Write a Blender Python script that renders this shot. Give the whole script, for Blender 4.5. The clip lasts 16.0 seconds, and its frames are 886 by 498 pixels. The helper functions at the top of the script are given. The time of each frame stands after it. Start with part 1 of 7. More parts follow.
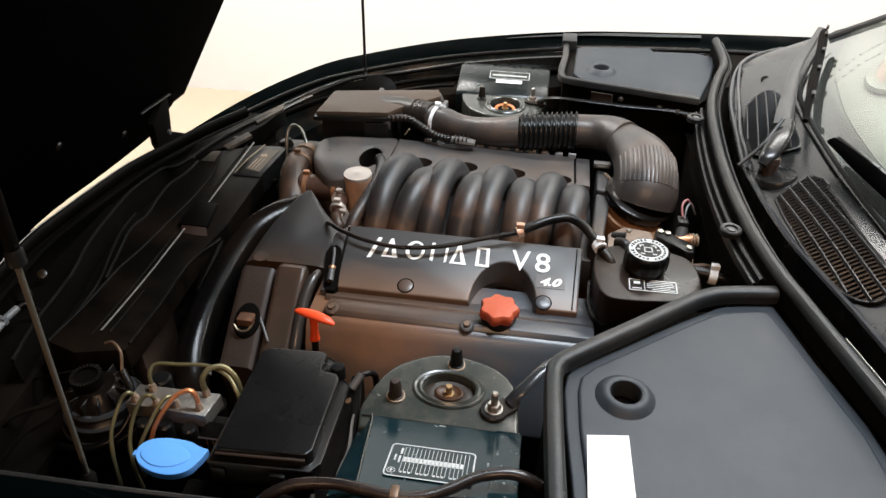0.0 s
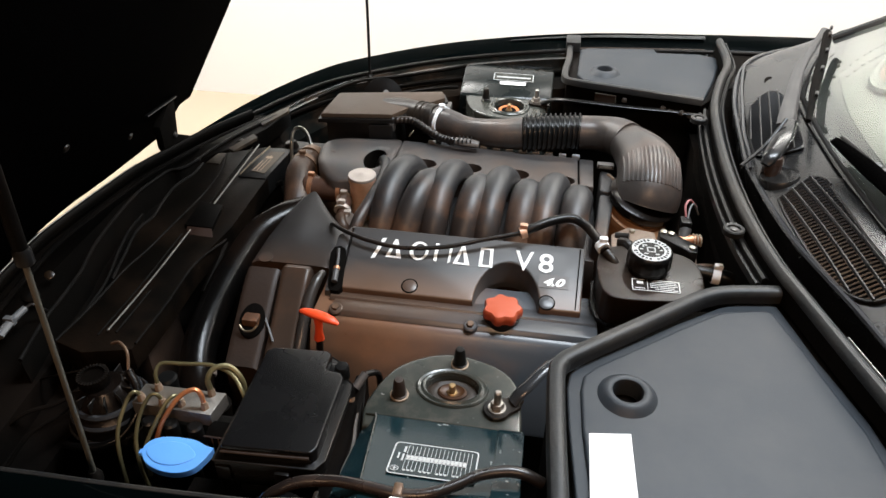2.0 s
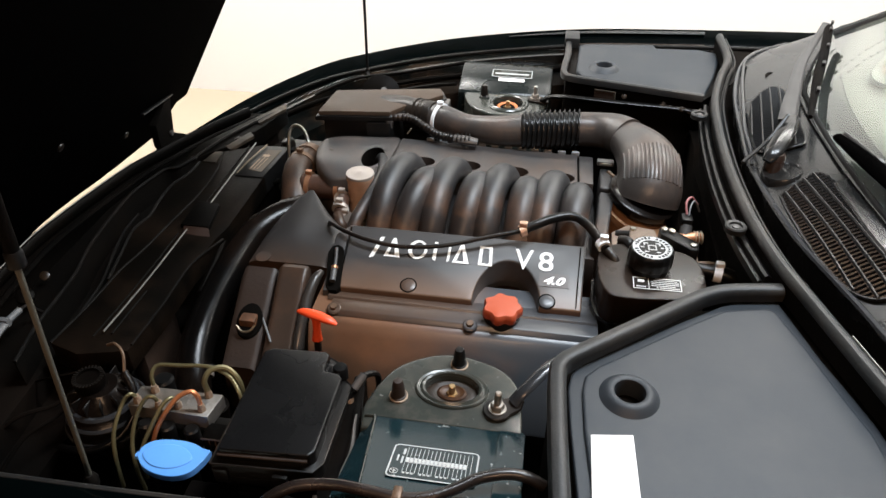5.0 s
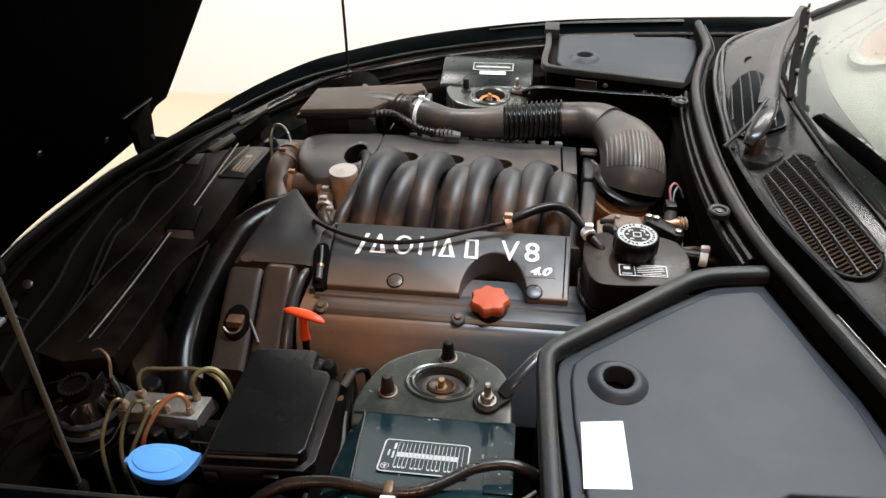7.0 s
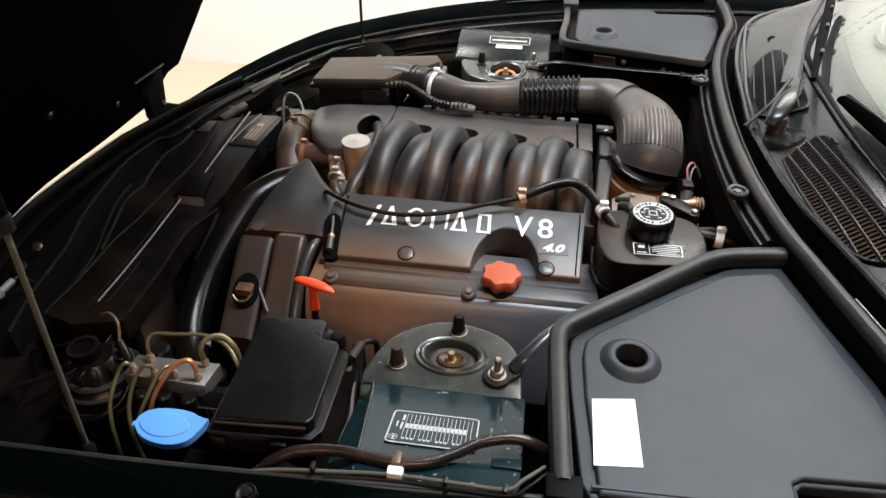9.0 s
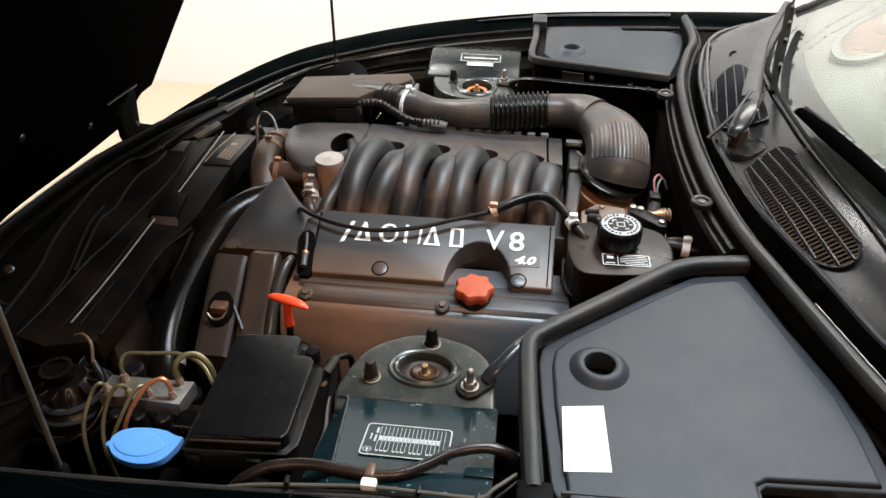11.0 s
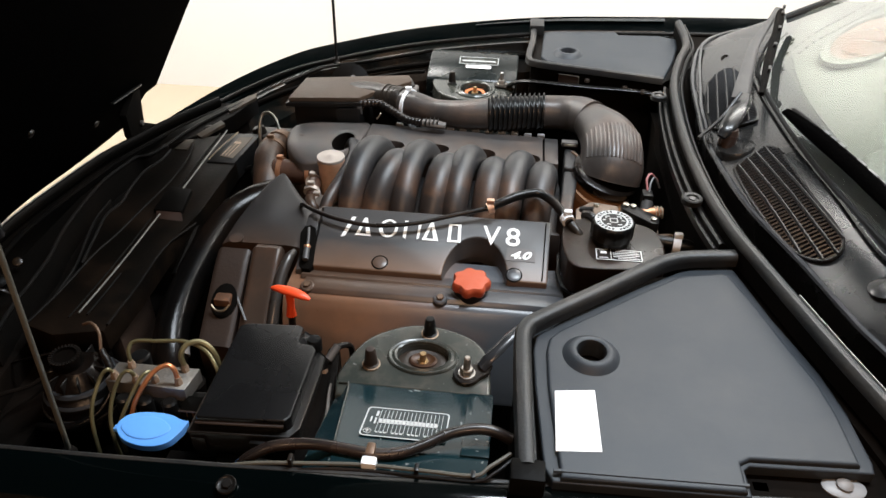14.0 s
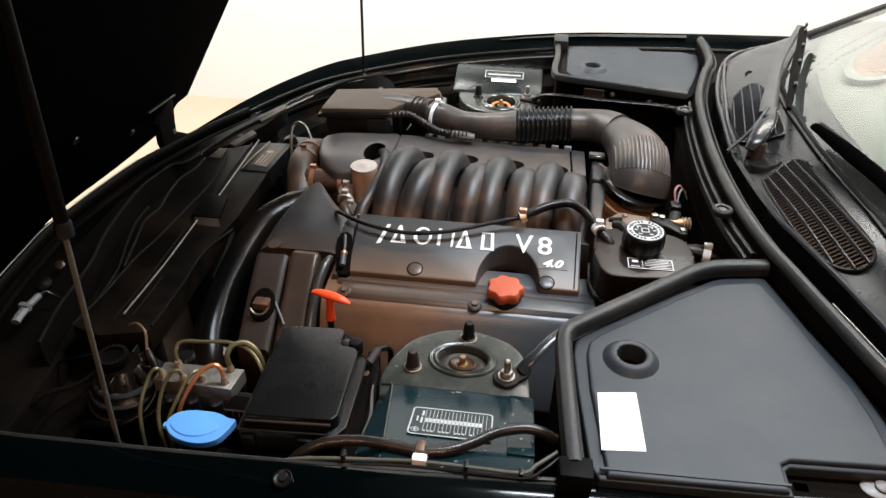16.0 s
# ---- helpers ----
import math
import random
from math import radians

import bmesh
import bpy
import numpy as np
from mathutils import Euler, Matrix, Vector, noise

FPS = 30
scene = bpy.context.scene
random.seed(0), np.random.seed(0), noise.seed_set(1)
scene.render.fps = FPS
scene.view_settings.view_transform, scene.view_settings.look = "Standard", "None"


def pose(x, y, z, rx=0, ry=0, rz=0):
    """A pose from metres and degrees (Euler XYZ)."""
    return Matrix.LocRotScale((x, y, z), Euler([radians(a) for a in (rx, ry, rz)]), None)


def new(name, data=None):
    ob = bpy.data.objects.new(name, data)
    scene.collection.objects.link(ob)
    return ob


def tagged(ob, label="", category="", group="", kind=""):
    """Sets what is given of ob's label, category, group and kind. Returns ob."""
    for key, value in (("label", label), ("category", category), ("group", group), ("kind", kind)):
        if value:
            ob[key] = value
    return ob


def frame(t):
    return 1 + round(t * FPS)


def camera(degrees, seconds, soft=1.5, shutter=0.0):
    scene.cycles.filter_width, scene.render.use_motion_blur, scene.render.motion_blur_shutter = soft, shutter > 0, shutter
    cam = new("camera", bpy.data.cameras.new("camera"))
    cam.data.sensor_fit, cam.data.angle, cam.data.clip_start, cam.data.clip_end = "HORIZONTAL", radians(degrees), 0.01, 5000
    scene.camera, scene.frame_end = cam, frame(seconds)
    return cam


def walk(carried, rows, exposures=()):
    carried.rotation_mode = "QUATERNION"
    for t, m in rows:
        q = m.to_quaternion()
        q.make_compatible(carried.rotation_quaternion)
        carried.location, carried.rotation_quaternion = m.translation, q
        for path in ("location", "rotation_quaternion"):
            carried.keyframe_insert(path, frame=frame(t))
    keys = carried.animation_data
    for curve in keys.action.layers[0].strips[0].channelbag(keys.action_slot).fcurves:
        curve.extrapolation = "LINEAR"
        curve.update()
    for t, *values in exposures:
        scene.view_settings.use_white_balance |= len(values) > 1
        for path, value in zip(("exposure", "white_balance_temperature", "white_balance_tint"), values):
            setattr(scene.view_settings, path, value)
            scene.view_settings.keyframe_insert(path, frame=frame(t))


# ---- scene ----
cam = camera(64.6, 16.0)
METRES, EYE, TILT, LEAN, TURN = 0.265, 1.55, -36.0, -0.8, 8.8
ROWS = [
    (0.0, 0.0, 0.0, 0.0, 0.0, 0.0, -0.0),
    (0.5, 0.0239, -0.0314, -0.0008, -0.36, 0.82, 0.09),
    (1.0, 0.0184, -0.0536, -0.012, -0.14, 0.95, 0.09),
    (1.5, 0.0209, -0.0412, -0.0155, 0.34, 0.48, 0.08),
    (2.0, 0.0138, -0.023, -0.0156, 0.47, 0.23, 0.08),
    (2.5, 0.0051, -0.0088, -0.0049, 0.52, 0.14, -0.14),
    (3.0, 0.0121, 0.0091, -0.0032, 0.41, -0.07, 0.06),
    (3.5, 0.0052, 0.0291, 0.0023, 0.49, -0.21, -0.09),
    (4.0, 0.0146, 0.0384, 0.0072, 0.36, -0.24, 0.05),
    (6.5, 0.0088, -0.005, -0.0211, 0.09, 0.38, 1.5),
    (7.0, 0.0396, 0.0323, -0.0248, -0.46, -0.28, 2.31),
    (7.5, 0.0516, 0.0616, -0.05, -0.3, -1.22, 2.16),
    (8.0, 0.0471, 0.0712, -0.0299, -0.41, -0.62, 2.13),
    (8.5, 0.0365, 0.0871, -0.0444, -0.2, -1.45, 1.59),
    (9.0, 0.0049, 0.08, -0.0596, 0.12, -1.99, 0.71),
    (9.5, -0.0071, 0.0633, -0.0691, 0.22, -1.89, 0.49),
    (12.0, 0.0771, -0.0566, -0.0988, -2.51, 0.08, 2.41),
    (12.5, 0.0494, -0.1211, -0.1337, -2.21, 0.28, 1.72),
    (13.0, 0.0534, -0.1458, -0.1462, -2.09, 0.37, 1.65),
    (13.5, 0.0509, -0.1313, -0.1403, -1.92, 0.26, 1.64),
    (14.0, 0.0433, -0.1133, -0.1485, -1.69, -0.18, 1.42),
    (14.5, 0.0323, -0.1164, -0.1486, -1.53, -0.07, 1.21),
    (15.0, -0.0025, -0.1376, -0.1629, -1.29, 0.04, 0.65),
    (15.5, -0.0676, -0.1929, -0.1751, -1.32, 0.7, 0.58),
    (16.0, -0.1665, -0.2202, -0.1898, -1.34, 0.96, 0.78),
]
walk(cam, [(t, pose(0, 0, EYE, TILT, LEAN, TURN) @ pose(METRES * x, METRES * y, METRES * z, 90 + pitch, roll, yaw)) for t, x, y, z, yaw, pitch, roll in ROWS])

YC = 1.175  # the car's centre line, which runs along x, the nose towards -x

# ---- world and light: unseen lamps added under the showroom ceiling ----
world = bpy.data.worlds.new("world")
scene.world = world
world.use_nodes = True
world.node_tree.nodes["Background"].inputs[0].default_value = (1.0, 0.93, 0.84, 1)
world.node_tree.nodes["Background"].inputs[1].default_value = 0.15
scene.view_settings.exposure = 0.0


def unseen_lamp(x, y, sx, sy, watts, colour):
    data = bpy.data.lights.new("unseen_lamp_light", "AREA")
    data.shape, data.size, data.size_y, data.energy, data.color = "RECTANGLE", sx, sy, watts, colour
    ob = new("unseen_lamp_light", data)
    ob.location = (x, y, 2.86)
    return ob


# All added: two to whiten the wall, a cool overhead, a warm fill.
LAMPS = [(-1.9, 2.6, 2.4, 0.2, 150, (1.0, 0.98, 0.945)), (1.6, 2.6, 2.4, 0.2, 95, (1.0, 0.972, 0.925)),
         (0.6, 1.1, 1.2, 0.25, 80, (0.84, 0.92, 1.0)), (0.1, -1.5, 1.4, 0.4, 44, (1.0, 0.62, 0.38))]
for row in LAMPS:
    unseen_lamp(*row)


# ---- materials ----
def mat(name, base, rough=0.5, metal=0.0, vary=0.25, scale=12.0, dirt=None, dirt_amount=0.0, dirt_scale=5.0,
        bump=0.0, bump_scale=180.0, coat=0.0, spec=0.5, rough_vary=0.12, chips=0.0):
    """A procedural surface: base colour varied by noise at two sizes, patches of dirt, wear or painted reflection,
    uneven gloss, fine relief.
    """
    m = bpy.data.materials.new(name)
    m.use_nodes = True
    nt = m.node_tree
    n, l = nt.nodes, nt.links
    b = n["Principled BSDF"]
    co = n.new("ShaderNodeTexCoord")
    big = n.new("ShaderNodeTexNoise")
    big.inputs["Scale"].default_value, big.inputs["Detail"].default_value = scale, 5
    fine = n.new("ShaderNodeTexNoise")
    fine.inputs["Scale"].default_value, fine.inputs["Detail"].default_value = bump_scale, 3
    l.new(co.outputs["Object"], big.inputs["Vector"])
    l.new(co.outputs["Object"], fine.inputs["Vector"])
    mix = n.new("ShaderNodeMix")
    mix.data_type, mix.blend_type = "RGBA", "MIX"
    lo = [c * (1 - vary) for c in base]
    hi = [min(1, c * (1 + vary)) for c in base]
    mix.inputs[6].default_value, mix.inputs[7].default_value = (*lo, 1), (*hi, 1)
    add = n.new("ShaderNodeMath")
    add.operation = "MULTIPLY_ADD"
    add.inputs[1].default_value, add.inputs[2].default_value = 0.35, 0.0
    l.new(fine.outputs["Fac"], add.inputs[0])
    two = n.new("ShaderNodeMath")
    two.operation = "MULTIPLY_ADD"
    two.inputs[1].default_value = 0.65
    l.new(big.outputs["Fac"], two.inputs[0])
    l.new(add.outputs[0], two.inputs[2])
    l.new(two.outputs[0], mix.inputs[0])
    colour = mix.outputs[2]
    if dirt:
        dn = n.new("ShaderNodeTexNoise")
        dn.inputs["Scale"].default_value, dn.inputs["Detail"].default_value, dn.inputs["Roughness"].default_value = dirt_scale, 9, 0.65
        l.new(co.outputs["Object"], dn.inputs["Vector"])
        ramp = n.new("ShaderNodeMapRange")
        ramp.inputs[1].default_value, ramp.inputs[2].default_value = 0.45, 0.72
        ramp.inputs[3].default_value, ramp.inputs[4].default_value = 0.0, dirt_amount
        l.new(dn.outputs["Fac"], ramp.inputs[0])
        dm = n.new("ShaderNodeMix")
        dm.data_type = "RGBA"
        dm.inputs[7].default_value = (*dirt, 1)
        l.new(ramp.outputs[0], dm.inputs[0])
        l.new(colour, dm.inputs[6])
        colour = dm.outputs[2]
    if chips:
        cn = n.new("ShaderNodeTexNoise")
        cn.inputs["Scale"].default_value, cn.inputs["Detail"].default_value = 95, 2
        l.new(co.outputs["Object"], cn.inputs["Vector"])
        cr = n.new("ShaderNodeMapRange")
        cr.inputs[1].default_value, cr.inputs[2].default_value = 0.70, 0.74
        cr.inputs[4].default_value = chips
        l.new(cn.outputs["Fac"], cr.inputs[0])
        cm = n.new("ShaderNodeMix")
        cm.data_type = "RGBA"
        cm.inputs[7].default_value = (0.45, 0.46, 0.44, 1)
        l.new(cr.outputs[0], cm.inputs[0])
        l.new(colour, cm.inputs[6])
        colour = cm.outputs[2]
    l.new(colour, b.inputs["Base Color"])
    rr = n.new("ShaderNodeMapRange")
    rr.inputs[3].default_value, rr.inputs[4].default_value = max(0.02, rough - rough_vary), min(1, rough + rough_vary)
    l.new(big.outputs["Fac"], rr.inputs[0])
    l.new(rr.outputs[0], b.inputs["Roughness"])
    b.inputs["Metallic"].default_value = metal
    b.inputs["Specular IOR Level"].default_value = spec
    b.inputs["Coat Weight"].default_value = coat
    b.inputs["Coat Roughness"].default_value = 0.06
    if bump:
        bp = n.new("ShaderNodeBump")
        bp.inputs["Strength"].default_value, bp.inputs["Distance"].default_value = bump, 0.002
        l.new(fine.outputs["Fac"], bp.inputs["Height"])
        l.new(bp.outputs[0], b.inputs["Normal"])
    return m


DUST = (0.20, 0.13, 0.08)
M_COVER = mat("grey_black_moulded_plastic", (0.040, 0.0385, 0.0385), 0.44, vary=0.25, dirt=(0.19, 0.11, 0.065), dirt_amount=0.30, dirt_scale=5, bump=0.10, bump_scale=600)
M_RUNNER = mat("satin_black_nylon", (0.026, 0.019, 0.016), 0.45, vary=0.25, dirt=(0.26, 0.12, 0.055), dirt_amount=0.65, dirt_scale=8, bump=0.15, bump_scale=300)
M_PANEL = mat("dark_grey_abs_plastic", (0.0135, 0.0188, 0.0250), 0.52, spec=0.38, scale=5, vary=0.20, rough_vary=0.03, dirt=(0.14, 0.12, 0.10), dirt_amount=0.12, bump=0.12, bump_scale=900)
M_RUBBER = mat("black_rubber", (0.011, 0.012, 0.0125), 0.42, spec=0.33, vary=0.25, dirt=(0.12, 0.10, 0.08), dirt_amount=0.25, bump=0.2)
M_HOSE = mat("black_hose_rubber", (0.005, 0.005, 0.005), 0.31, spec=0.27, vary=0.3, dirt=(0.08, 0.045, 0.028), dirt_amount=0.28, bump=0.1)
M_WETHOSE = mat("shiny_black_hose_rubber", (0.0022, 0.002, 0.0019), 0.23, spec=0.17, vary=0.3, dirt=(0.06, 0.03, 0.016), dirt_amount=0.16, bump=0.1)
M_BLACK = mat("black_plastic", (0.005, 0.005, 0.005), 0.34, spec=0.25, vary=0.3, dirt=DUST, dirt_amount=0.14, bump=0.15)
# Near black: the bay's shade is painted in along with the dirt.
M_DARK = mat("dirty_and_shade_black", (0.0026, 0.0022, 0.0018), 0.8, vary=0.5, spec=0.04, dirt=(0.012, 0.007, 0.0045), dirt_amount=0.35, bump=0.3, bump_scale=60)
M_PAINT = mat("dark_green_car_paint", (0.0006, 0.0014, 0.0015), 0.10, metal=0.0, vary=0.2, spec=0.22, coat=0.0, rough_vary=0.05)
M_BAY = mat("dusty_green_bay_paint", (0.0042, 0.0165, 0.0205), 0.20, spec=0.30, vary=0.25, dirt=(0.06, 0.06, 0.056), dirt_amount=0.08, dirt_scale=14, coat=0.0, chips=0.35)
# Darker copy of the bay paint: the far ramp's dimmer light is in it.
M_FARBAY = mat("dusty_darker_far_tower_paint", (0.0042, 0.0072, 0.0072), 0.28, spec=0.30, vary=0.3, dirt=(0.05, 0.045, 0.038), dirt_amount=0.25, dirt_scale=12, chips=0.15)
M_BAYTOP = mat("worn_green_tower_top", (0.027, 0.031, 0.027), 0.25, spec=0.6, vary=0.3, dirt=(0.12, 0.105, 0.085), dirt_amount=0.32, dirt_scale=30, chips=0.25)
M_ALU = mat("cast_aluminium", (0.34, 0.32, 0.29), 0.45, metal=0.85, vary=0.25, scale=40, dirt=(0.18, 0.11, 0.06), dirt_amount=0.5, dirt_scale=20, bump=0.4)
M_STEEL = mat("zinc_plated_steel", (0.46, 0.44, 0.38), 0.34, metal=1.0, vary=0.2, scale=60, dirt=(0.20, 0.13, 0.08), dirt_amount=0.35, dirt_scale=30)
M_RUST = mat("rusty_brown_metal", (0.075, 0.034, 0.017), 0.6, metal=0.2, vary=0.4, scale=60, dirt=(0.30, 0.11, 0.03), dirt_amount=0.6, dirt_scale=35, bump=0.4)
M_ORANGE = mat("orange_rusty_bush", (0.45, 0.13, 0.03), 0.5, vary=0.3, scale=50)
M_BROWN = mat("brown_stained_casting", (0.10, 0.060, 0.036), 0.45, metal=0.3, vary=0.4, scale=30, dirt=(0.26, 0.14, 0.07), dirt_amount=0.5, dirt_scale=18, bump=0.3)
M_RED = mat("faded_red_plastic", (0.44, 0.075, 0.028), 0.42, vary=0.12, scale=30, dirt=(0.30, 0.08, 0.05), dirt_amount=0.3)
M_HANDLE = mat("bright_orange_red_plastic", (0.80, 0.075, 0.02), 0.35, vary=0.08, scale=30)
M_BLUE = mat("light_blue_plastic", (0.12, 0.36, 0.85), 0.36, vary=0.08, scale=25)
M_WHITE = mat("white_print", (0.80, 0.80, 0.78), 0.45, vary=0.04, scale=30)
M_SILVER = mat("silver_print", (0.42, 0.43, 0.43), 0.4, vary=0.2, scale=60)
M_LABEL = mat("white_paper_label", (0.85, 0.85, 0.84), 0.55, vary=0.03, scale=30)
M_OLIVE = mat("olive_passivated_pipe", (0.15, 0.13, 0.065), 0.38, metal=0.5, vary=0.25, scale=40)
M_COPPER = mat("copper_coloured_pipe", (0.55, 0.20, 0.08), 0.34, metal=0.6, vary=0.15, scale=40)
M_CREAM = mat("discoloured_white_nylon", (0.60, 0.55, 0.45), 0.45, vary=0.15, scale=40, dirt=(0.35, 0.22, 0.10), dirt_amount=0.4)
M_YELLOW = mat("aged_yellow_label", (0.05, 0.035, 0.02), 0.5, vary=0.5, scale=60)
M_BOARD = mat("brown_dusty_plastic", (0.024, 0.015, 0.011), 0.5, spec=0.35, vary=0.25, dirt=(0.08, 0.045, 0.027), dirt_amount=0.4, bump=0.2)
M_WALL = mat("white_painted_wall", (0.90, 0.895, 0.88), 0.7, vary=0.015, scale=2, bump=0.1, bump_scale=90)
M_TAN = mat("unseen_warm_brown_wall", (0.26, 0.13, 0.06), 0.6, vary=0.15, scale=3)
M_DIM = mat("unseen_dark_grey_wall", (0.12, 0.115, 0.11), 0.7, vary=0.1, scale=3)
M_FLOOR = mat("beige_floor_tiles", (0.42, 0.34, 0.25), 0.35, vary=0.06, scale=3, bump=0.05)
M_CEIL = mat("unseen_grey_ceiling", (0.14, 0.14, 0.14), 0.8, vary=0.02, scale=2)
# Kept near black: the bonnet's shade over the nose is in these colours.
M_NOSE = mat("dusty_shaded_black_plastic", (0.0016, 0.0014, 0.0012), 0.45, spec=0.045, vary=0.4, dirt=(0.012, 0.007, 0.0045), dirt_amount=0.3, bump=0.2)
M_NOSEP = mat("brown_dusty_shaded_nose_panel", (0.0022, 0.0018, 0.0014), 0.42, spec=0.05, vary=0.4, scale=9, dirt=(0.022, 0.013, 0.008), dirt_amount=0.4, dirt_scale=7, bump=0.2)
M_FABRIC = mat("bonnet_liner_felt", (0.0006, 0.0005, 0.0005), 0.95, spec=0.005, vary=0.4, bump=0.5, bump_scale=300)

M_SCUT = mat("satin_scuttle_plastic", (0.0065, 0.007, 0.0075), 0.26, spec=0.36, vary=0.2, bump=0.03, dirt=(0.06, 0.05, 0.04), dirt_amount=0.12)
# Its brown patches paint the warm reflections in the wing.
M_INNER = mat("glossy_inner_wing_brown_glints", (0.0034, 0.0040, 0.0036), 0.17, spec=0.5, vary=0.3, dirt=(0.075, 0.042, 0.024), dirt_amount=0.40, dirt_scale=9)
M_BEAD = mat("dull_black_bead", (0.004, 0.0037, 0.0034), 0.42, spec=0.13, vary=0.4, scale=25, dirt=(0.03, 0.018, 0.012), dirt_amount=0.3)
M_AIRLID = mat("brown_dust_on_plastic", (0.042, 0.029, 0.020), 0.5, spec=0.25, vary=0.25, dirt=(0.085, 0.05, 0.03), dirt_amount=0.5, bump=0.2)
M_JET = mat("clean_jet_black_plastic", (0.004, 0.004, 0.004), 0.34, spec=0.25, vary=0.3, dirt=(0.03, 0.02, 0.014), dirt_amount=0.2, bump=0.15)
M_UNION = mat("stained_pipe_union", (0.28, 0.20, 0.14), 0.45, metal=0.3, vary=0.3, scale=60)
M_ARM = mat("satin_wiper_arm_paint", (0.022, 0.021, 0.021), 0.36, spec=0.4, vary=0.2)
M_GRILLE = mat("grey_black_grille_plastic", (0.008, 0.008, 0.0085), 0.34, spec=0.30, vary=0.25)
M_ELBOW = mat("brown_dust_and_glow_rubber", (0.034, 0.030, 0.028), 0.36, vary=0.3, dirt=(0.20, 0.12, 0.08), dirt_amount=0.36, dirt_scale=9, bump=0.15, bump_scale=300)
M_TANP = mat("tan_dusty_and_lit_plate", (0.014, 0.011, 0.008), 0.5, spec=0.2, vary=0.5, scale=40, dirt=(0.09, 0.065, 0.045), dirt_amount=0.5, dirt_scale=30)
M_ROD = mat("dull_bronze_rod", (0.20, 0.16, 0.11), 0.38, metal=0.7, vary=0.2, scale=30)
M_GREY = mat("grey_nylon", (0.22, 0.23, 0.24), 0.5, vary=0.2, scale=30, dirt=DUST, dirt_amount=0.3)
M_GREYC = mat("dusty_grey_connector", (0.11, 0.115, 0.12), 0.5, vary=0.25, scale=30, dirt=DUST, dirt_amount=0.4)
M_GREYD = mat("dark_grey_nylon", (0.05, 0.05, 0.05), 0.45, vary=0.25, scale=30, dirt=DUST, dirt_amount=0.3)
M_LID = mat("satin_black_lid", (0.005, 0.005, 0.0053), 0.27, spec=0.32, vary=0.2, bump=0.05, bump_scale=500)
M_BROWNHOSE = mat("brown_dusted_rubber", (0.022, 0.014, 0.010), 0.40, vary=0.35, dirt=(0.13, 0.062, 0.032), dirt_amount=0.5, dirt_scale=9, bump=0.2)
M_COVERB = mat("dust_and_sheen_plastic", (0.175, 0.092, 0.054), 0.33, vary=0.3, dirt=(0.36, 0.17, 0.085), dirt_amount=0.6, dirt_scale=4, bump=0.10, bump_scale=600)
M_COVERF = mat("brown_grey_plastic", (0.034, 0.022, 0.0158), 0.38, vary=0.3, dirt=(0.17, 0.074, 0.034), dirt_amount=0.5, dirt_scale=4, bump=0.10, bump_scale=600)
# Brown in the black paints the warm reflection along the wing hose.
M_WARMHOSE = mat("brown_black_rubber", (0.012, 0.009, 0.008), 0.28, vary=0.3, dirt=(0.10, 0.05, 0.03), dirt_amount=0.35)
M_ALUW = mat("pale_stained_alloy", (0.78, 0.50, 0.34), 0.42, metal=0.35, vary=0.25, scale=25, dirt=(0.30, 0.14, 0.06), dirt_amount=0.5, dirt_scale=12)
M_CAPW = mat("pale_alloy_cap", (0.40, 0.35, 0.31), 0.45, metal=0.3, vary=0.12, scale=40)
M_PINK = mat("faded_pink_wire", (0.32, 0.12, 0.12), 0.5, vary=0.2)
M_CLAMPW = mat("pale_copper_clamp", (0.65, 0.42, 0.30), 0.35, metal=0.7, vary=0.2, scale=60)
M_WHITEM = mat("white_nylon", (0.80, 0.82, 0.84), 0.4, vary=0.08, scale=30)
M_COPPERD = mat("copper_brown_metal", (0.40, 0.20, 0.11), 0.4, metal=0.7, vary=0.3, scale=40)
M_OLIVED = mat("dull_olive_cable", (0.075, 0.07, 0.055), 0.5, vary=0.3, scale=40)
M_BRASS = mat("dull_brass", (0.35, 0.24, 0.12), 0.4, metal=0.8, vary=0.3, scale=40)
M_GLOSS = mat("gloss_black_plastic", (0.022, 0.023, 0.025), 0.22, vary=0.15, spec=0.5, rough_vary=0.06)
M_FRIT = mat("black_glass_print", (0.008, 0.008, 0.008), 0.6, spec=0.08, vary=0.1)
M_LEATHER = mat("pale_grey_leather", (0.029, 0.029, 0.0195), 0.6, vary=0.05, bump=0.02, bump_scale=250)
M_BUSH = mat("dark_rusty_bush", (0.045, 0.020, 0.010), 0.5, metal=0.2, vary=0.5, scale=60, dirt=(0.16, 0.07, 0.02), dirt_amount=0.4, dirt_scale=40)
M_BUSHPAN = mat("brown_black_pan", (0.020, 0.013, 0.008), 0.5, vary=0.4, scale=50, dirt=(0.07, 0.04, 0.02), dirt_amount=0.4)
M_SATIN = mat("satin_grey_black_casting", (0.030, 0.026, 0.023), 0.30, spec=0.5, vary=0.3, dirt=(0.14, 0.07, 0.035), dirt_amount=0.35)
M_RAILG = mat("grey_brown_rail_plastic", (0.075, 0.048, 0.034), 0.34, vary=0.3, dirt=(0.18, 0.09, 0.045), dirt_amount=0.4, dirt_scale=7)
M_SCUFF = mat("scuffed_grey_edge", (0.10, 0.09, 0.08), 0.5, vary=0.5, scale=60)
M_TANK = mat("brown_black_tank_plastic", (0.0060, 0.0050, 0.0043), 0.30, spec=0.22, vary=0.3, dirt=(0.065, 0.035, 0.020), dirt_amount=0.32, dirt_scale=9)
M_AMBER = mat("dull_amber_plastic", (0.012, 0.006, 0.002), 0.35, vary=0.3, scale=40)
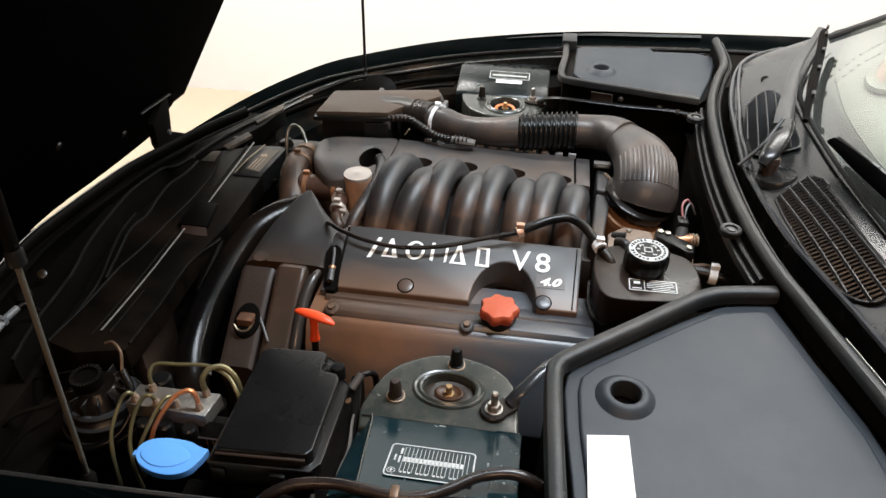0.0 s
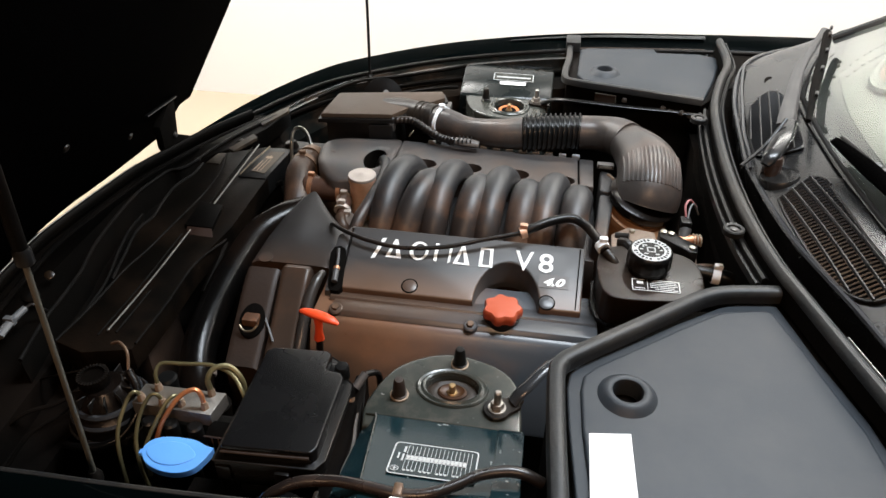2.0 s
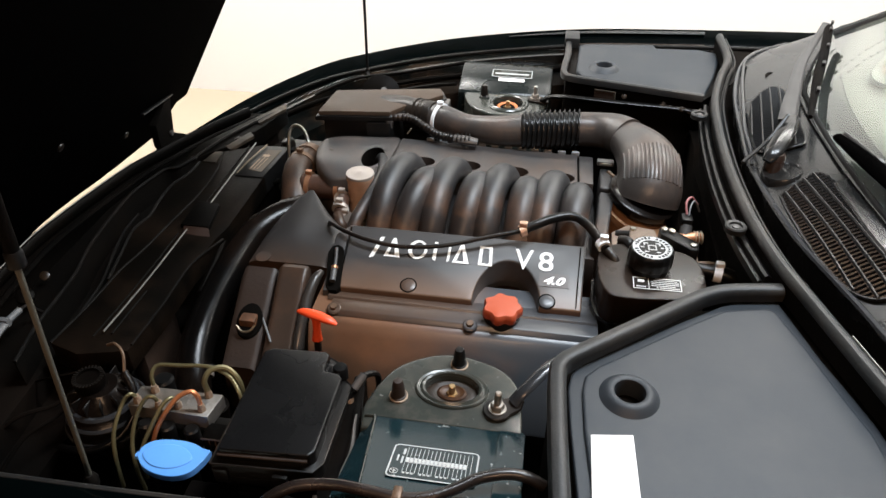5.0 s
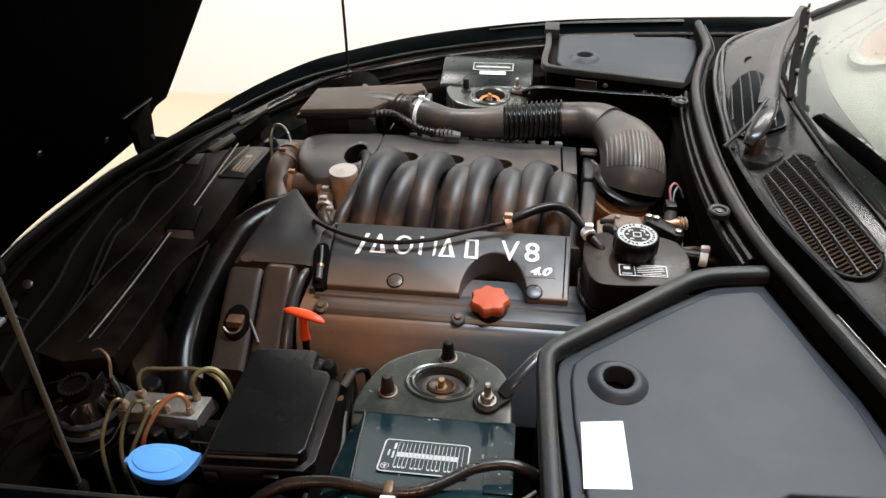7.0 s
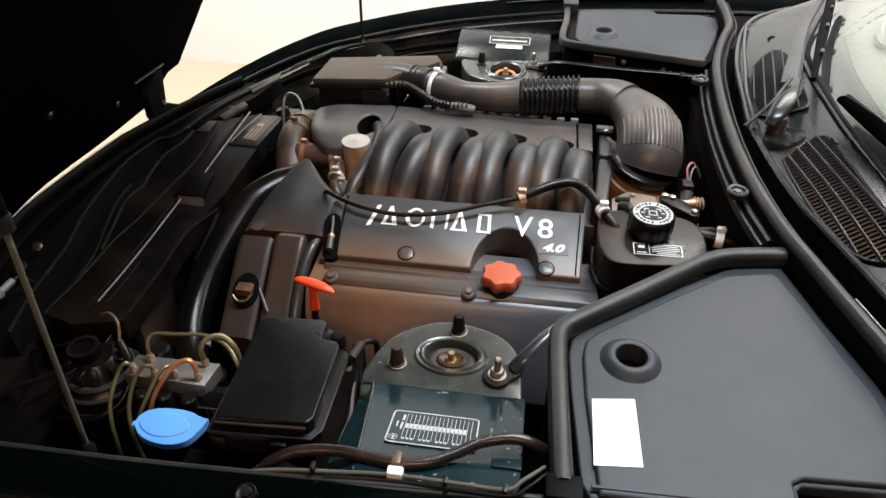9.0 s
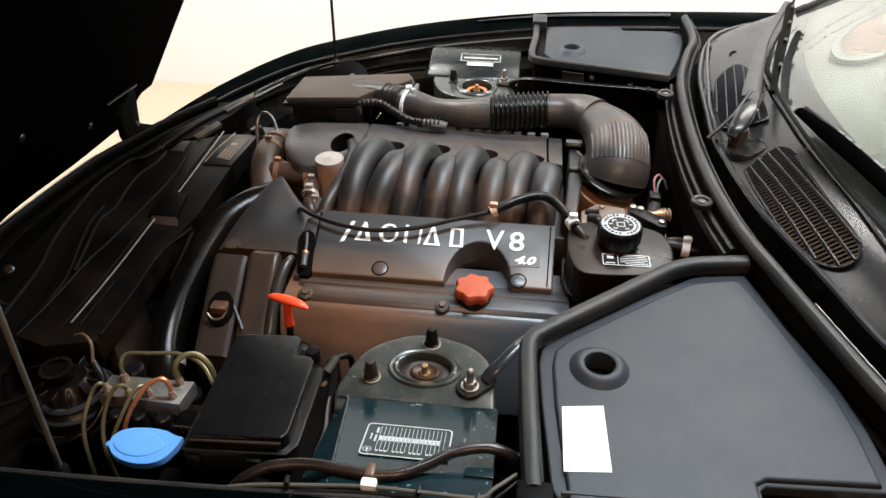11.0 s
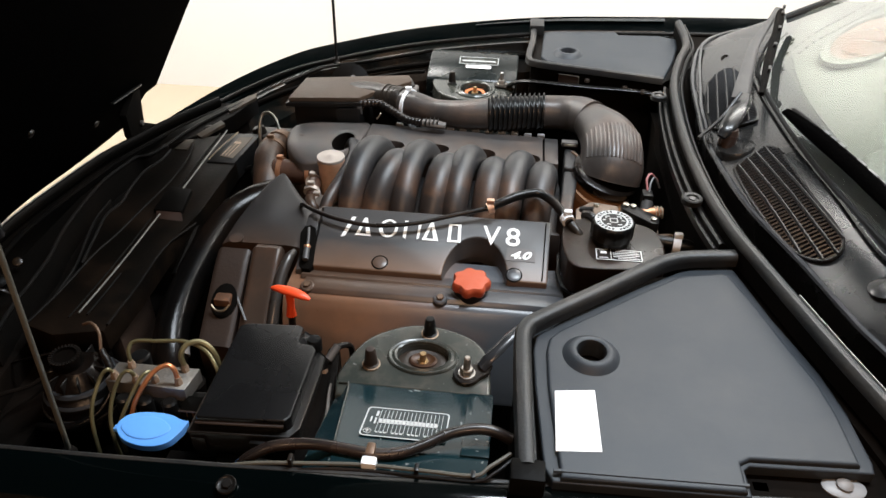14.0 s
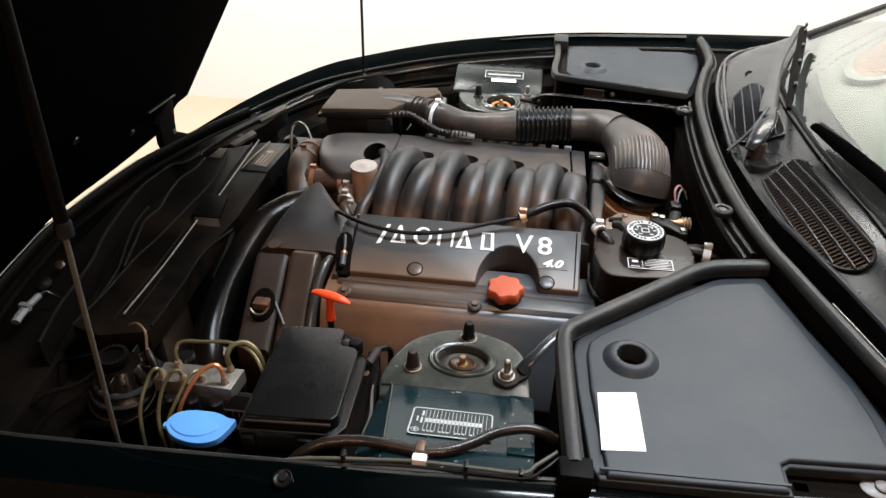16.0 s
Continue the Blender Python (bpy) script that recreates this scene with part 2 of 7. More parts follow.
M_CAST = mat("orange_brown_stained_alloy", (0.24, 0.12, 0.055), 0.45, metal=0.25, vary=0.35, scale=25, dirt=(0.40, 0.20, 0.09), dirt_amount=0.5, dirt_scale=14, bump=0.2)
M_STRIP = mat("worn_bright_metal_edge", (0.24, 0.23, 0.21), 0.35, metal=0.6, vary=0.35, scale=60)
M_CLIPFACE = mat("orange_brown_lit_plastic", (0.018, 0.008, 0.0045), 0.45, vary=0.35, scale=40)
M_THERM = mat("reddish_brown_stained_casting", (0.055, 0.028, 0.019), 0.42, metal=0.2, vary=0.4, scale=30, dirt=(0.17, 0.085, 0.05), dirt_amount=0.5, dirt_scale=22, bump=0.3)
M_OILY = mat("oil_stained_alloy", (0.23, 0.175, 0.135), 0.40, metal=0.3, vary=0.35, scale=35, dirt=(0.06, 0.035, 0.022), dirt_amount=0.65, dirt_scale=25, bump=0.3)
M_STITCH = mat("grey_brown_thread", (0.008, 0.006, 0.005), 0.8, vary=0.2)
M_VENEER = mat("orange_brown_veneer", (0.050, 0.016, 0.005), 0.3, vary=0.45, scale=14)


def dust_and_glow_side(m, other_tone, axis, start, stop):
    """Dust and painted reflections on a moulding's one side, thinning unevenly towards the other."""
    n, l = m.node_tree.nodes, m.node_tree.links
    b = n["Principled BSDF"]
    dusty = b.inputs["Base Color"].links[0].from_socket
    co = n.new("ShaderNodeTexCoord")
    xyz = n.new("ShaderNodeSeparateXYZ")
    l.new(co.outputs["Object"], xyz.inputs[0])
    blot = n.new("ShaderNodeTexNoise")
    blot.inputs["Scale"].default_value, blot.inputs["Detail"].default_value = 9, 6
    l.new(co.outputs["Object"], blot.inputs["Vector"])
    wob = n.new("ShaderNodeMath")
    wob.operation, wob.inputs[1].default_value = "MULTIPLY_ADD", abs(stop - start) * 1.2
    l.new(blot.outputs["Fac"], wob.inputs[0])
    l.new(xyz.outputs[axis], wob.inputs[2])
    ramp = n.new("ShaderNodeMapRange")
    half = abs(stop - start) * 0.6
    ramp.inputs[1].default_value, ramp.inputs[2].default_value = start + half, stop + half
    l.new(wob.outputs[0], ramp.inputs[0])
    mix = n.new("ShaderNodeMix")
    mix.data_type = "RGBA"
    mix.inputs[7].default_value = (*other_tone, 1)
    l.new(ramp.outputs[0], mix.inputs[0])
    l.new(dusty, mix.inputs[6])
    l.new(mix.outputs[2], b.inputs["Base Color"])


# The blue-grey side paints in the cool lamp's reflection on the cam cover.
dust_and_glow_side(M_COVERB, (0.072, 0.080, 0.090), "X", -0.25, -0.03)
# Brown front: dust with the warm glow painted in.
dust_and_glow_side(M_COVERF, (0.021, 0.0195, 0.0190), "Y", 0.955, 1.03)
# Brown front ends paint the warm reflection on the runners.
dust_and_glow_side(M_RUNNER, (0.0185, 0.0185, 0.0195), "Y", 1.085, 1.165)
# The rails carry the same painted cool reflection.
dust_and_glow_side(M_RAILG, (0.044, 0.047, 0.052), "X", -0.27, -0.04)
M_EDGED = mat("grey_black_plastic_dust_and_glow_foot", (0.125, 0.074, 0.047), 0.42, vary=0.3, dirt=(0.19, 0.11, 0.065), dirt_amount=0.4, dirt_scale=9, bump=0.10, bump_scale=600)
# Brown foot: dust plus warm light painted into the panel's front edge.
dust_and_glow_side(M_EDGED, (0.042, 0.040, 0.0395), "Y", 0.925, 0.985)

M_GLASS = bpy.data.materials.new("green_tinted_glass")
M_GLASS.use_nodes = True
g = M_GLASS.node_tree.nodes["Principled BSDF"]
g.inputs["Base Color"].default_value = (0.86, 0.90, 0.85, 1)
g.inputs["Roughness"].default_value = 0.02
g.inputs["IOR"].default_value = 1.45
g.inputs["Specular IOR Level"].default_value = 0.12
g.inputs["Transmission Weight"].default_value = 1.0


# ---- mesh helpers ----
def part(name, bm, material, parent=None, label="", angle=38):
    """One bmesh as one mesh object; under a parent, or a thing of its own."""
    bmesh.ops.recalc_face_normals(bm, faces=bm.faces)
    me = bpy.data.meshes.new(name)
    bm.to_mesh(me)
    bm.free()
    me.materials.append(material)
    me.polygons.foreach_set("use_smooth", [True] * len(me.polygons))
    me.set_sharp_from_angle(angle=radians(angle))
    ob = new(name, me)
    if parent is not None:
        ob.parent = parent
        base = parent
        off = Matrix.Identity(4)
        while base is not None:
            off = off @ Matrix.Translation(base.location)
            base = base.parent
        if parent.parent is None:
            ob.matrix_parent_inverse = Matrix.Translation(parent.location).inverted()
    if label:
        ob["label"] = label
    return ob


def thing(name, at, label, category, group="", kind=""):
    ob = new(name)
    ob.empty_display_size = 0.05
    ob.location = at
    return tagged(ob, label, category, group, kind)


def bm_poly(pts, z0, z1, bevel=0.0, seg=2):
    """A closed outline (x, y) stood up between two heights; heights may be functions of (x, y)."""
    bm = bmesh.new()
    f0 = z0 if callable(z0) else (lambda x, y: z0)
    f1 = z1 if callable(z1) else (lambda x, y: z1)
    lo = [bm.verts.new((x, y, f0(x, y))) for x, y in pts]
    hi = [bm.verts.new((x, y, f1(x, y))) for x, y in pts]
    n = len(pts)
    bm.faces.new(lo[::-1])
    top = bm.faces.new(hi)
    for i in range(n):
        bm.faces.new((lo[i], lo[(i + 1) % n], hi[(i + 1) % n], hi[i]))
    if bevel:
        bmesh.ops.recalc_face_normals(bm, faces=bm.faces)
        edges = set(top.edges)
        edges |= {e for v in hi for e in v.link_edges}
        bmesh.ops.bevel(bm, geom=list(edges), offset=bevel, segments=seg, affect="EDGES", profile=0.6, clamp_overlap=True)
    return bm


def bm_plate(pts, holes, z0, z1, bevel=0.0, seg=2):
    """A plate of that outline with round holes (x, y, r) right through it."""
    bm = bmesh.new()

    def loop(p2):
        hi = [bm.verts.new((x, y, z1)) for x, y in p2]
        lo = [bm.verts.new((x, y, z0)) for x, y in p2]
        n = len(p2)
        for i in range(n):
            bm.faces.new((lo[i], lo[(i + 1) % n], hi[(i + 1) % n], hi[i]))
        return [bm.edges.get((hi[i], hi[(i + 1) % n])) for i in range(n)]

    outer = loop(pts)
    inner = []
    for hx, hy, r, *flat in holes:
        ry = r * (flat[0] if flat else 1.0)
        inner += loop([(hx + r * math.cos(k * math.tau / 36), hy + ry * math.sin(k * math.tau / 36)) for k in range(36)])
    bmesh.ops.triangle_fill(bm, use_beauty=True, edges=outer + inner)
    bmesh.ops.recalc_face_normals(bm, faces=bm.faces)
    if bevel:
        bmesh.ops.bevel(bm, geom=outer, offset=bevel, segments=seg, affect="EDGES", profile=0.6, clamp_overlap=True)
    return bm


def bm_box(x0, x1, y0, y1, z0, z1, bevel=0.002, seg=2):
    bm = bmesh.new()
    bmesh.ops.create_cube(bm, size=1, matrix=Matrix.LocRotScale(((x0 + x1) / 2, (y0 + y1) / 2, (z0 + z1) / 2), None, (x1 - x0, y1 - y0, z1 - z0)))
    if bevel:
        bmesh.ops.bevel(bm, geom=list(bm.edges), offset=bevel, segments=seg, affect="EDGES", profile=0.6, clamp_overlap=True)
    return bm


def smooth_path(pts, steps=6):
    """Catmull-Rom through points of any dimension."""
    p = [np.array(a, float) for a in pts]
    p = [2 * p[0] - p[1]] + p + [2 * p[-1] - p[-2]]
    out = []
    for i in range(1, len(p) - 2):
        for k in range(steps):
            t = k / steps
            a, b, c, d = p[i - 1], p[i], p[i + 1], p[i + 2]
            out.append(0.5 * (2 * b + (c - a) * t + (2 * a - 5 * b + 4 * c - d) * t * t + (3 * b - a - 3 * c + d) * t ** 3))
    out.append(p[-2])
    return out


def bm_tube(pts, r, sides=12, steps=6, flat=1.0, smooth=True, bm=None, up=(0, 0, 1)):
    """A tube along a smooth path. r: a radius, or one for each point. flat: height against width."""
    bm = bm or bmesh.new()
    rad = list(r) if isinstance(r, (list, tuple)) else [r] * len(pts)
    rows = [(*p, a) for p, a in zip(pts, rad)]
    rows = smooth_path(rows, steps) if smooth and len(pts) > 2 else [np.array(a, float) for a in rows]
    loops, side = [], None
    for i, row in enumerate(rows):
        a, b = rows[max(0, i - 1)][:3], rows[min(len(rows) - 1, i + 1)][:3]
        d = Vector(b - a).normalized()
        if side is None:
            ref = Vector(up) if abs(d.dot(Vector(up))) < 0.95 else Vector((1, 0, 0))
            side = d.cross(ref).normalized()
        side = (side - d * side.dot(d)).normalized()
        other = side.cross(d)
        c = Vector(row[:3])
        loops.append([bm.verts.new(c + side * (math.cos(k * math.tau / sides) * row[3]) + other * (math.sin(k * math.tau / sides) * row[3] * flat)) for k in range(sides)])
    for a, b in zip(loops, loops[1:]):
        for k in range(sides):
            bm.faces.new((a[k], a[(k + 1) % sides], b[(k + 1) % sides], b[k]))
    bm.faces.new(loops[0][::-1])
    bm.faces.new(loops[-1])
    return bm


def bm_sweep(pts, profile, steps=6, smooth=True):
    """A closed (right, up) outline carried along a level path."""
    bm = bmesh.new()
    rows = smooth_path(pts, steps) if smooth else [np.array(q, float) for q in pts]
    loops = []
    for i, row in enumerate(rows):
        d = Vector(rows[min(len(rows) - 1, i + 1)] - rows[max(0, i - 1)])
        d.z = 0
        d.normalize()
        side = Vector((d.y, -d.x, 0))
        loops.append([bm.verts.new(Vector(row) + side * a + Vector((0, 0, b))) for a, b in profile])
    n = len(profile)
    for a, b in zip(loops, loops[1:]):
        for k in range(n):
            bm.faces.new((a[k], a[(k + 1) % n], b[(k + 1) % n], b[k]))
    bm.faces.new(loops[0][::-1])
    bm.faces.new(loops[-1])
    return bm


def bm_lathe(profile, at=(0, 0, 0), axis=(0, 0, 1), sides=28, bm=None, lobes=0, depth=0.0, caps=True):
    """(radius, height) pairs turned round an axis; lobes: waves round the rim."""
    bm = bm or bmesh.new()
    q = Vector((0, 0, 1)).rotation_difference(Vector(axis))
    loops = []
    for r, h in profile:
        loop = []
        for k in range(sides):
            a = k * math.tau / sides
            rr = r * (1 + (depth * math.cos(lobes * a) if lobes else 0))
            loop.append(bm.verts.new(Vector(at) + q @ Vector((rr * math.cos(a), rr * math.sin(a), h))))
        loops.append(loop)
    for a, b in zip(loops, loops[1:]):
        for k in range(sides):
            bm.faces.new((a[k], a[(k + 1) % sides], b[(k + 1) % sides], b[k]))
    if caps:
        bm.faces.new(loops[0][::-1])
        bm.faces.new(loops[-1])
    return bm


def bm_grid(rows, thick=0.0):
    """A sheet through rows of points (all of one length), thickened downwards."""
    bm = bmesh.new()
    vs = [[bm.verts.new(p) for p in row] for row in rows]
    for a, b in zip(vs, vs[1:]):
        for i in range(len(a) - 1):
            bm.faces.new((a[i], a[i + 1], b[i + 1], b[i]))
    if thick:
        bmesh.ops.recalc_face_normals(bm, faces=bm.faces)
        up = sum(f.normal.z for f in bm.faces)
        if up < 0:
            bmesh.ops.reverse_faces(bm, faces=bm.faces)
        bmesh.ops.solidify(bm, geom=list(bm.faces), thickness=thick)
    return bm


def bm_extrude_x(profile, x0, x1, bevel=0.0, x0b=None, x1b=None):
    """A closed (y, z) outline stretched along x. x0, x1 may be functions of (y, z)."""
    bm = bmesh.new()
    g0 = x0 if callable(x0) else (lambda y, z: x0)
    g1 = x1 if callable(x1) else (lambda y, z: x1)
    a = [bm.verts.new((g0(y, z), y, z)) for y, z in profile]
    b = [bm.verts.new((g1(y, z), y, z)) for y, z in profile]
    n = len(profile)
    bm.faces.new(a[::-1])
    bm.faces.new(b)
    for i in range(n):
        bm.faces.new((a[i], a[(i + 1) % n], b[(i + 1) % n], b[i]))
    if bevel:
        bmesh.ops.recalc_face_normals(bm, faces=bm.faces)
        bmesh.ops.bevel(bm, geom=[e for e in bm.edges if e.calc_face_angle(0) > 0.5], offset=bevel, segments=2, affect="EDGES", profile=0.6, clamp_overlap=True)
    return bm


def moved(bm, m):
    bmesh.ops.transform(bm, matrix=m, verts=bm.verts)
    return bm


def mirrored(bm, far=True):
    """The same on the other side of the car."""
    if far:
        bmesh.ops.transform(bm, matrix=Matrix.Translation((0, 2 * YC, 0)) @ Matrix.Diagonal((1, -1, 1, 1)), verts=bm.verts)
        bmesh.ops.reverse_faces(bm, faces=bm.faces)
    return bm


def hex_nut(at, r=0.009, h=0.008, axis=(0, 0, 1)):
    return bm_lathe([(r, 0), (r, h * 0.85), (r * 0.88, h)], at, axis, sides=6)


# ---- the room ----
def slab(name, x0, x1, y0, y1, z0, z1, material, label):
    return tagged(part(name, bm_box(x0, x1, y0, y1, z0, z1, 0), material), label, kind="structure")


slab("floor", -6, 6, -4, 3.42, -0.1, 0.0, M_FLOOR, "pale beige polished showroom floor")
WALL_Y = 3.36
slab("wall_north", -6, 6, WALL_Y, WALL_Y + 0.1, 0.0, 3.0, M_WALL, "plain white painted showroom wall")
# Unseen closing surfaces: brown for warm bounce, dark grey to cut the fill.
slab("wall_south", -6, 6, -4.1, -4, 0, 3.0, M_TAN, "unseen brown wall put in for warm reflections")
slab("wall_west", -6.1, -6, -4, 3.46, 0, 3.0, M_DIM, "unseen dark wall put in to cut the fill light")
slab("wall_east", 6, 6.1, -4, 3.46, 0, 3.0, M_DIM, "unseen dark wall put in to cut the fill light")
slab("ceiling", -6, 6, -4, 3.46, 3.0, 3.1, M_CEIL, "unseen dim ceiling put in to darken reflections")


# ---- car body ----
car = thing("car_body", (0, YC, 0), "dark green coupe body with its engine bay open", "car")
CREST = [(-1.30, 1.25, 0.50), (-0.967, 1.614, 0.66), (-0.816, 1.792, 0.72), (-0.658, 1.899, 0.771), (-0.522, 1.937, 0.804), (-0.27, 1.977, 0.85), (0.05, 2.005, 0.885), (0.36, 2.012, 0.90), (0.75, 2.02, 0.91), (1.2, 2.02, 0.92)]


# the near wing, given as if on the far side
CREST_N = [(-1.30, 1.35, 0.60), (-1.08, 1.68, 0.74), (-0.92, 1.86, 0.80), (-0.70, 1.938, 0.843), (-0.522, 1.950, 0.855), (-0.27, 1.948, 0.862), (0.05, 1.935, 0.868), (0.36, 1.92, 0.868), (0.75, 1.93, 0.90), (1.2, 1.95, 0.92)]


def fender(far):
    CR = CREST if far else CREST_N
    crest = smooth_path(CR, 6)

    def offset(dy, dz, last=9.0):
        """The crest moved square to its run in plan, outwards for plus."""
        row = []
        for i, (x, y, z) in enumerate(crest):
            if x > last:
                continue
            d = Vector((crest[min(i + 1, len(crest) - 1)] - crest[max(i - 1, 0)])[:2]).normalized()
            row.append((x - d.y * dy, y + d.x * dy, z + dz))
        return row
    outer = ((-0.055, -0.038), (-0.050, -0.030), (-0.024, -0.012), (-0.004, 0.0), (0.0, -0.003), (0.003, -0.022), (0.012, -0.08), (0.03, -0.15), (0.05, -0.25), (0.05, -0.40), (0.03, -0.55))
    inner = ((-0.055, -0.038), (-0.075, -0.034), (-0.10, -0.037), (-0.105, -0.06), (-0.16, -0.10), (-0.20, -0.30), (-0.20, -0.5))
    if not far:
        outer = ((-0.024, -0.010), (-0.022, -0.003), (-0.012, 0.0), (0.0, -0.001), (0.03, -0.010), (0.05, -0.06), (0.09, -0.13), (0.11, -0.24), (0.11, -0.40), (0.08, -0.55))
        inner = ((-0.024, -0.010), (-0.025, -0.030), (-0.028, -0.10), (-0.03, -0.30), (-0.03, -0.5))
    part("fender", mirrored(bm_grid([offset(dy, dz) for dy, dz in outer], 0.004), not far), M_PAINT, car, "glossy dark green front wing")
    part("inner_wing", mirrored(bm_grid([offset(dy, dz, 0.9) for dy, dz in inner], 0.003), not far), M_INNER, car, "glossy dark inner wing")
    off = (-0.066, -0.028) if far else (-0.027, -0.008)
    pts = [(x, y + off[0], z + off[1]) for x, y, z in CR[1:-1]]
    part("wing_seal", mirrored(bm_tube(pts, 0.006 if far else 0.004, 8), not far), M_BEAD if far else M_RUBBER, car, "black rubber edge seal")
    if far:
        strip = offset(-0.020, -0.004, 0.46)[33:]
        part("wing_capping", bm_tube(strip, [0.002 + 0.006 * min(1.0, k / 6) for k in range(len(strip))], 8, smooth=False, flat=0.45), M_RUBBER, car, "grey rubber capping along the wing edge")
        # Strip added in brown to paint the reflection along the wing edge.
        part("wing_glow_strip", bm_sweep(offset(-0.052, -0.030, 0.46)[36:], [(-0.016, -0.004), (-0.016, 0.002), (0.014, 0.006), (0.014, -0.004)], smooth=False), M_BOARD, car, "brown strip painting the reflection below the wing edge")
        part("wing_cable", bm_tube([(-0.62, 1.735, 0.755), (-0.52, 1.79, 0.785), (-0.40, 1.815, 0.80), (-0.30, 1.835, 0.815), (-0.22, 1.86, 0.825)], 0.005, 8), M_NOSE, car, "brown black cable along the wing")
        part("wing_pipe", bm_tube([(-0.50, 1.74, 0.74), (-0.40, 1.77, 0.765), (-0.30, 1.78, 0.785), (-0.235, 1.79, 0.79)], 0.005, 8), M_NOSE, car)
        part("wing_flange", bm_tube([(x, y - 0.125, z - 0.066) for x, y, z in CR[2:-2]], 0.006, 8), M_DARK, car, "dark folded wing flange")


fender(True)
fender(False)
# Sheet added to block the view down; its black paints the shade.
part("bay_floor", bm_box(-1.2, 0.42, 0.45, 1.9, 0.30, 0.34, 0), M_DARK, car, "black sheet closing the view below the engine")


def tower(far):
    """Suspension tower, as on the near side."""
    top = [(-0.199, 0.60), (-0.203, 0.645), (-0.178, 0.712), (-0.135, 0.746), (-0.092, 0.757), (-0.045, 0.748), (-0.010, 0.728), (0.010, 0.690), (0.019, 0.60)]
    top = [tuple(q) for q in smooth_path(top, 4)]
    body = part("strut_tower", mirrored(bm_plate(top, [(-0.087, 0.686, 0.0375, 1.0 if far else 0.70)], 0.40, 0.800, 0.006, 3), far), M_BAYTOP, car, "worn dusty suspension tower top")
    prof = [(0.624, 0.799), (0.617, 0.8045), (0.47, 0.856), (0.44, 0.858), (0.44, 0.40), (0.632, 0.40)]
    if far:
        prof = [(0.632, 0.799), (0.625, 0.8045), (0.55, 0.826), (0.515, 0.832), (0.49, 0.829), (0.472, 0.818), (0.465, 0.79), (0.465, 0.40), (0.632, 0.40)]
    if far:
        ramp = mirrored(bm_extrude_x(prof, -0.222, 0.019, 0.006))
    else:
        rows_ = []
        for y, z in ((0.632, 0.40), (0.627, 0.797), (0.623, 0.801), (0.617, 0.8045), (0.54, 0.8313), (0.476, 0.854), (0.466, 0.857), (0.44, 0.858), (0.44, 0.40)):
            fold = -0.181 + 0.115 * (0.617 - y)
            rows_.append([(-0.199, y, 0.40), (-0.199, y, max(0.40, z - 0.020)), (fold, y, z), (-0.08, y, z), (0.019, y, z), (0.019, y, 0.40)])
        ramp = bm_grid(rows_)
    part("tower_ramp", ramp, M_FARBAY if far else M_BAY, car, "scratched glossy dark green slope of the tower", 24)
    c = (-0.087, 0.686, 0.800)
    oval = Matrix.Translation(c) @ Matrix.Diagonal((1, 1.0 if far else 0.70, 1, 1)) @ Matrix.Translation((-c[0], -c[1], -c[2]))
    ring = [(0.053, -0.002), (0.0525, 0.002), (0.050, 0.004), (0.046, 0.003), (0.042, 0.0055), (0.039, 0.004), (0.0375, -0.002), (0.037, -0.022)]
    part("tower_ring", mirrored(moved(bm_lathe(ring, c, sides=44, caps=False), oval), far), M_BAYTOP, body)
    part("spring_seat", mirrored(moved(bm_lathe([(0.0375, -0.020), (0.0375, -0.010), (0.031, -0.007), (0.024, -0.008), (0.010, -0.010)], c, sides=40), oval), far), M_BUSHPAN if not far else M_DARK, body, "brown dusty floor of the mounting")
    part("mount_bush", mirrored(moved(bm_lathe([(0.021, -0.016), (0.021, -0.006), (0.018, -0.004), (0.014, -0.007), (0.010, -0.008)] if not far else [(0.029, -0.022), (0.029, -0.010), (0.025, -0.006), (0.019, -0.008), (0.016, -0.014), (0.012, -0.014), (0.012, -0.010)], c, sides=32), oval), far), M_ORANGE if far else M_BUSH, body, "rusty brown suspension bush")
    bm = hex_nut((c[0], c[1], 0.787), 0.0085, 0.007)
    bm_lathe([(0.005, 0), (0.005, 0.014), (0.004, 0.015)], (c[0], c[1], 0.793), sides=10, bm=bm)
    part("centre_nut", mirrored(bm, far), M_BRASS, body, "brassy centre nut")
    seam = [(-0.184, 0.622, 0.8025), (-0.181, 0.613, 0.8060), (-0.179, 0.601, 0.8103), (-0.175, 0.565, 0.8228), (-0.1705, 0.525, 0.8368), (-0.165, 0.478, 0.8535)]
    if not far:
        part("fold_seam", bm_tube(seam, 0.0016, 6), M_BAYTOP, body)
        part("gusset", bm_extrude_x([(0.618, 0.8065), (0.607, 0.8115), (0.475, 0.858), (0.475, 0.85), (0.626, 0.798)], -0.014, 0.0205, 0.002), M_BAY, body, "folded side gusset")
        part("drip_edge", bm_tube([(-0.197, 0.621, 0.802), (-0.10, 0.621, 0.8025), (0.018, 0.620, 0.802)], 0.0022, 6), M_BAYTOP, body)
    for x, y in ((-0.150, 0.655),) if far else ((-0.159, 0.661), (-0.083, 0.735)):
        bm = bm_lathe([(0.0115, 0), (0.0115, 0.004), (0.0098, 0.005), (0.0086, 0.020), (0.0072, 0.029), (0.006, 0.0315), (0.002, 0.032)], (x, y, 0.801), sides=18)
        part("stud_cap", mirrored(bm, far), M_BOARD if x < -0.1 and not far else M_BLACK, body, "dark rubber stud cap")
        part("cap_base", mirrored(bm_lathe([(0.0115, 0), (0.0132, 0), (0.0132, 0.002), (0.0115, 0.0024)], (x, y, 0.801), sides=22), far), M_UNION if not far else M_BAYTOP, body)
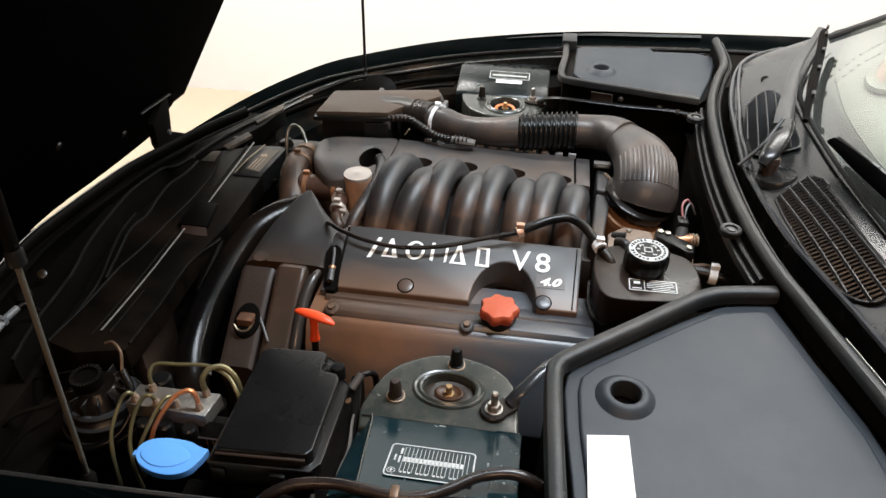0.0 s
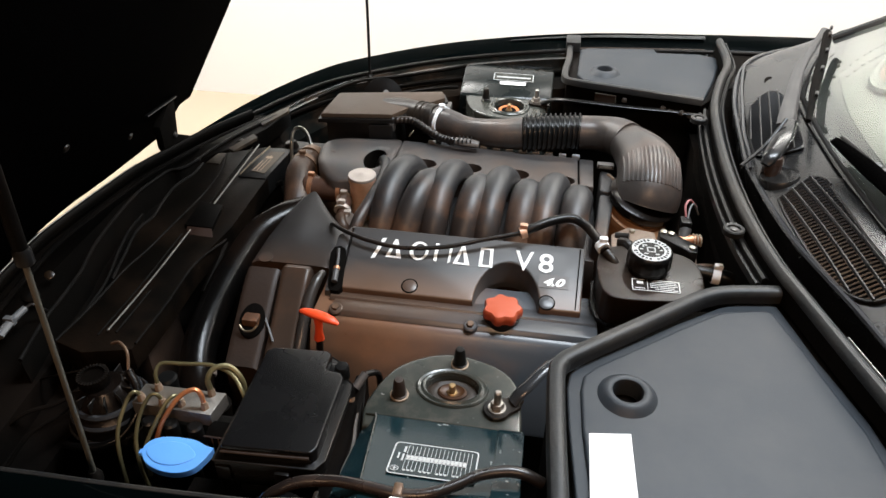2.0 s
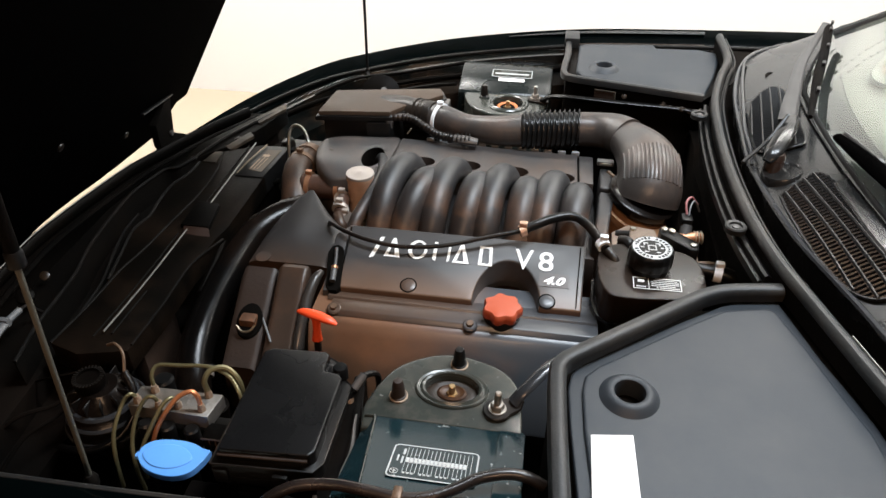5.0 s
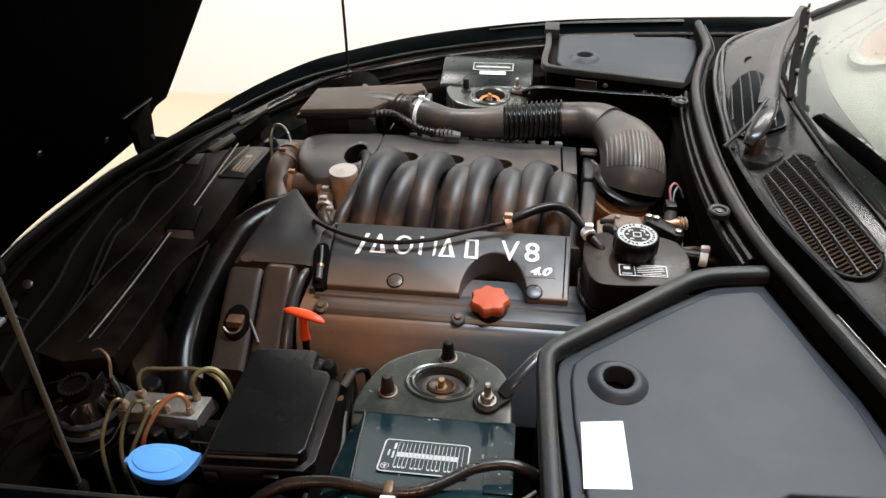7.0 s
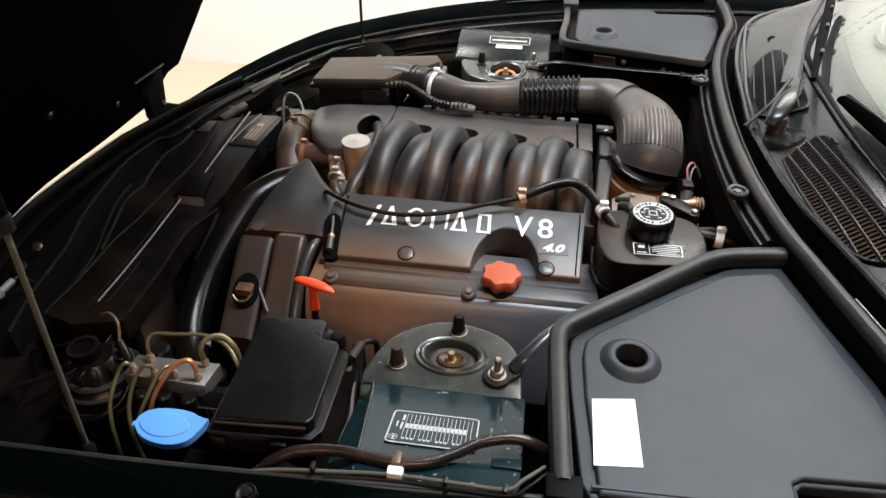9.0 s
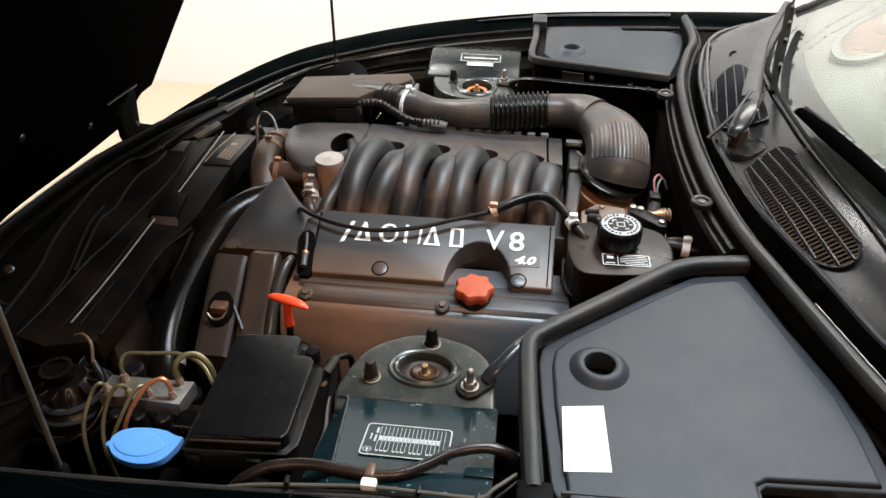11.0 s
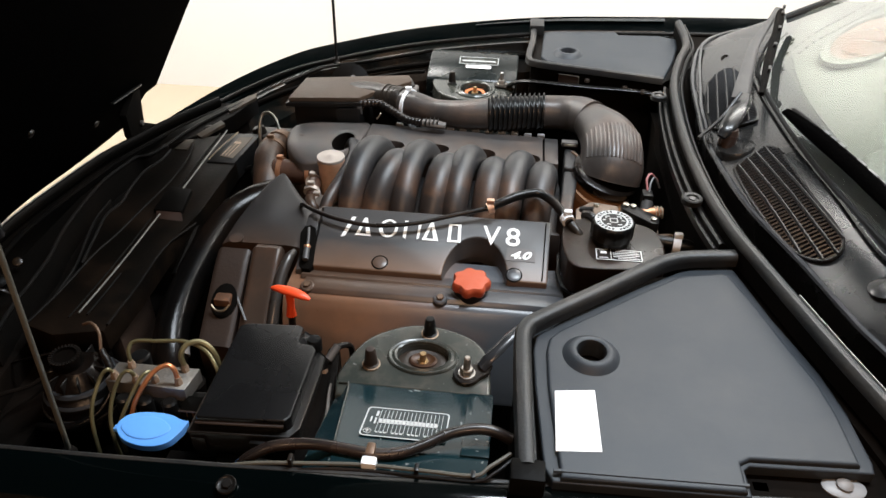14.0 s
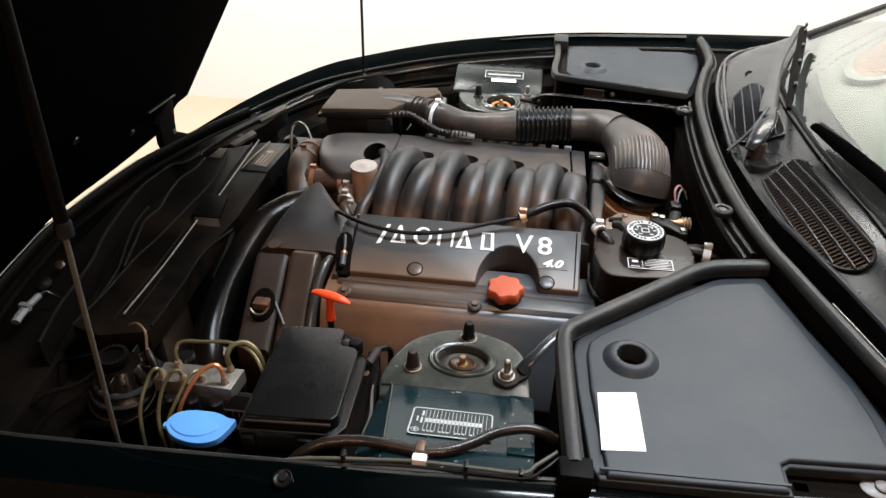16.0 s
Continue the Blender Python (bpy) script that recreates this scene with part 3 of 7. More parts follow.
    bm = hex_nut((-0.020, 0.655, 0.8085), 0.0098, 0.009)
    bm_lathe([(0.0125, 0), (0.0125, 0.002)], (-0.020, 0.655, 0.8065), sides=20, bm=bm)
    bm_lathe([(0.005, 0), (0.005, 0.022), (0.003, 0.024)], (-0.020, 0.655, 0.815), sides=12, bm=bm)
    part("stud_nut", mirrored(bm, far), M_ALU, body, "dull plated stud and nut")


tower(False)
tower(True)
for far in (False, True):
    brace = thing("tower_brace", (0.0, 2 * YC - 0.66 if far else 0.66, 0.803), "black steel brace bolted to the suspension tower", "brace", "tower braces")
    bm = bm_poly([(-0.020 + 0.0195 * math.cos(a), 0.655 + 0.0195 * math.sin(a)) for a in np.linspace(1.35, math.tau - 0.35, 18)] + [(0.012, 0.660), (0.016, 0.676), (0.004, 0.682)], 0.803, 0.8065, 0.001, 1)
    part("foot", mirrored(bm, far), M_BLACK, brace)
    part("bar", mirrored(bm_tube([(0.0, 0.668, 0.808), (0.018, 0.700, 0.832), (0.06, 0.730, 0.848), (0.19, 0.749, 0.850), (0.30, 0.756, 0.850), (0.366, 0.772, 0.850)] if far else [(0.0, 0.668, 0.808), (0.018, 0.682, 0.826), (0.07, 0.735, 0.842), (0.20, 0.80, 0.845), (0.36, 0.86, 0.845)], 0.010, 10, flat=0.5), far), M_JET if far else M_GLOSS, brace)

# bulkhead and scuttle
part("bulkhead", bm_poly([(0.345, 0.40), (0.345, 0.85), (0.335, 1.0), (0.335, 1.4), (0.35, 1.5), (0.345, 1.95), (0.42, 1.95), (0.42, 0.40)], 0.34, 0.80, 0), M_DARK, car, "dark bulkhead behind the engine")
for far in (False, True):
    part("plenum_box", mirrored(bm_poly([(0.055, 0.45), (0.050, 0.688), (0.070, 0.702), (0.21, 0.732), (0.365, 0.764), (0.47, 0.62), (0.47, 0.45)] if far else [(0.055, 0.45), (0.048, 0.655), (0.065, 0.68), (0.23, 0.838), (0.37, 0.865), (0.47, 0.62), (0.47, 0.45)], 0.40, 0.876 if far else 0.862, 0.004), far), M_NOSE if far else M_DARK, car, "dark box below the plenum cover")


# Black filler painting the shade in the gap at the scuttle.
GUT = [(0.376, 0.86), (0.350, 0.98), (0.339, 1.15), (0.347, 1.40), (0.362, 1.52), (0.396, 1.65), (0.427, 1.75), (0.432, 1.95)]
part("gutter", bm_poly([(0.49, 0.43), (0.433, 0.645)] + GUT + [(0.75, 1.95), (0.66, 1.80), (0.56, 1.55), (0.53, 1.2), (0.55, 0.9), (0.62, 0.60), (0.70, 0.43)], 0.60, 0.872, 0), M_DARK, car, "black channel floor below the scuttle, painting its shade")

# ---- plenum covers ----
def plenum_cover(far):
    out = [(0.082, 0.455), (0.071, 0.579), (0.068, 0.640), (0.072, 0.665), (0.080, 0.678), (0.144, 0.728), (0.227, 0.794), (0.288, 0.838), (0.314, 0.850), (0.362, 0.862), (0.372, 0.856), (0.388, 0.797), (0.402, 0.743), (0.418, 0.697), (0.436, 0.641), (0.448, 0.575), (0.452, 0.505), (0.449, 0.490), (0.312, 0.484), (0.305, 0.478), (0.306, 0.442), (0.092, 0.436)]
    if far:
        out = [(0.083, 0.468), (0.075, 0.647), (0.090, 0.678), (0.123, 0.693), (0.189, 0.706), (0.318, 0.738), (0.356, 0.748), (0.371, 0.742), (0.392, 0.680), (0.410, 0.622), (0.432, 0.530), (0.438, 0.470), (0.395, 0.449), (0.287, 0.457), (0.279, 0.430), (0.100, 0.455)]
    hx, hy = (0.143, 0.624) if far else (0.143, 0.633)
    at = (0.26, 2 * YC - 0.65 if far else 0.65, 0.865)
    t = thing("plenum_cover", at, "dark grey moulded plastic cover with a round moulded hole", "cover", "plenum covers")
    bm = bm_plate(out, [(hx, hy, 0.0195)], 0.864, 0.8845 if far else 0.8785, 0.006 if far else 0.003, 3)
    part("panel", mirrored(bm, far), M_PANEL, t)
    if not far:
        field = [(0.100, 0.4385), (0.087, 0.572), (0.085, 0.635), (0.089, 0.660), (0.105, 0.679), (0.143, 0.709), (0.224, 0.774), (0.280, 0.816), (0.295, 0.823), (0.350, 0.836), (0.360, 0.831), (0.385, 0.757), (0.406, 0.680), (0.425, 0.620), (0.432, 0.566), (0.434, 0.4955), (0.313, 0.4895), (0.3005, 0.482), (0.3005, 0.4445)]
        part("raised_field", bm_plate(field, [(hx, hy, 0.0195)], 0.8775, 0.8848, 0.0050, 4), M_PANEL, t)
    hole = (hx, hy, 0.884)
    boss = [(0.0395, -0.001), (0.037, 0.0014), (0.034, 0.0045), (0.030, 0.0085), (0.0260, 0.0108), (0.0225, 0.0112), (0.0197, 0.0095), (0.0184, 0.005), (0.0180, -0.016)]
    part("hole_boss", mirrored(bm_lathe(boss, hole, sides=40, caps=False), far), M_PANEL, t)
    # Black disc under the boss paints the shade inside the hole.
    part("hole_shade", mirrored(bm_lathe([(0.020, -0.019), (0.018, -0.0185)], hole, sides=36), far), M_DARK, t, "black disc painting the shade in the hole")
    seal = [(0.062, 0.440), (0.056, 0.55), (0.053, 0.640), (0.058, 0.666), (0.076, 0.686), (0.150, 0.747), (0.228, 0.812), (0.262, 0.838), (0.300, 0.855), (0.374, 0.868)]
    if far:
        seal = [(0.055, 0.461), (0.053, 0.555), (0.045, 0.643), (0.048, 0.690), (0.070, 0.706), (0.135, 0.722), (0.213, 0.738), (0.289, 0.756), (0.362, 0.772)]
    k = 0.62 if far else 0.86
    prof = [(a * k, b * k) for a, b in [(-0.0135, -0.013), (-0.0135, 0.003), (-0.0105, 0.0095), (-0.004, 0.0125), (0.003, 0.0125), (0.0085, 0.0105), (0.0125, 0.0065), (0.0135, 0.0), (0.0125, -0.013)]]
    part("edge_seal", mirrored(bm_sweep([(x, y, 0.887 if far else 0.893) for x, y in seal], prof), far), M_RUBBER, t, "thick black rubber edge seal")
    if not far:
        # Brown tube in the groove paints its reflected glint.
        lip = [(0.070, 0.676, 0.8815), (0.140, 0.734, 0.8815), (0.225, 0.802, 0.8815), (0.284, 0.846, 0.8815), (0.360, 0.870, 0.8815)]
        part("seal_glint_strip", bm_tube(lip, 0.003, 8), M_BROWNHOSE, t, "brown strip painting the glint under the seal")
    if not far:
        lab = part("paper_label", bm_poly([(0.095, 0.473), (0.147, 0.478), (0.144, 0.571), (0.095, 0.564)], 0.8850, 0.8854), M_LABEL, t, "blank white paper label")
    if not far:
        part("lower_flange", mirrored(bm_tube([(0.092, 0.447, 0.8835), (0.20, 0.450, 0.8835), (0.303, 0.453, 0.8835)], 0.003, 6), far), M_PANEL, t)
    part("seal_end_block", mirrored(bm_box(0.044, 0.082, 0.405 if far else 0.418, 0.470 if far else 0.446, 0.872, 0.902, 0.003), far), M_RUBBER if far else M_NOSE, t)
    return t


plenum_cover(False)
plenum_cover(True)

# ---- bulkhead seal ----
bs = thing("bulkhead_seal", (0.36, YC, 0.80), "long black rubber seal along the bulkhead", "seal")
BS = [(x + 0.0115, y, 0.914) for x, y in ((0.492, 0.46), (0.455, 0.575), (0.433, 0.645), (0.402, 0.755), (0.380, 0.836), (0.364, 0.895), (0.349, 0.985), (0.340, 1.094), (0.338, 1.227), (0.346, 1.386), (0.361, 1.511), (0.395, 1.650), (0.427, 1.760), (0.432, 1.921))]
part("bead", bm_sweep(BS, [(-0.0085, -0.004), (-0.0090, 0.000), (-0.0070, 0.0060), (-0.002, 0.0100), (0.004, 0.0100), (0.0085, 0.0060), (0.0100, 0.000), (0.0100, -0.004)]), M_RUBBER, bs)
# The seal's own skirt, blackened to paint shade in the groove beside it.
part("shade_skirt", bm_sweep(BS, [(-0.0070, -0.034), (-0.0070, -0.0045), (0.0095, -0.0045), (0.0095, -0.034)]), M_DARK, bs, "seal skirt blackened to paint the groove's shade")
part("shelf", bm_sweep(BS, [(0.0120, -0.022), (0.0120, -0.006), (0.0150, -0.0075), (0.0160, -0.002), (0.0180, -0.001), (0.0205, -0.004), (0.0210, -0.022)]), M_RUBBER, bs, "flat rubber skirt of the seal")
part("lip", bm_sweep([(x - 0.0145, y, 0.894) for x, y, z in BS[5:-3]], [(-0.006, -0.01), (-0.006, 0.003), (-0.002, 0.006), (0.006, 0.0), (0.006, -0.01)]), M_JET, bs)
part("lip", bm_sweep([(x - 0.0235, y, 0.886) for x, y, z in BS[5:-3]], [(-0.005, -0.01), (-0.005, 0.002), (-0.002, 0.004), (0.004, 0.0), (0.004, -0.01)]), M_JET, bs)
part("edge_strip", bm_tube([(x + 0.0212, y + 0.006, 0.912) for x, y, z in BS[:4]], 0.0011, 6), M_STRIP, bs, "thin shiny edge strip")
for x, y in ((0.333, 1.012), (0.333, 1.440)):
    tab = part("fixing_tab", bm_lathe([(0.0175, -0.004), (0.0175, 0.005), (0.0155, 0.007), (0.011, 0.006), (0.010, 0.003), (0.004, 0.003)], (x - 0.002, y, 0.903), sides=24), M_RUBBER, bs)
    part("rivet", bm_lathe([(0.006, 0), (0.006, 0.003), (0.003, 0.004)], (x - 0.002, y, 0.905), sides=14), M_GREYD, tab)

# ---- scuttle panel, grilles, wipers, windscreen ----
def screen_x(y):
    return 0.506 + 0.22 * (y - 1.20) ** 2 + 0.25 * max(0.0, y - 1.43)


cowl = thing("scuttle", (0.45, YC, 0.90), "satin dark grey plastic scuttle panel below the windscreen", "scuttle")
EDGE = smooth_path([(0.60, 0.40), (0.499, 0.642), (0.476, 0.715), (0.455, 0.800), (0.430, 0.885), (0.412, 0.950), (0.398, 1.030), (0.389, 1.120), (0.384, 1.210), (0.392, 1.315), (0.405, 1.460), (0.423, 1.563), (0.448, 1.657), (0.482, 1.740), (0.53, 1.80), (0.62, 1.87)], 4)


def cowl_z(f):
    return 0.926 + 0.046 * f + 0.006 * math.sin(f * math.pi)


def cowl_pt(x, y, lift=0.0):
    """A point of the scuttle's top, over the plan (x, y)."""
    x0 = float(np.interp(y, [e[1] for e in EDGE], [e[0] for e in EDGE]))
    x1 = max(screen_x(y), x0 + 0.03)
    f = min(1.0, max(0.0, (x - x0) / (x1 - x0)))
    return Vector((x, y, cowl_z(f) + lift))


rows = []
for k in range(9):
    f = k / 8
    rows.append([(x + (max(screen_x(y), x + 0.03) - x) * f, y, cowl_z(f)) for x, y in EDGE])
front = [[(x + 0.010, y, 0.862) for x, y in EDGE], [(x + 0.002, y, 0.90) for x, y in EDGE], [(x - 0.004, y, 0.921) for x, y in EDGE]]
part("panel", bm_grid(front + rows, 0.003), M_SCUT, cowl)
part("front_rim", bm_tube([(x - 0.002, y, 0.927) for x, y in EDGE[1:-1]], 0.0055, 8, smooth=False), M_GLOSS, cowl, "glossy raised front rim")
part("cap_plug", moved(bm_lathe([(0.021, 0), (0.021, 0.0015), (0.018, 0.003), (0.006, 0.0035)], sides=30), Matrix.Translation(cowl_pt(0.520, 0.728, 0.001)) @ Matrix.Rotation(radians(-22), 4, "Y")), M_SCUT, cowl)


def scuttle_grille(outline, ribs, bars):
    """An oval of slats over black painted shade, laid on the scuttle."""
    ys = [p[1] for p in outline]
    at = cowl_pt(sum(p[0] for p in outline) / len(outline), sum(ys) / len(ys))
    t = thing("scuttle_grille", at, "black oval air intake grille set in the scuttle", "grille", "scuttle grilles")
    loop = [p for p in smooth_path(outline + outline[:1], 5)][:-1]
    # Sheet on top of the panel, black in place of the opening's shade.
    bm = bmesh.new()
    bm.faces.new([bm.verts.new(cowl_pt(p[0], p[1], 0.0040)) for p in loop])
    bmesh.ops.triangulate(bm, faces=bm.faces)
    part("opening", bm, M_DARK, t, "black sheet painting the shade behind the slats")
    part("rim", bm_tube([cowl_pt(p[0], p[1], 0.005) for p in loop + loop[:1]], 0.0026, 6, smooth=False), M_JET, t)
    flat = [(p[0], p[1]) for p in loop]

    def spans(origin, d):
        """Where a straight line crosses the outline, as stretches along d."""
        hits = []
        for a, b in zip(flat, flat[1:] + flat[:1]):
            ex, ey = b[0] - a[0], b[1] - a[1]
            den = d[0] * ey - d[1] * ex
            if abs(den) < 1e-9:
                continue
            wx, wy = a[0] - origin[0], a[1] - origin[1]
            s = (wx * ey - wy * ex) / den
            u = (wx * d[1] - wy * d[0]) / den
            if 0 <= u < 1:
                hits.append(s)
        hits.sort()
        return list(zip(hits[::2], hits[1::2]))

    cx = sum(p[0] for p in flat) / len(flat)
    cy = sum(p[1] for p in flat) / len(flat)
    long_d = Vector((ribs[1][0] - ribs[0][0], ribs[1][1] - ribs[0][1])).normalized()
    across = Vector((-long_d.y, long_d.x))
    for i in range(-6, 7):
        o = Vector((cx, cy)) + across * (i * 0.0165 + 0.004)
        for a, b in spans(o, long_d):
            if b - a > 0.012:
                part("slat", bm_tube([cowl_pt(*(o + long_d * (a + (b - a) * k / 6)), 0.0072) for k in range(7)], 0.0021, 6, smooth=False, flat=1.6), M_GRILLE, t)
    bm = bmesh.new()
    for i in range(-40, 41):
        o = Vector((cx, cy)) + long_d * (i * bars)
        for a, b in spans(o, across):
            if b - a > 0.008:
                bm_tube([cowl_pt(*(o + across * (a + (b - a) * k / 3)), 0.0062) for k in range(4)], 0.0017, 4, smooth=False, bm=bm)
    tagged(part("wire_mesh", bm, M_GRILLE, t), kind="stuff")


scuttle_grille([(0.405, 1.069), (0.450, 1.102), (0.464, 1.106), (0.476, 1.088), (0.480, 1.038), (0.489, 0.935), (0.497, 0.877), (0.499, 0.839), (0.493, 0.814), (0.479, 0.803), (0.464, 0.809), (0.448, 0.831), (0.434, 0.868), (0.419, 0.930), (0.408, 1.014)], [(0.435, 1.08), (0.475, 0.82)], 0.0080)
scuttle_grille([(0.426, 1.433), (0.452, 1.469), (0.471, 1.480), (0.481, 1.466), (0.486, 1.434), (0.482, 1.354), (0.472, 1.225), (0.453, 1.206), (0.431, 1.207), (0.401, 1.222), (0.398, 1.262), (0.408, 1.355)], [(0.425, 1.22), (0.465, 1.46)], 0.0070)


# the far wiper: spindle, arm, blade; the near one: blade and arm
def wiper(arm, blade, spindle):
    t = thing("wiper", spindle, "matt black windscreen wiper lying on the glass", "wiper", "wipers")
    if arm:
        part("arm", bm_tube(arm, [0.016, 0.016, 0.014, 0.011] + [0.0085] * (len(arm) - 4), 10, flat=0.22), M_ARM, t, "satin black wiper arm")
        part("spindle_cover", bm_tube([(0.452, 1.262, 0.992), (0.440, 1.228, 0.990), (0.424, 1.196, 0.984), (0.404, 1.160, 0.972), (0.392, 1.146, 0.960)], [0.014, 0.0155, 0.016, 0.015, 0.009], 14, flat=0.45), M_SCUT, t, "satin hooded knuckle of the arm")
        part("spindle", bm_lathe([(0.016, -0.03), (0.016, 0.02), (0.013, 0.026)], (0.410, 1.160, 0.945), sides=20), M_WARMHOSE, t, "brown dusted spindle")
        part("spindle_cup", bm_lathe([(0.004, -0.002), (0.022, -0.001), (0.027, 0.005), (0.031, 0.007), (0.034, 0.003), (0.036, -0.010)], (0.420, 1.135, 0.943), (-0.25, 0, 1), 28), M_SCUT, t, "raised collar round the spindle")
    if arm:
        part("blade", bm_tube(blade, [0.005] + [0.0095] * (len(blade) - 2) + [0.006], 8, flat=0.85), M_DARK, t)
    else:
        part("blade", bm_tube(blade, [0.009] + [0.0155] * (len(blade) - 1), 12, flat=0.7), M_FABRIC, t, "wide black wiper blade")
        edge = [(x + 0.011, y + 0.006, z + 0.004) for x, y, z in blade[:-2]]
        fr = part("frame", bm_tube(edge, 0.0040, 8), M_JET, t, "satin black blade frame")
        for x, y, w in ((0.529, 1.050, 0.008), (0.5335, 1.030, 0.008), (0.538, 1.008, 0.009), (0.549, 0.953, 0.012), (0.554, 0.922, 0.012)):
            part("frame_window", moved(bm_box(-0.0026, 0.0026, -w, w, 0, 0.003, 0.001, 1), Matrix.Translation((x - 0.001, y + 0.004, 1.021)) @ Matrix.Rotation(radians(12), 4, "Z")), M_GREYC, fr, "pale grey opening in the frame")
        return
    n = len(blade)
    fine = smooth_path(blade, 4)
    bm = bmesh.new()
    for i in range(2, len(fine) - 2, 3):
        p = fine[i]
        moved_box = bm_box(-0.003, 0.003, -0.009, 0.009, 0.002, 0.008, 0.0012)
        d = Vector(fine[i + 1] - fine[i - 1])
        m = Matrix.Translation(Vector(p) + Vector((0.004, 0, 0.006))) @ Matrix.Rotation(math.atan2(-d.x, d.y), 4, "Z")
        part("blade_clip", moved(moved_box, m), M_BLACK, t)


wiper([(0.440, 1.245, 0.992), (0.452, 1.285, 0.994), (0.482, 1.380, 0.994), (0.535, 1.540, 0.996), (0.590, 1.66, 1.002), (0.640, 1.765, 1.012)],
      [(0.468, 1.225, 1.012), (0.53, 1.415, 1.016), (0.58, 1.56, 1.018), (0.622, 1.69, 1.020), (0.632, 1.72, 1.020)], (0.430, 1.198, 0.965))
wiper(None, [(0.494, 1.152, 1.012), (0.515, 1.060, 1.014), (0.536, 0.965, 1.014), (0.551, 0.880, 1.014), (0.564, 0.80, 1.016), (0.580, 0.68, 1.02)], (0.55, 0.80, 1.0))
link = thing("washer_pipe", (0.40, 1.21, 0.94), "thin bare metal rod clipped to the scuttle edge", "rod")
part("rod", bm_tube([(0.352, 1.140, 0.957), (0.40, 1.195, 0.975), (0.436, 1.240, 1.006)], 0.0034, 8), M_JET, link)
part("edge_trim", bm_tube([(0.378, 1.17, 0.938), (0.383, 1.22, 0.945), (0.388, 1.30, 0.945), (0.405, 1.40, 0.940), (0.432, 1.56, 0.935), (0.462, 1.70, 0.935)], 0.0035, 8), M_GLOSS, link)

# Low black ridge on the surface paints the dent's shade.
dent = [cowl_pt(0.478 + 0.018 * f, 1.560 + 0.010 * math.sin(f * math.pi) + 0.02 * f, 0.001) for f in np.linspace(0, 1, 6)]
part("finger_slot_shade", bm_tube(dent, [0.001, 0.003, 0.004, 0.004, 0.003, 0.001], 8, flat=0.5), M_DARK, cowl, "black curved ridge painting a finger slot's shade")
ws = thing("windscreen", (0.7, YC, 0.99), "pale green tinted windscreen glass with a dark lower band", "windscreen")


def screen_pt(f, y, lift=0.0):
    return (screen_x(y) + 0.95 * f - 0.10 * f * f * (y - YC) ** 2, YC + (y - YC) * (1 - 0.12 * f), 0.982 + 0.50 * f + lift)


ys = list(np.linspace(0.57, 1.78, 21))
part("glass", bm_grid([[screen_pt(k / 8, y) for y in ys] for k in range(9)], 0.004), M_GLASS, ws).visible_shadow = False
part("dark_band", bm_grid([[screen_pt(f, y, -0.006) for y in ys] for f in (0.0, 0.025, 0.050)], 0.001), M_FRIT, ws, "black printed band along the glass edge")
part("rear_rim", bm_tube([cowl_pt(x, y, 0.004) for x, y in ((0.560, 0.68), (0.536, 0.783), (0.529, 0.844), (0.524, 0.919), (0.515, 1.004), (0.505, 1.121), (0.502, 1.224), (0.503, 1.328), (0.510, 1.431), (0.525, 1.53))], [0.007, 0.007, 0.007, 0.007, 0.006, 0.006, 0.005, 0.005, 0.004, 0.003], 8, flat=0.6), M_SCUT, cowl, "glossy raised rear rim")
part("lower_seal", bm_tube([screen_pt(0.0, y, -0.004) for y in ys], 0.005, 8, smooth=False), M_FRIT, ws)
part("side_trim", bm_tube([screen_pt(f, 1.78, 0.004) for f in (0.0, 0.1, 0.3, 0.6, 1.0)], 0.009, 8), M_RUBBER, ws, "black trim along the screen pillar")
dash = thing("dashboard", (0.9, YC, 0.9), "pale grey stitched leather dashboard top", "dashboard")
part("top", bm_grid([[(x + 0.4 * (y - YC) ** 2 * 0.8, y, z) for y in np.linspace(0.58, 1.86, 15)] for x, z in ((0.535, 0.960), (0.56, 0.980), (0.62, 1.000), (0.80, 1.012), (1.05, 1.012), (1.25, 0.97), (1.30, 0.80))], 0.01), M_LEATHER, dash)
for (x0, y0), (x1, y1) in (((0.587, 1.505), (0.93, 1.90)), ((0.602, 1.490), (0.95, 1.87))):
    d = Vector((x1 - x0, y1 - y0))
    count = int(d.length / 0.030)
    d.normalize()
    for i in range(count):
        a = Vector((x0, y0)) + d * (i * 0.030)
        b = a + d * (0.019 if i % 3 else 0.012)
        z = float(np.interp(a.x - 0.32 * (a.y - YC) ** 2, [0.56, 0.62, 0.80], [0.981, 1.001, 1.0125]))
        part("stitch", bm_tube([(a.x, a.y, z), (b.x, b.y, z)], 0.0022, 5, smooth=False), M_STITCH, dash)
part("seam", bm_tube([(0.605, 1.50, 0.990), (0.590, 1.43, 0.990), (0.575, 1.32, 0.986), (0.570, 1.18, 0.986), (0.578, 1.0, 0.986)], 0.0018, 5), M_STITCH, dash)
om = Matrix.Translation((0.80, 1.585, 1.010)) @ Matrix.Rotation(math.atan2(0.77, 0.64), 4, "Z") @ Matrix.Diagonal((0.25, 0.066, 1, 1))
part("instrument_hood", moved(bm_lathe([(1.0, -0.004), (1.0, 0.005), (0.94, 0.008), (0.86, 0.007), (0.82, 0.003)], sides=48, caps=False), om), M_LEATHER, dash, "raised oval rim on the dashboard")
part("veneer", moved(bm_lathe([(0.84, 0), (0.84, 0.0035)], sides=48), om), M_VENEER, dash, "orange brown wood veneer")


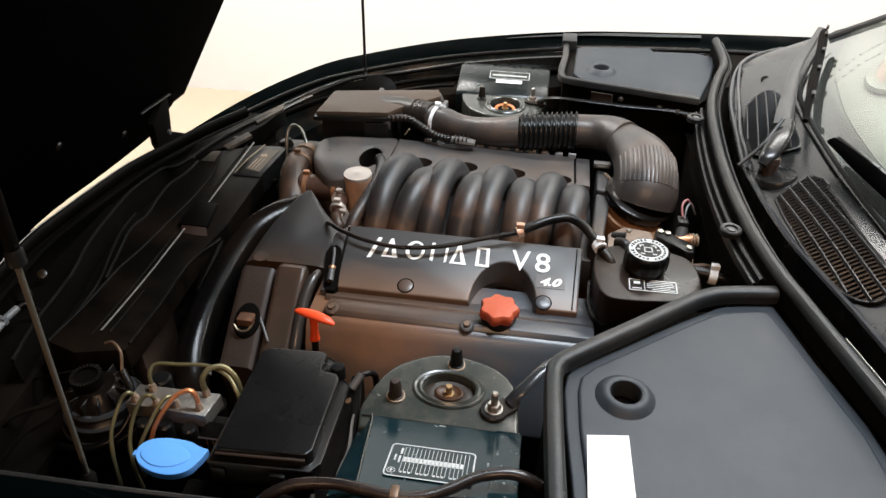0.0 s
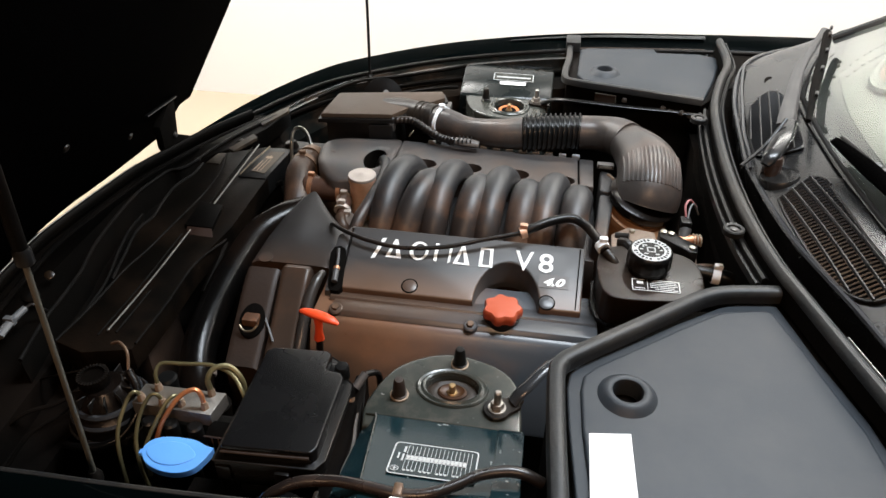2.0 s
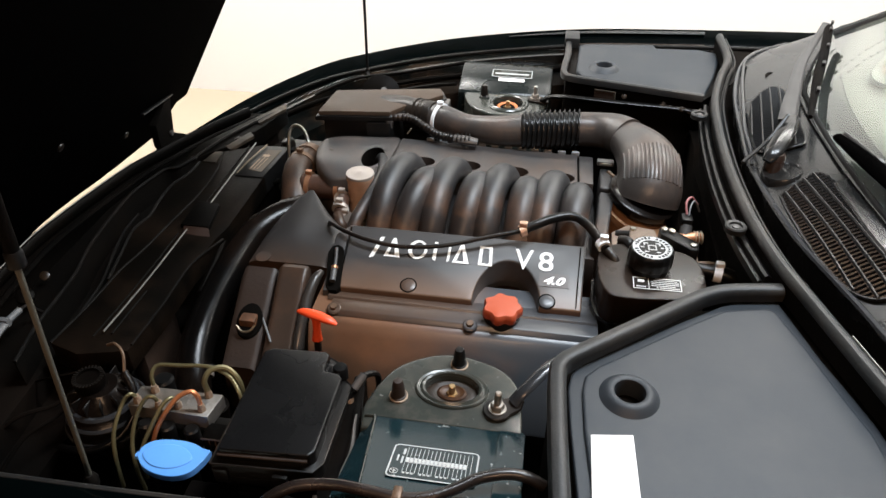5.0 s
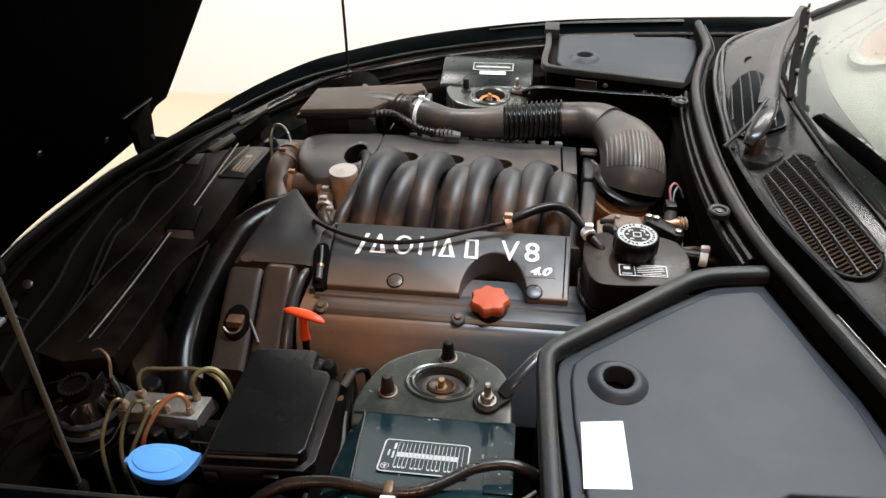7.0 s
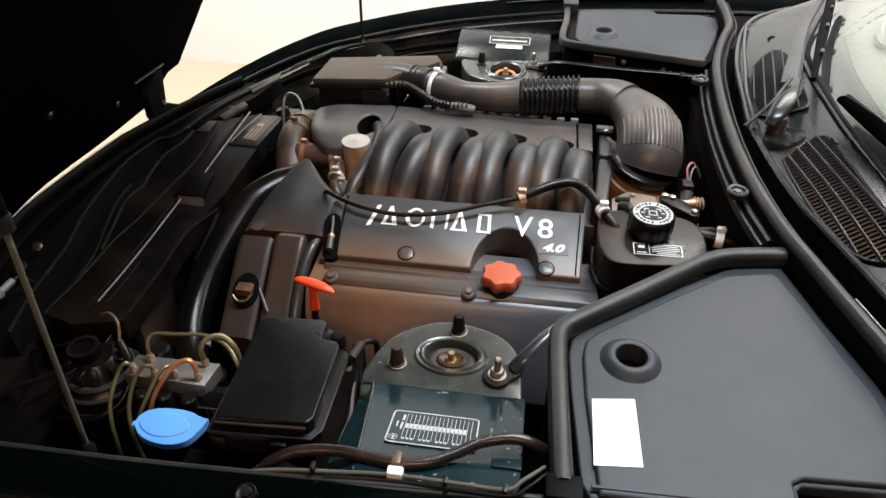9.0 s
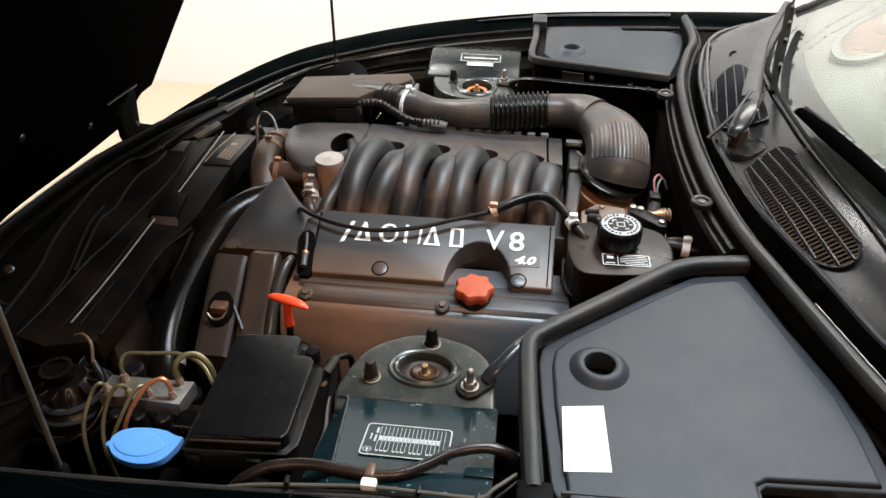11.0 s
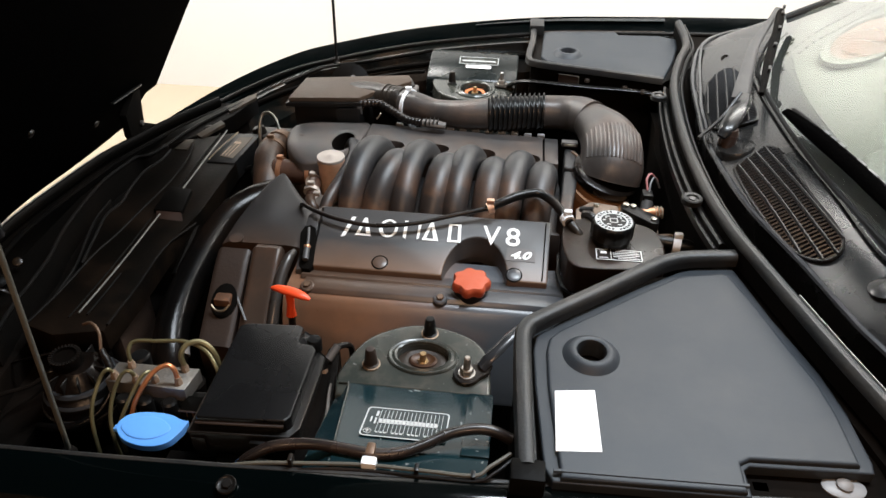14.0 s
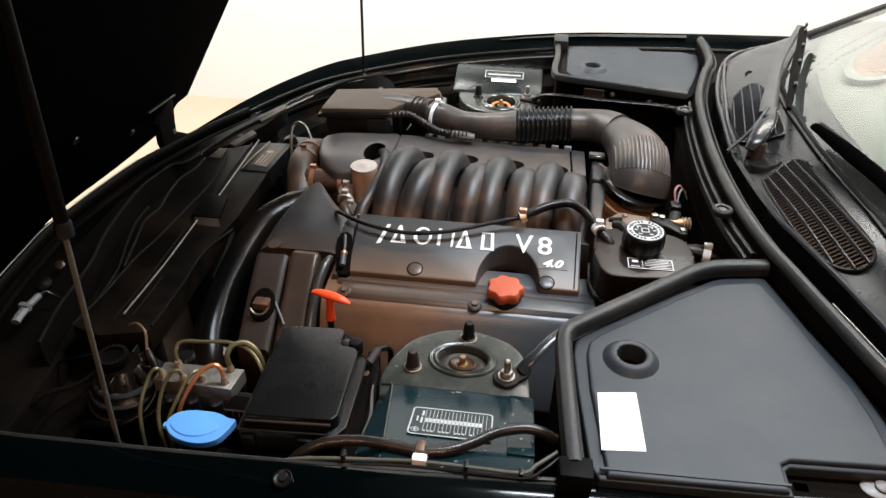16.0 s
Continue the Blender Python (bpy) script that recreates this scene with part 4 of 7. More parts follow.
def frame_on(origin, u, v):
    """A flat local frame: x along u, y along v, z off the surface."""
    u, v = Vector(u).normalized(), Vector(v).normalized()
    w = u.cross(v).normalized()
    v = w.cross(u)
    return Matrix.Translation(origin) @ Matrix((u, v, w)).transposed().to_4x4()


def bars(rects, thick=0.0005):
    """Flat bars (x0, x1, y0, y1) of print, in one mesh."""
    bm = bmesh.new()
    for x0, x1, y0, y1 in rects:
        bmesh.ops.create_cube(bm, size=1, matrix=Matrix.LocRotScale(((x0 + x1) / 2, (y0 + y1) / 2, thick / 2), None, (x1 - x0, y1 - y0, thick)))
    return bm


def flat_shape(pts, thick=0.0006):
    return bm_poly(pts, 0, thick)


def clamp(at, axis, r, parent, width=0.010, material=None, name="hose_clamp"):
    """A band clamp with its screw housing."""
    m = material or M_STEEL
    c = part(name, bm_lathe([(r, -width / 2), (r + 0.0015, -width / 2), (r + 0.0015, width / 2), (r, width / 2)], at, axis, 28), m, parent, "bright metal hose clamp")
    q = Vector((0, 0, 1)).rotation_difference(Vector(axis))
    up = Vector((0, 0, 1)) if abs(Vector(axis).normalized().z) < 0.8 else Vector((0, -1, 0))
    p = Vector(at) + up * (r + 0.004)
    part("clamp_screw", bm_box(p.x - 0.007, p.x + 0.007, p.y - 0.005, p.y + 0.005, p.z - 0.003, p.z + 0.005, 0.0015), m, parent)
    return c


# ---- bonnet, hinged at the nose and standing open ----
bonnet = thing("bonnet", (-1.02, YC, 0.70), "raised bonnet with a black felt-lined underside", "bonnet")


def hood_x(z):
    return -0.995 + (z - 0.754) * 0.60


rows = []
for z in np.linspace(0.0, 1.0, 14):
    row = []
    for k in range(25):
        y = 1.715 - 1.32 * k / 24
        low = 0.745 if y > 1.66 else 0.672 + 0.03 * math.exp(-((y - 1.12) / 0.2) ** 2) if y > 1.0 else max(0.40, 0.6922 - 1.5 * (1.0 - y))
        zz = low + (1.80 - low) * z
        bulge = -0.03 * math.sin(math.pi * k / 24)
        row.append((hood_x(zz) + bulge, YC + (y - YC) * (1 + 0.10 * (zz - 0.745)), zz))
    rows.append(row)
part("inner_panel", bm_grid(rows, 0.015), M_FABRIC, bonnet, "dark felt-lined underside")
part("edge_flange", bm_tube([(hood_x(z) + 0.004, YC + 0.54 * (1 + 0.10 * (z - 0.745)), z) for z in np.linspace(0.75, 1.8, 8)], 0.010, 8), M_GLOSS, bonnet, "glossy black bonnet edge")
for y, z in ((1.38, 0.78), (1.06, 0.92)):
    part("liner_clip", bm_lathe([(0.009, 0), (0.008, 0.003), (0.003, 0.004)], (hood_x(z) + 0.006, y, z), (0.86, 0, -0.5), 16), M_BLACK, bonnet)
bm = bm_extrude_x([(1.496, 0.688), (1.497, 0.747), (1.560, 0.785), (1.591, 0.780), (1.572, 0.693), (1.664, 0.640), (1.655, 0.628), (1.53, 0.62)], -0.985, -0.965, 0.003)
part("hinge_arm", bm_tube([(-0.964, 1.595, 0.790), (-0.958, 1.53, 0.798), (-0.952, 1.432, 0.809)], 0.006, 8, flat=0.5), M_JET, bonnet, "dull black hinge arm")
part("inner_rim", bm_tube([(hood_x(z) + 0.006, YC + 0.485 * (1 + 0.10 * (z - 0.745)), z) for z in np.linspace(0.80, 1.8, 8)], 0.006, 8), M_BEAD, bonnet)
hg = part("hinge", bm, M_DARK, bonnet, "black pressed steel hinge bracket")
part("bolt", bm_lathe([(0.007, 0), (0.007, 0.005), (0.004, 0.006)], (-0.964, 1.555, 0.70), (1, 0, 0), 12), M_GREYD, hg)
part("foot", bm_box(-0.99, -0.93, 1.56, 1.70, 0.585, 0.605, 0.003), M_BLACK, hg)
stay = thing("gas_strut", (-0.562, 0.52, 0.72), "dark bonnet gas strut with a bare metal rod", "gas strut", "bonnet gas struts")
part("rod", bm_tube([(-0.566, 0.52, 0.72), (-0.533, 0.52, 1.105)], 0.0036, 10), M_OLIVED, stay, "dull bronze metal rod")
part("cylinder", bm_tube([(-0.533, 0.52, 1.10), (-0.515, 0.52, 1.36), (-0.50, 0.52, 1.60)], 0.0080, 14), M_NOSE, stay)
part("end_joint", bm_lathe([(0.009, 0), (0.010, 0.012), (0.006, 0.022)], (-0.566, 0.52, 0.705)), M_BLACK, stay)
part("gland", bm_lathe([(0.0098, 0), (0.0098, 0.016), (0.008, 0.02)], (-0.533, 0.52, 1.092), (0.06, 0, 1)), M_BLACK, stay)

stay = thing("gas_strut", (-0.505, 1.865, 0.76), "slim dark bonnet gas strut with a bright ball joint", "gas strut", "bonnet gas struts")
part("cylinder", bm_tube([(-0.5035, 1.868, 0.775), (-0.4965, 1.850, 0.93), (-0.466, 1.760, 1.615)], 0.0040, 12, smooth=False), M_JET, stay)
part("ball_joint", bm_lathe([(0.004, -0.012), (0.009, -0.006), (0.011, 0.002), (0.008, 0.009), (0.002, 0.011)], (-0.476, 1.806, 0.783), (0.1, -0.6, 0.8), 18), M_STEEL, stay, "bright ball joint")
part("joint_arm", bm_tube([(-0.5035, 1.868, 0.775), (-0.492, 1.84, 0.776), (-0.478, 1.812, 0.779)], 0.005, 8), M_JET, stay)
part("end_socket", bm_lathe([(0.007, -0.02), (0.008, 0.0), (0.006, 0.012)], (-0.5035, 1.868, 0.775), (0, 0, 1), 14), M_BLACK, stay)

# ---- nose panels ----
nose = thing("radiator_cover", (-0.68, YC, 0.70), "dusty radiator cover panel, bonnet shade painted into its black", "cover")
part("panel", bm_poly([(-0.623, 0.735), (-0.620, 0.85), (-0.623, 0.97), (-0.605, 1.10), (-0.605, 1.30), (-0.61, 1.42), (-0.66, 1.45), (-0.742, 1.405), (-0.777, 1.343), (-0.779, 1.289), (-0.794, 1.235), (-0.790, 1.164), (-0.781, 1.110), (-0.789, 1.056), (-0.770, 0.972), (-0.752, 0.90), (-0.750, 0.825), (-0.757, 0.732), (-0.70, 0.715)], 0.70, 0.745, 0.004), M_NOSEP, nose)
STRIP = [(-0.679, 1.447, 0.750), (-0.676, 1.30, 0.750), (-0.673, 1.17, 0.750)]
STRIP_B = [(-0.679, 1.070, 0.750), (-0.677, 0.943, 0.750), (-0.678, 0.852, 0.750), (-0.681, 0.766, 0.750)]
for pts in (STRIP, STRIP_B):
    part("edge_strip", bm_tube(pts, 0.0016, 8), M_STRIP, nose, "bright narrow metal edge")
    part("bead", bm_tube([(x - 0.014, y - 0.01, 0.7465) for x, y, z in pts], 0.0014, 6), M_BEAD, nose, "thin dull bead")
part("edge_strip", bm_tube([(-0.665, 0.878, 0.748), (-0.666, 0.82, 0.748), (-0.667, 0.766, 0.748)], 0.0016, 6), M_BEAD, nose)
part("fold", bm_tube([(-0.756, 0.732, 0.746), (-0.747, 0.825, 0.746), (-0.744, 0.931, 0.746), (-0.734, 0.997, 0.746), (-0.726, 1.098, 0.746), (-0.717, 1.213, 0.746), (-0.722, 1.313, 0.746), (-0.742, 1.392, 0.746)], 0.0022, 6), M_BEAD, nose, "folded line across the panel")
part("fold", bm_tube([(-0.623, 0.748, 0.746), (-0.621, 0.854, 0.746), (-0.623, 0.970, 0.746), (-0.600, 1.060, 0.742)], 0.0022, 6), M_BEAD, nose)
part("edge_lip", bm_tube([(-0.777, 1.343, 0.745), (-0.779, 1.289, 0.745), (-0.793, 1.235, 0.745), (-0.789, 1.164, 0.745), (-0.781, 1.110, 0.745), (-0.788, 1.056, 0.745), (-0.769, 0.972, 0.745), (-0.752, 0.90, 0.745)], 0.003, 8), M_BEAD, nose)
part("clip", bm_poly([(-0.697, 1.080), (-0.701, 1.172), (-0.650, 1.165), (-0.636, 1.080)], 0.742, 0.754, 0.003), M_NOSE, nose, "dark fixing clip")
# The clip's lit front, its warm light put into a browner colour.
part("clip_face", bm_poly([(-0.683, 1.062), (-0.690, 1.079), (-0.637, 1.079), (-0.625, 1.056)], 0.742, lambda x, y: 0.752 - 0.35 * (1.079 - y), 0.001), M_CLIPFACE, nose, "clip face with the warm light painted brown")
box = thing("warning_label_holder", (-0.63, 1.37, 0.70), "black bracket carrying an aged yellow label", "label holder")
part("frame", bm_poly([(-0.672, 1.295), (-0.606, 1.295), (-0.592, 1.445), (-0.652, 1.440)], 0.70, 0.748, 0.003), M_BLACK, box)
lab = part("label", bm_poly([(-0.650, 1.322), (-0.616, 1.315), (-0.604, 1.422), (-0.638, 1.418)], 0.7485, 0.7495), M_YELLOW, box, "aged yellow label")
m4 = frame_on((-0.633, 1.37, 0.7498), (0.11, 1, 0), (-1, 0.1, 0))
part("print", moved(bars([(-0.045, 0.0, 0.007, 0.009), (-0.045, 0.03, -0.001, 0.0005), (-0.045, 0.01, -0.009, -0.0075), (0.014, 0.024, -0.008, 0.008)]), m4), M_UNION, lab, "faded print bars")
part("chrome_edge", bm_tube([(-0.668, 1.30, 0.750), (-0.662, 1.36, 0.751), (-0.648, 1.44, 0.751)], 0.0016, 6), M_ROD, box)

slam = thing("slam_panel", (-0.85, YC, 0.60), "black front cross panel behind the grille", "panel")
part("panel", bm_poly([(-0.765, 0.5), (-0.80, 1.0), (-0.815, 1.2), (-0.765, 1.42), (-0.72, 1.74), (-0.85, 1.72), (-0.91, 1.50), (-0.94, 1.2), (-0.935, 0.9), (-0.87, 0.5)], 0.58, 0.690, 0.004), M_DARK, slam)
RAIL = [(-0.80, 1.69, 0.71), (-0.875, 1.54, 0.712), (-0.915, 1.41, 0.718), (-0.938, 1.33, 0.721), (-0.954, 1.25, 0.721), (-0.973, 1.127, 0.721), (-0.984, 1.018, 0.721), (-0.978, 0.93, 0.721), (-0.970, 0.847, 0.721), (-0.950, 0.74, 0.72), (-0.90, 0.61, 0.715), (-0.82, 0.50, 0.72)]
# Two black sheets added to hide the floor and keep the gaps dark.
part("lower_panel", bm_poly([(x, y) for x, y, z in RAIL] + [(-0.70, 0.50), (-0.70, 1.66)], 0.60, 0.64, 0), M_DARK, slam, "added black sheet closing the view below the rails")
part("front_skirt", bm_grid([[tuple(q) for q in smooth_path(RAIL, 4)], [(q[0] + 0.01, q[1], 0.45) for q in smooth_path(RAIL, 4)]], 0.003), M_DARK, slam, "added black sheet closing the view under the rail")
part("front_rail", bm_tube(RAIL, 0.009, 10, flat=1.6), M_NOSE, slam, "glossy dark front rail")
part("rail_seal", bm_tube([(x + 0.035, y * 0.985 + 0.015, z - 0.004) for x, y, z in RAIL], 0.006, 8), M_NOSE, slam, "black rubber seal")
FOLD = [(-0.788, 0.685, 0.742), (-0.806, 0.77, 0.744), (-0.813, 0.844, 0.745), (-0.821, 0.909, 0.746), (-0.835, 0.96, 0.746), (-0.845, 1.006, 0.746), (-0.855, 1.086, 0.746), (-0.861, 1.187, 0.746), (-0.848, 1.264, 0.746), (-0.838, 1.297, 0.746), (-0.816, 1.309, 0.746), (-0.803, 1.339, 0.746), (-0.788, 1.398, 0.746), (-0.764, 1.478, 0.746), (-0.725, 1.566, 0.746), (-0.700, 1.623, 0.746)]
GROOVE = [(-0.749, 0.738, 0.742), (-0.753, 0.816, 0.742), (-0.762, 0.894, 0.742), (-0.787, 0.978, 0.742), (-0.806, 1.053, 0.742), (-0.812, 1.12, 0.740)]
for pts, r in ((FOLD, 0.0034), (GROOVE, 0.0026)):
    up = smooth_path(pts, 3)
    part("fold_wall", bm_grid([[tuple(q) for q in up], [(q[0] + 0.004, q[1], 0.66) for q in up]], 0.002), M_DARK, slam, "dark upright fold")
    part("bead", bm_tube(pts, r, 8), M_BEAD, slam, "thin dull bead")
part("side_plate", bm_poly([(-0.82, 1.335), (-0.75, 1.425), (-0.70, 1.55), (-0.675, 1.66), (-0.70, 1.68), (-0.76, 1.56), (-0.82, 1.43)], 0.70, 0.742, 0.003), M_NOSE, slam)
# First outline paints a lit patch of the rail; the others are plates.
for pts in ([(-0.770, 1.343), (-0.738, 1.343), (-0.742, 1.396), (-0.761, 1.392)], [(-0.747, 1.421), (-0.717, 1.505), (-0.700, 1.488), (-0.730, 1.408)], [(-0.733, 1.581), (-0.683, 1.680), (-0.675, 1.648), (-0.712, 1.556)]):
    part("tan_plate", bm_poly(pts, 0.740, 0.748, 0.001), M_TANP, slam, "tan plate, dusty and with a lit patch painted")
for x, y in ((-0.735, 1.47), (-0.705, 1.60), (-0.80, 1.36)):
    part("screw", bm_lathe([(0.008, 0), (0.008, 0.004), (0.004, 0.006)], (x, y, 0.742), sides=12), M_BLACK, slam)
conn = thing("wiring_connector", (-0.86, 0.77, 0.69), "grey two-piece wiring connector", "connector")
part("plug", bm_tube([(-0.868, 0.738, 0.732), (-0.869, 0.752, 0.734), (-0.870, 0.770, 0.735)], [0.008, 0.0085, 0.0085], 10, flat=0.8), M_GREYC, conn)
part("latch", bm_box(-0.880, -0.862, 0.768, 0.778, 0.729, 0.745, 0.002), M_GREYC, conn)
part("socket", bm_tube([(-0.870, 0.777, 0.735), (-0.868, 0.808, 0.735)], 0.0065, 10), M_GREYC, conn)
part("wire", bm_tube([(-0.868, 0.806, 0.735), (-0.864, 0.822, 0.734), (-0.852, 0.828, 0.72), (-0.84, 0.85, 0.68)], 0.003, 6), M_HOSE, conn)
part("rail_edge", bm_tube([(x - 0.004, y, z + 0.0135) for x, y, z in RAIL[3:10]], 0.0016, 6), M_STRIP, slam, "thin bright edge of the front rail")
part("lamp_bulb_cap", bm_lathe([(0.016, 0), (0.016, 0.01), (0.010, 0.014)], (-0.90, 0.86, 0.715), (0.4, -0.3, 1), 16), M_NOSE, slam)
wires = thing("wiring_harness", (-0.75, 0.62, 0.62), "loose black wires taped along the nose", "wiring")
part("wire", bm_tube([(-0.80, 0.58, 0.66), (-0.76, 0.62, 0.69), (-0.72, 0.66, 0.685), (-0.69, 0.70, 0.70), (-0.70, 0.74, 0.69)], 0.0035, 6), M_DARK, wires)
part("wire", bm_tube([(-0.74, 0.52, 0.66), (-0.715, 0.58, 0.70), (-0.69, 0.63, 0.70), (-0.70, 0.69, 0.68)], 0.003, 6), M_DARK, wires)
part("wire", bm_tube([(-0.79, 0.70, 0.68), (-0.74, 0.69, 0.71), (-0.70, 0.705, 0.715)], 0.002, 6), M_NOSE, wires)
tray = thing("nose_undertray", (-0.7, 0.6, 0.52), "black plastic tray beside the radiator", "tray")
part("tray", bm_box(-0.95, -0.56, 0.46, 0.70, 0.56, 0.60, 0.004), M_DARK, tray)
bp_ = thing("radiator_side_bracket", (-0.65, 0.86, 0.58), "brown dusty upright radiator bracket", "bracket")
part("plate", bm_poly([(-0.668, 0.945), (-0.690, 0.94), (-0.655, 0.775), (-0.632, 0.78)], 0.52, 0.69, 0.003), M_BOARD, bp_)

# ---- fuse box ----
fb = thing("fuse_box", (-0.32, 0.63, 0.60), "black plastic fuse box with a clipped lid", "fuse box")
LID = [(-0.367, 0.528), (-0.249, 0.535), (-0.243, 0.545), (-0.2475, 0.683), (-0.254, 0.692), (-0.276, 0.694), (-0.279, 0.700), (-0.280, 0.732), (-0.288, 0.737), (-0.369, 0.731), (-0.379, 0.722)]


def lid_z(x, y):
    return 0.812 - 0.09 * (y - 0.54)


part("lid", bm_poly(LID, 0.772, lid_z, 0.009, 4), M_LID, fb, "smooth satin black lid")
FL = [(-0.378, 0.519), (-0.243, 0.526), (-0.234, 0.543), (-0.2365, 0.691), (-0.249, 0.702), (-0.268, 0.704), (-0.270, 0.738), (-0.284, 0.746), (-0.374, 0.738), (-0.388, 0.722)]
part("lid_rim", bm_poly(FL, 0.768, lambda x, y: lid_z(x, y) - 0.022, 0.004, 2), M_JET, fb)
part("rim_line", bm_tube([(x, y, lid_z(x, y) - 0.0225) for x, y in FL + FL[:1]], 0.0013, 6, smooth=False), M_BLACK, fb, "worn rim edge")
# Brown tube paints the warm highlight on the lid's front bevel.
part("lid_edge_glow", bm_tube([(-0.368, 0.5275, lid_z(0, 0.53) - 0.010), (-0.31, 0.5305, lid_z(0, 0.53) - 0.010), (-0.251, 0.534, lid_z(0, 0.53) - 0.010)], 0.0032, 8, flat=0.6), M_BOARD, fb, "brown tube painting the highlight on the lid's front edge")
part("base", bm_poly([(x * 0.985 - 0.004, y * 0.985 + 0.01) for x, y in FL], 0.60, 0.764, 0.003), M_JET, fb)
for x in (-0.365, -0.285):
    part("lid_catch", bm_box(x - 0.010, x + 0.010, 0.516, 0.523, 0.758, 0.784, 0.002), M_JET, fb)
part("vent_block", bm_box(-0.345, -0.310, 0.513, 0.522, 0.738, 0.748, 0.0015), M_BLACK, fb)
part("corner_post", bm_box(-0.286, -0.262, 0.690, 0.722, 0.74, 0.786, 0.004), M_LID, fb)
part("thumb_screw", bm_lathe([(0.0105, -0.02), (0.011, 0.0), (0.009, 0.003), (0.004, 0.0035)], (-0.257, 0.708, 0.793), sides=24, lobes=12, depth=0.03), M_BLACK, fb)
cn = thing("sensor_connector", (-0.222, 0.70, 0.72), "grey wiring connector beside the fuse box", "connector")
part("plug", bm_tube([(-0.232, 0.688, 0.774), (-0.221, 0.708, 0.786)], 0.0065, 10), M_GREYD, cn)
part("boot", bm_tube([(-0.236, 0.672, 0.768), (-0.222, 0.655, 0.74), (-0.22, 0.65, 0.70)], 0.007, 8), M_BROWN, cn)
part("cable", bm_tube([(-0.222, 0.707, 0.784), (-0.212, 0.722, 0.775), (-0.208, 0.735, 0.755), (-0.212, 0.75, 0.70)], 0.005, 8), M_JET, cn)

# Plate and web added in black to paint the dark gap; the edge is real.
sb = thing("fuse_box_gap_plate", (-0.215, 0.58, 0.60), "added black gap plate with a scuffed edge beside the fuse box", "bracket")
part("plate", bm_poly([(-0.236, 0.46), (-0.203, 0.46), (-0.203, 0.58), (-0.212, 0.66), (-0.222, 0.72), (-0.240, 0.72)], 0.60, 0.768, 0.003), M_NOSE, sb)
part("edge", bm_tube([(-0.207, 0.468, 0.786), (-0.205, 0.50, 0.780), (-0.209, 0.535, 0.784), (-0.206, 0.575, 0.778), (-0.213, 0.62, 0.780), (-0.216, 0.655, 0.774)], [0.002, 0.0032, 0.002, 0.0036, 0.0024, 0.003], 6), M_SCUFF, sb, "pale scuffed edge")
part("web", bm_poly([(-0.212, 0.465), (-0.203, 0.465), (-0.203, 0.60), (-0.214, 0.66), (-0.222, 0.66), (-0.214, 0.60)], 0.70, 0.780, 0.001), M_NOSE, sb)

# ---- brake modulator ----
bmod = thing("brake_modulator", (-0.48, 0.63, 0.60), "grey alloy brake modulator block with steel pipes", "brake modulator")
part("block", bm_poly([(-0.551, 0.614), (-0.549, 0.653), (-0.421, 0.654), (-0.427, 0.610)], 0.741, 0.765, 0.002), M_ALU, bmod)
part("motor", bm_lathe([(0.0335, -0.12), (0.0335, 0.0118), (0.030, 0.013), (0.004, 0.0135)], (-0.490, 0.706, 0.655), (0, 0.25, 1), 32), M_NOSE, bmod)
part("bleed_knob", bm_lathe([(0.014, -0.03), (0.015, 0.0), (0.012, 0.004)], (-0.527, 0.674, 0.758)), M_BLACK, bmod)
part("controller", bm_box(-0.548, -0.405, 0.580, 0.657, 0.60, 0.712, 0.006), M_JET, bmod)
for x in (-0.520, -0.487, -0.450):
    part("solenoid", bm_lathe([(0.011, -0.05), (0.011, 0.0), (0.008, 0.003)], (x, 0.600, 0.747), sides=16), M_JET, bmod)
part("plug", bm_box(-0.430, -0.388, 0.588, 0.616, 0.70, 0.748, 0.003), M_NOSE, bmod)
for i in range(4):
    x = -0.4265 + i * 0.0095
    for z in (0.722, 0.733):
        part("plug_slot", bm_box(x, x + 0.0065, 0.5862, 0.5882, z, z + 0.007, 0.0005, 1), M_DARK, bmod)
part("plug_rim", bm_tube([(-0.430, 0.587, 0.7465), (-0.388, 0.587, 0.7465)], 0.0014, 6), M_BOARD, bmod)
for i in range(3):
    part("plug_bar", bm_tube([(-0.4185 + i * 0.0095, 0.587, 0.744), (-0.4185 + i * 0.0095, 0.587, 0.718)], 0.0008, 5), M_BROWN, bmod)
FIT = [(-0.523, 0.645), (-0.441, 0.648), (-0.538, 0.622), (-0.503, 0.618), (-0.476, 0.622), (-0.440, 0.622)]
for x, y in FIT:
    bm = hex_nut((x, y, 0.765), 0.0062, 0.008)
    bm_lathe([(0.005, 0.008), (0.0042, 0.013)], (x, y, 0.765), sides=12, bm=bm)
    part("pipe_union", bm, M_UNION, bmod)
R = 0.0030
part("brake_pipe", bm_tube([(-0.523, 0.645, 0.775), (-0.526, 0.652, 0.792), (-0.520, 0.664, 0.800), (-0.486, 0.668, 0.801), (-0.445, 0.672, 0.801), (-0.412, 0.664, 0.795), (-0.392, 0.648, 0.782), (-0.385, 0.640, 0.76)], R, 8), M_OLIVE, bmod)
part("brake_pipe", bm_tube([(-0.441, 0.648, 0.775), (-0.443, 0.650, 0.795), (-0.436, 0.662, 0.806), (-0.418, 0.672, 0.803), (-0.400, 0.668, 0.785), (-0.392, 0.66, 0.75)], 0.0042, 8), M_OLIVE, bmod)
part("brake_pipe", bm_tube([(-0.538, 0.622, 0.775), (-0.543, 0.617, 0.785), (-0.552, 0.608, 0.775), (-0.558, 0.580, 0.745), (-0.555, 0.562, 0.71), (-0.550, 0.55, 0.66)], R, 8), M_OLIVE, bmod)
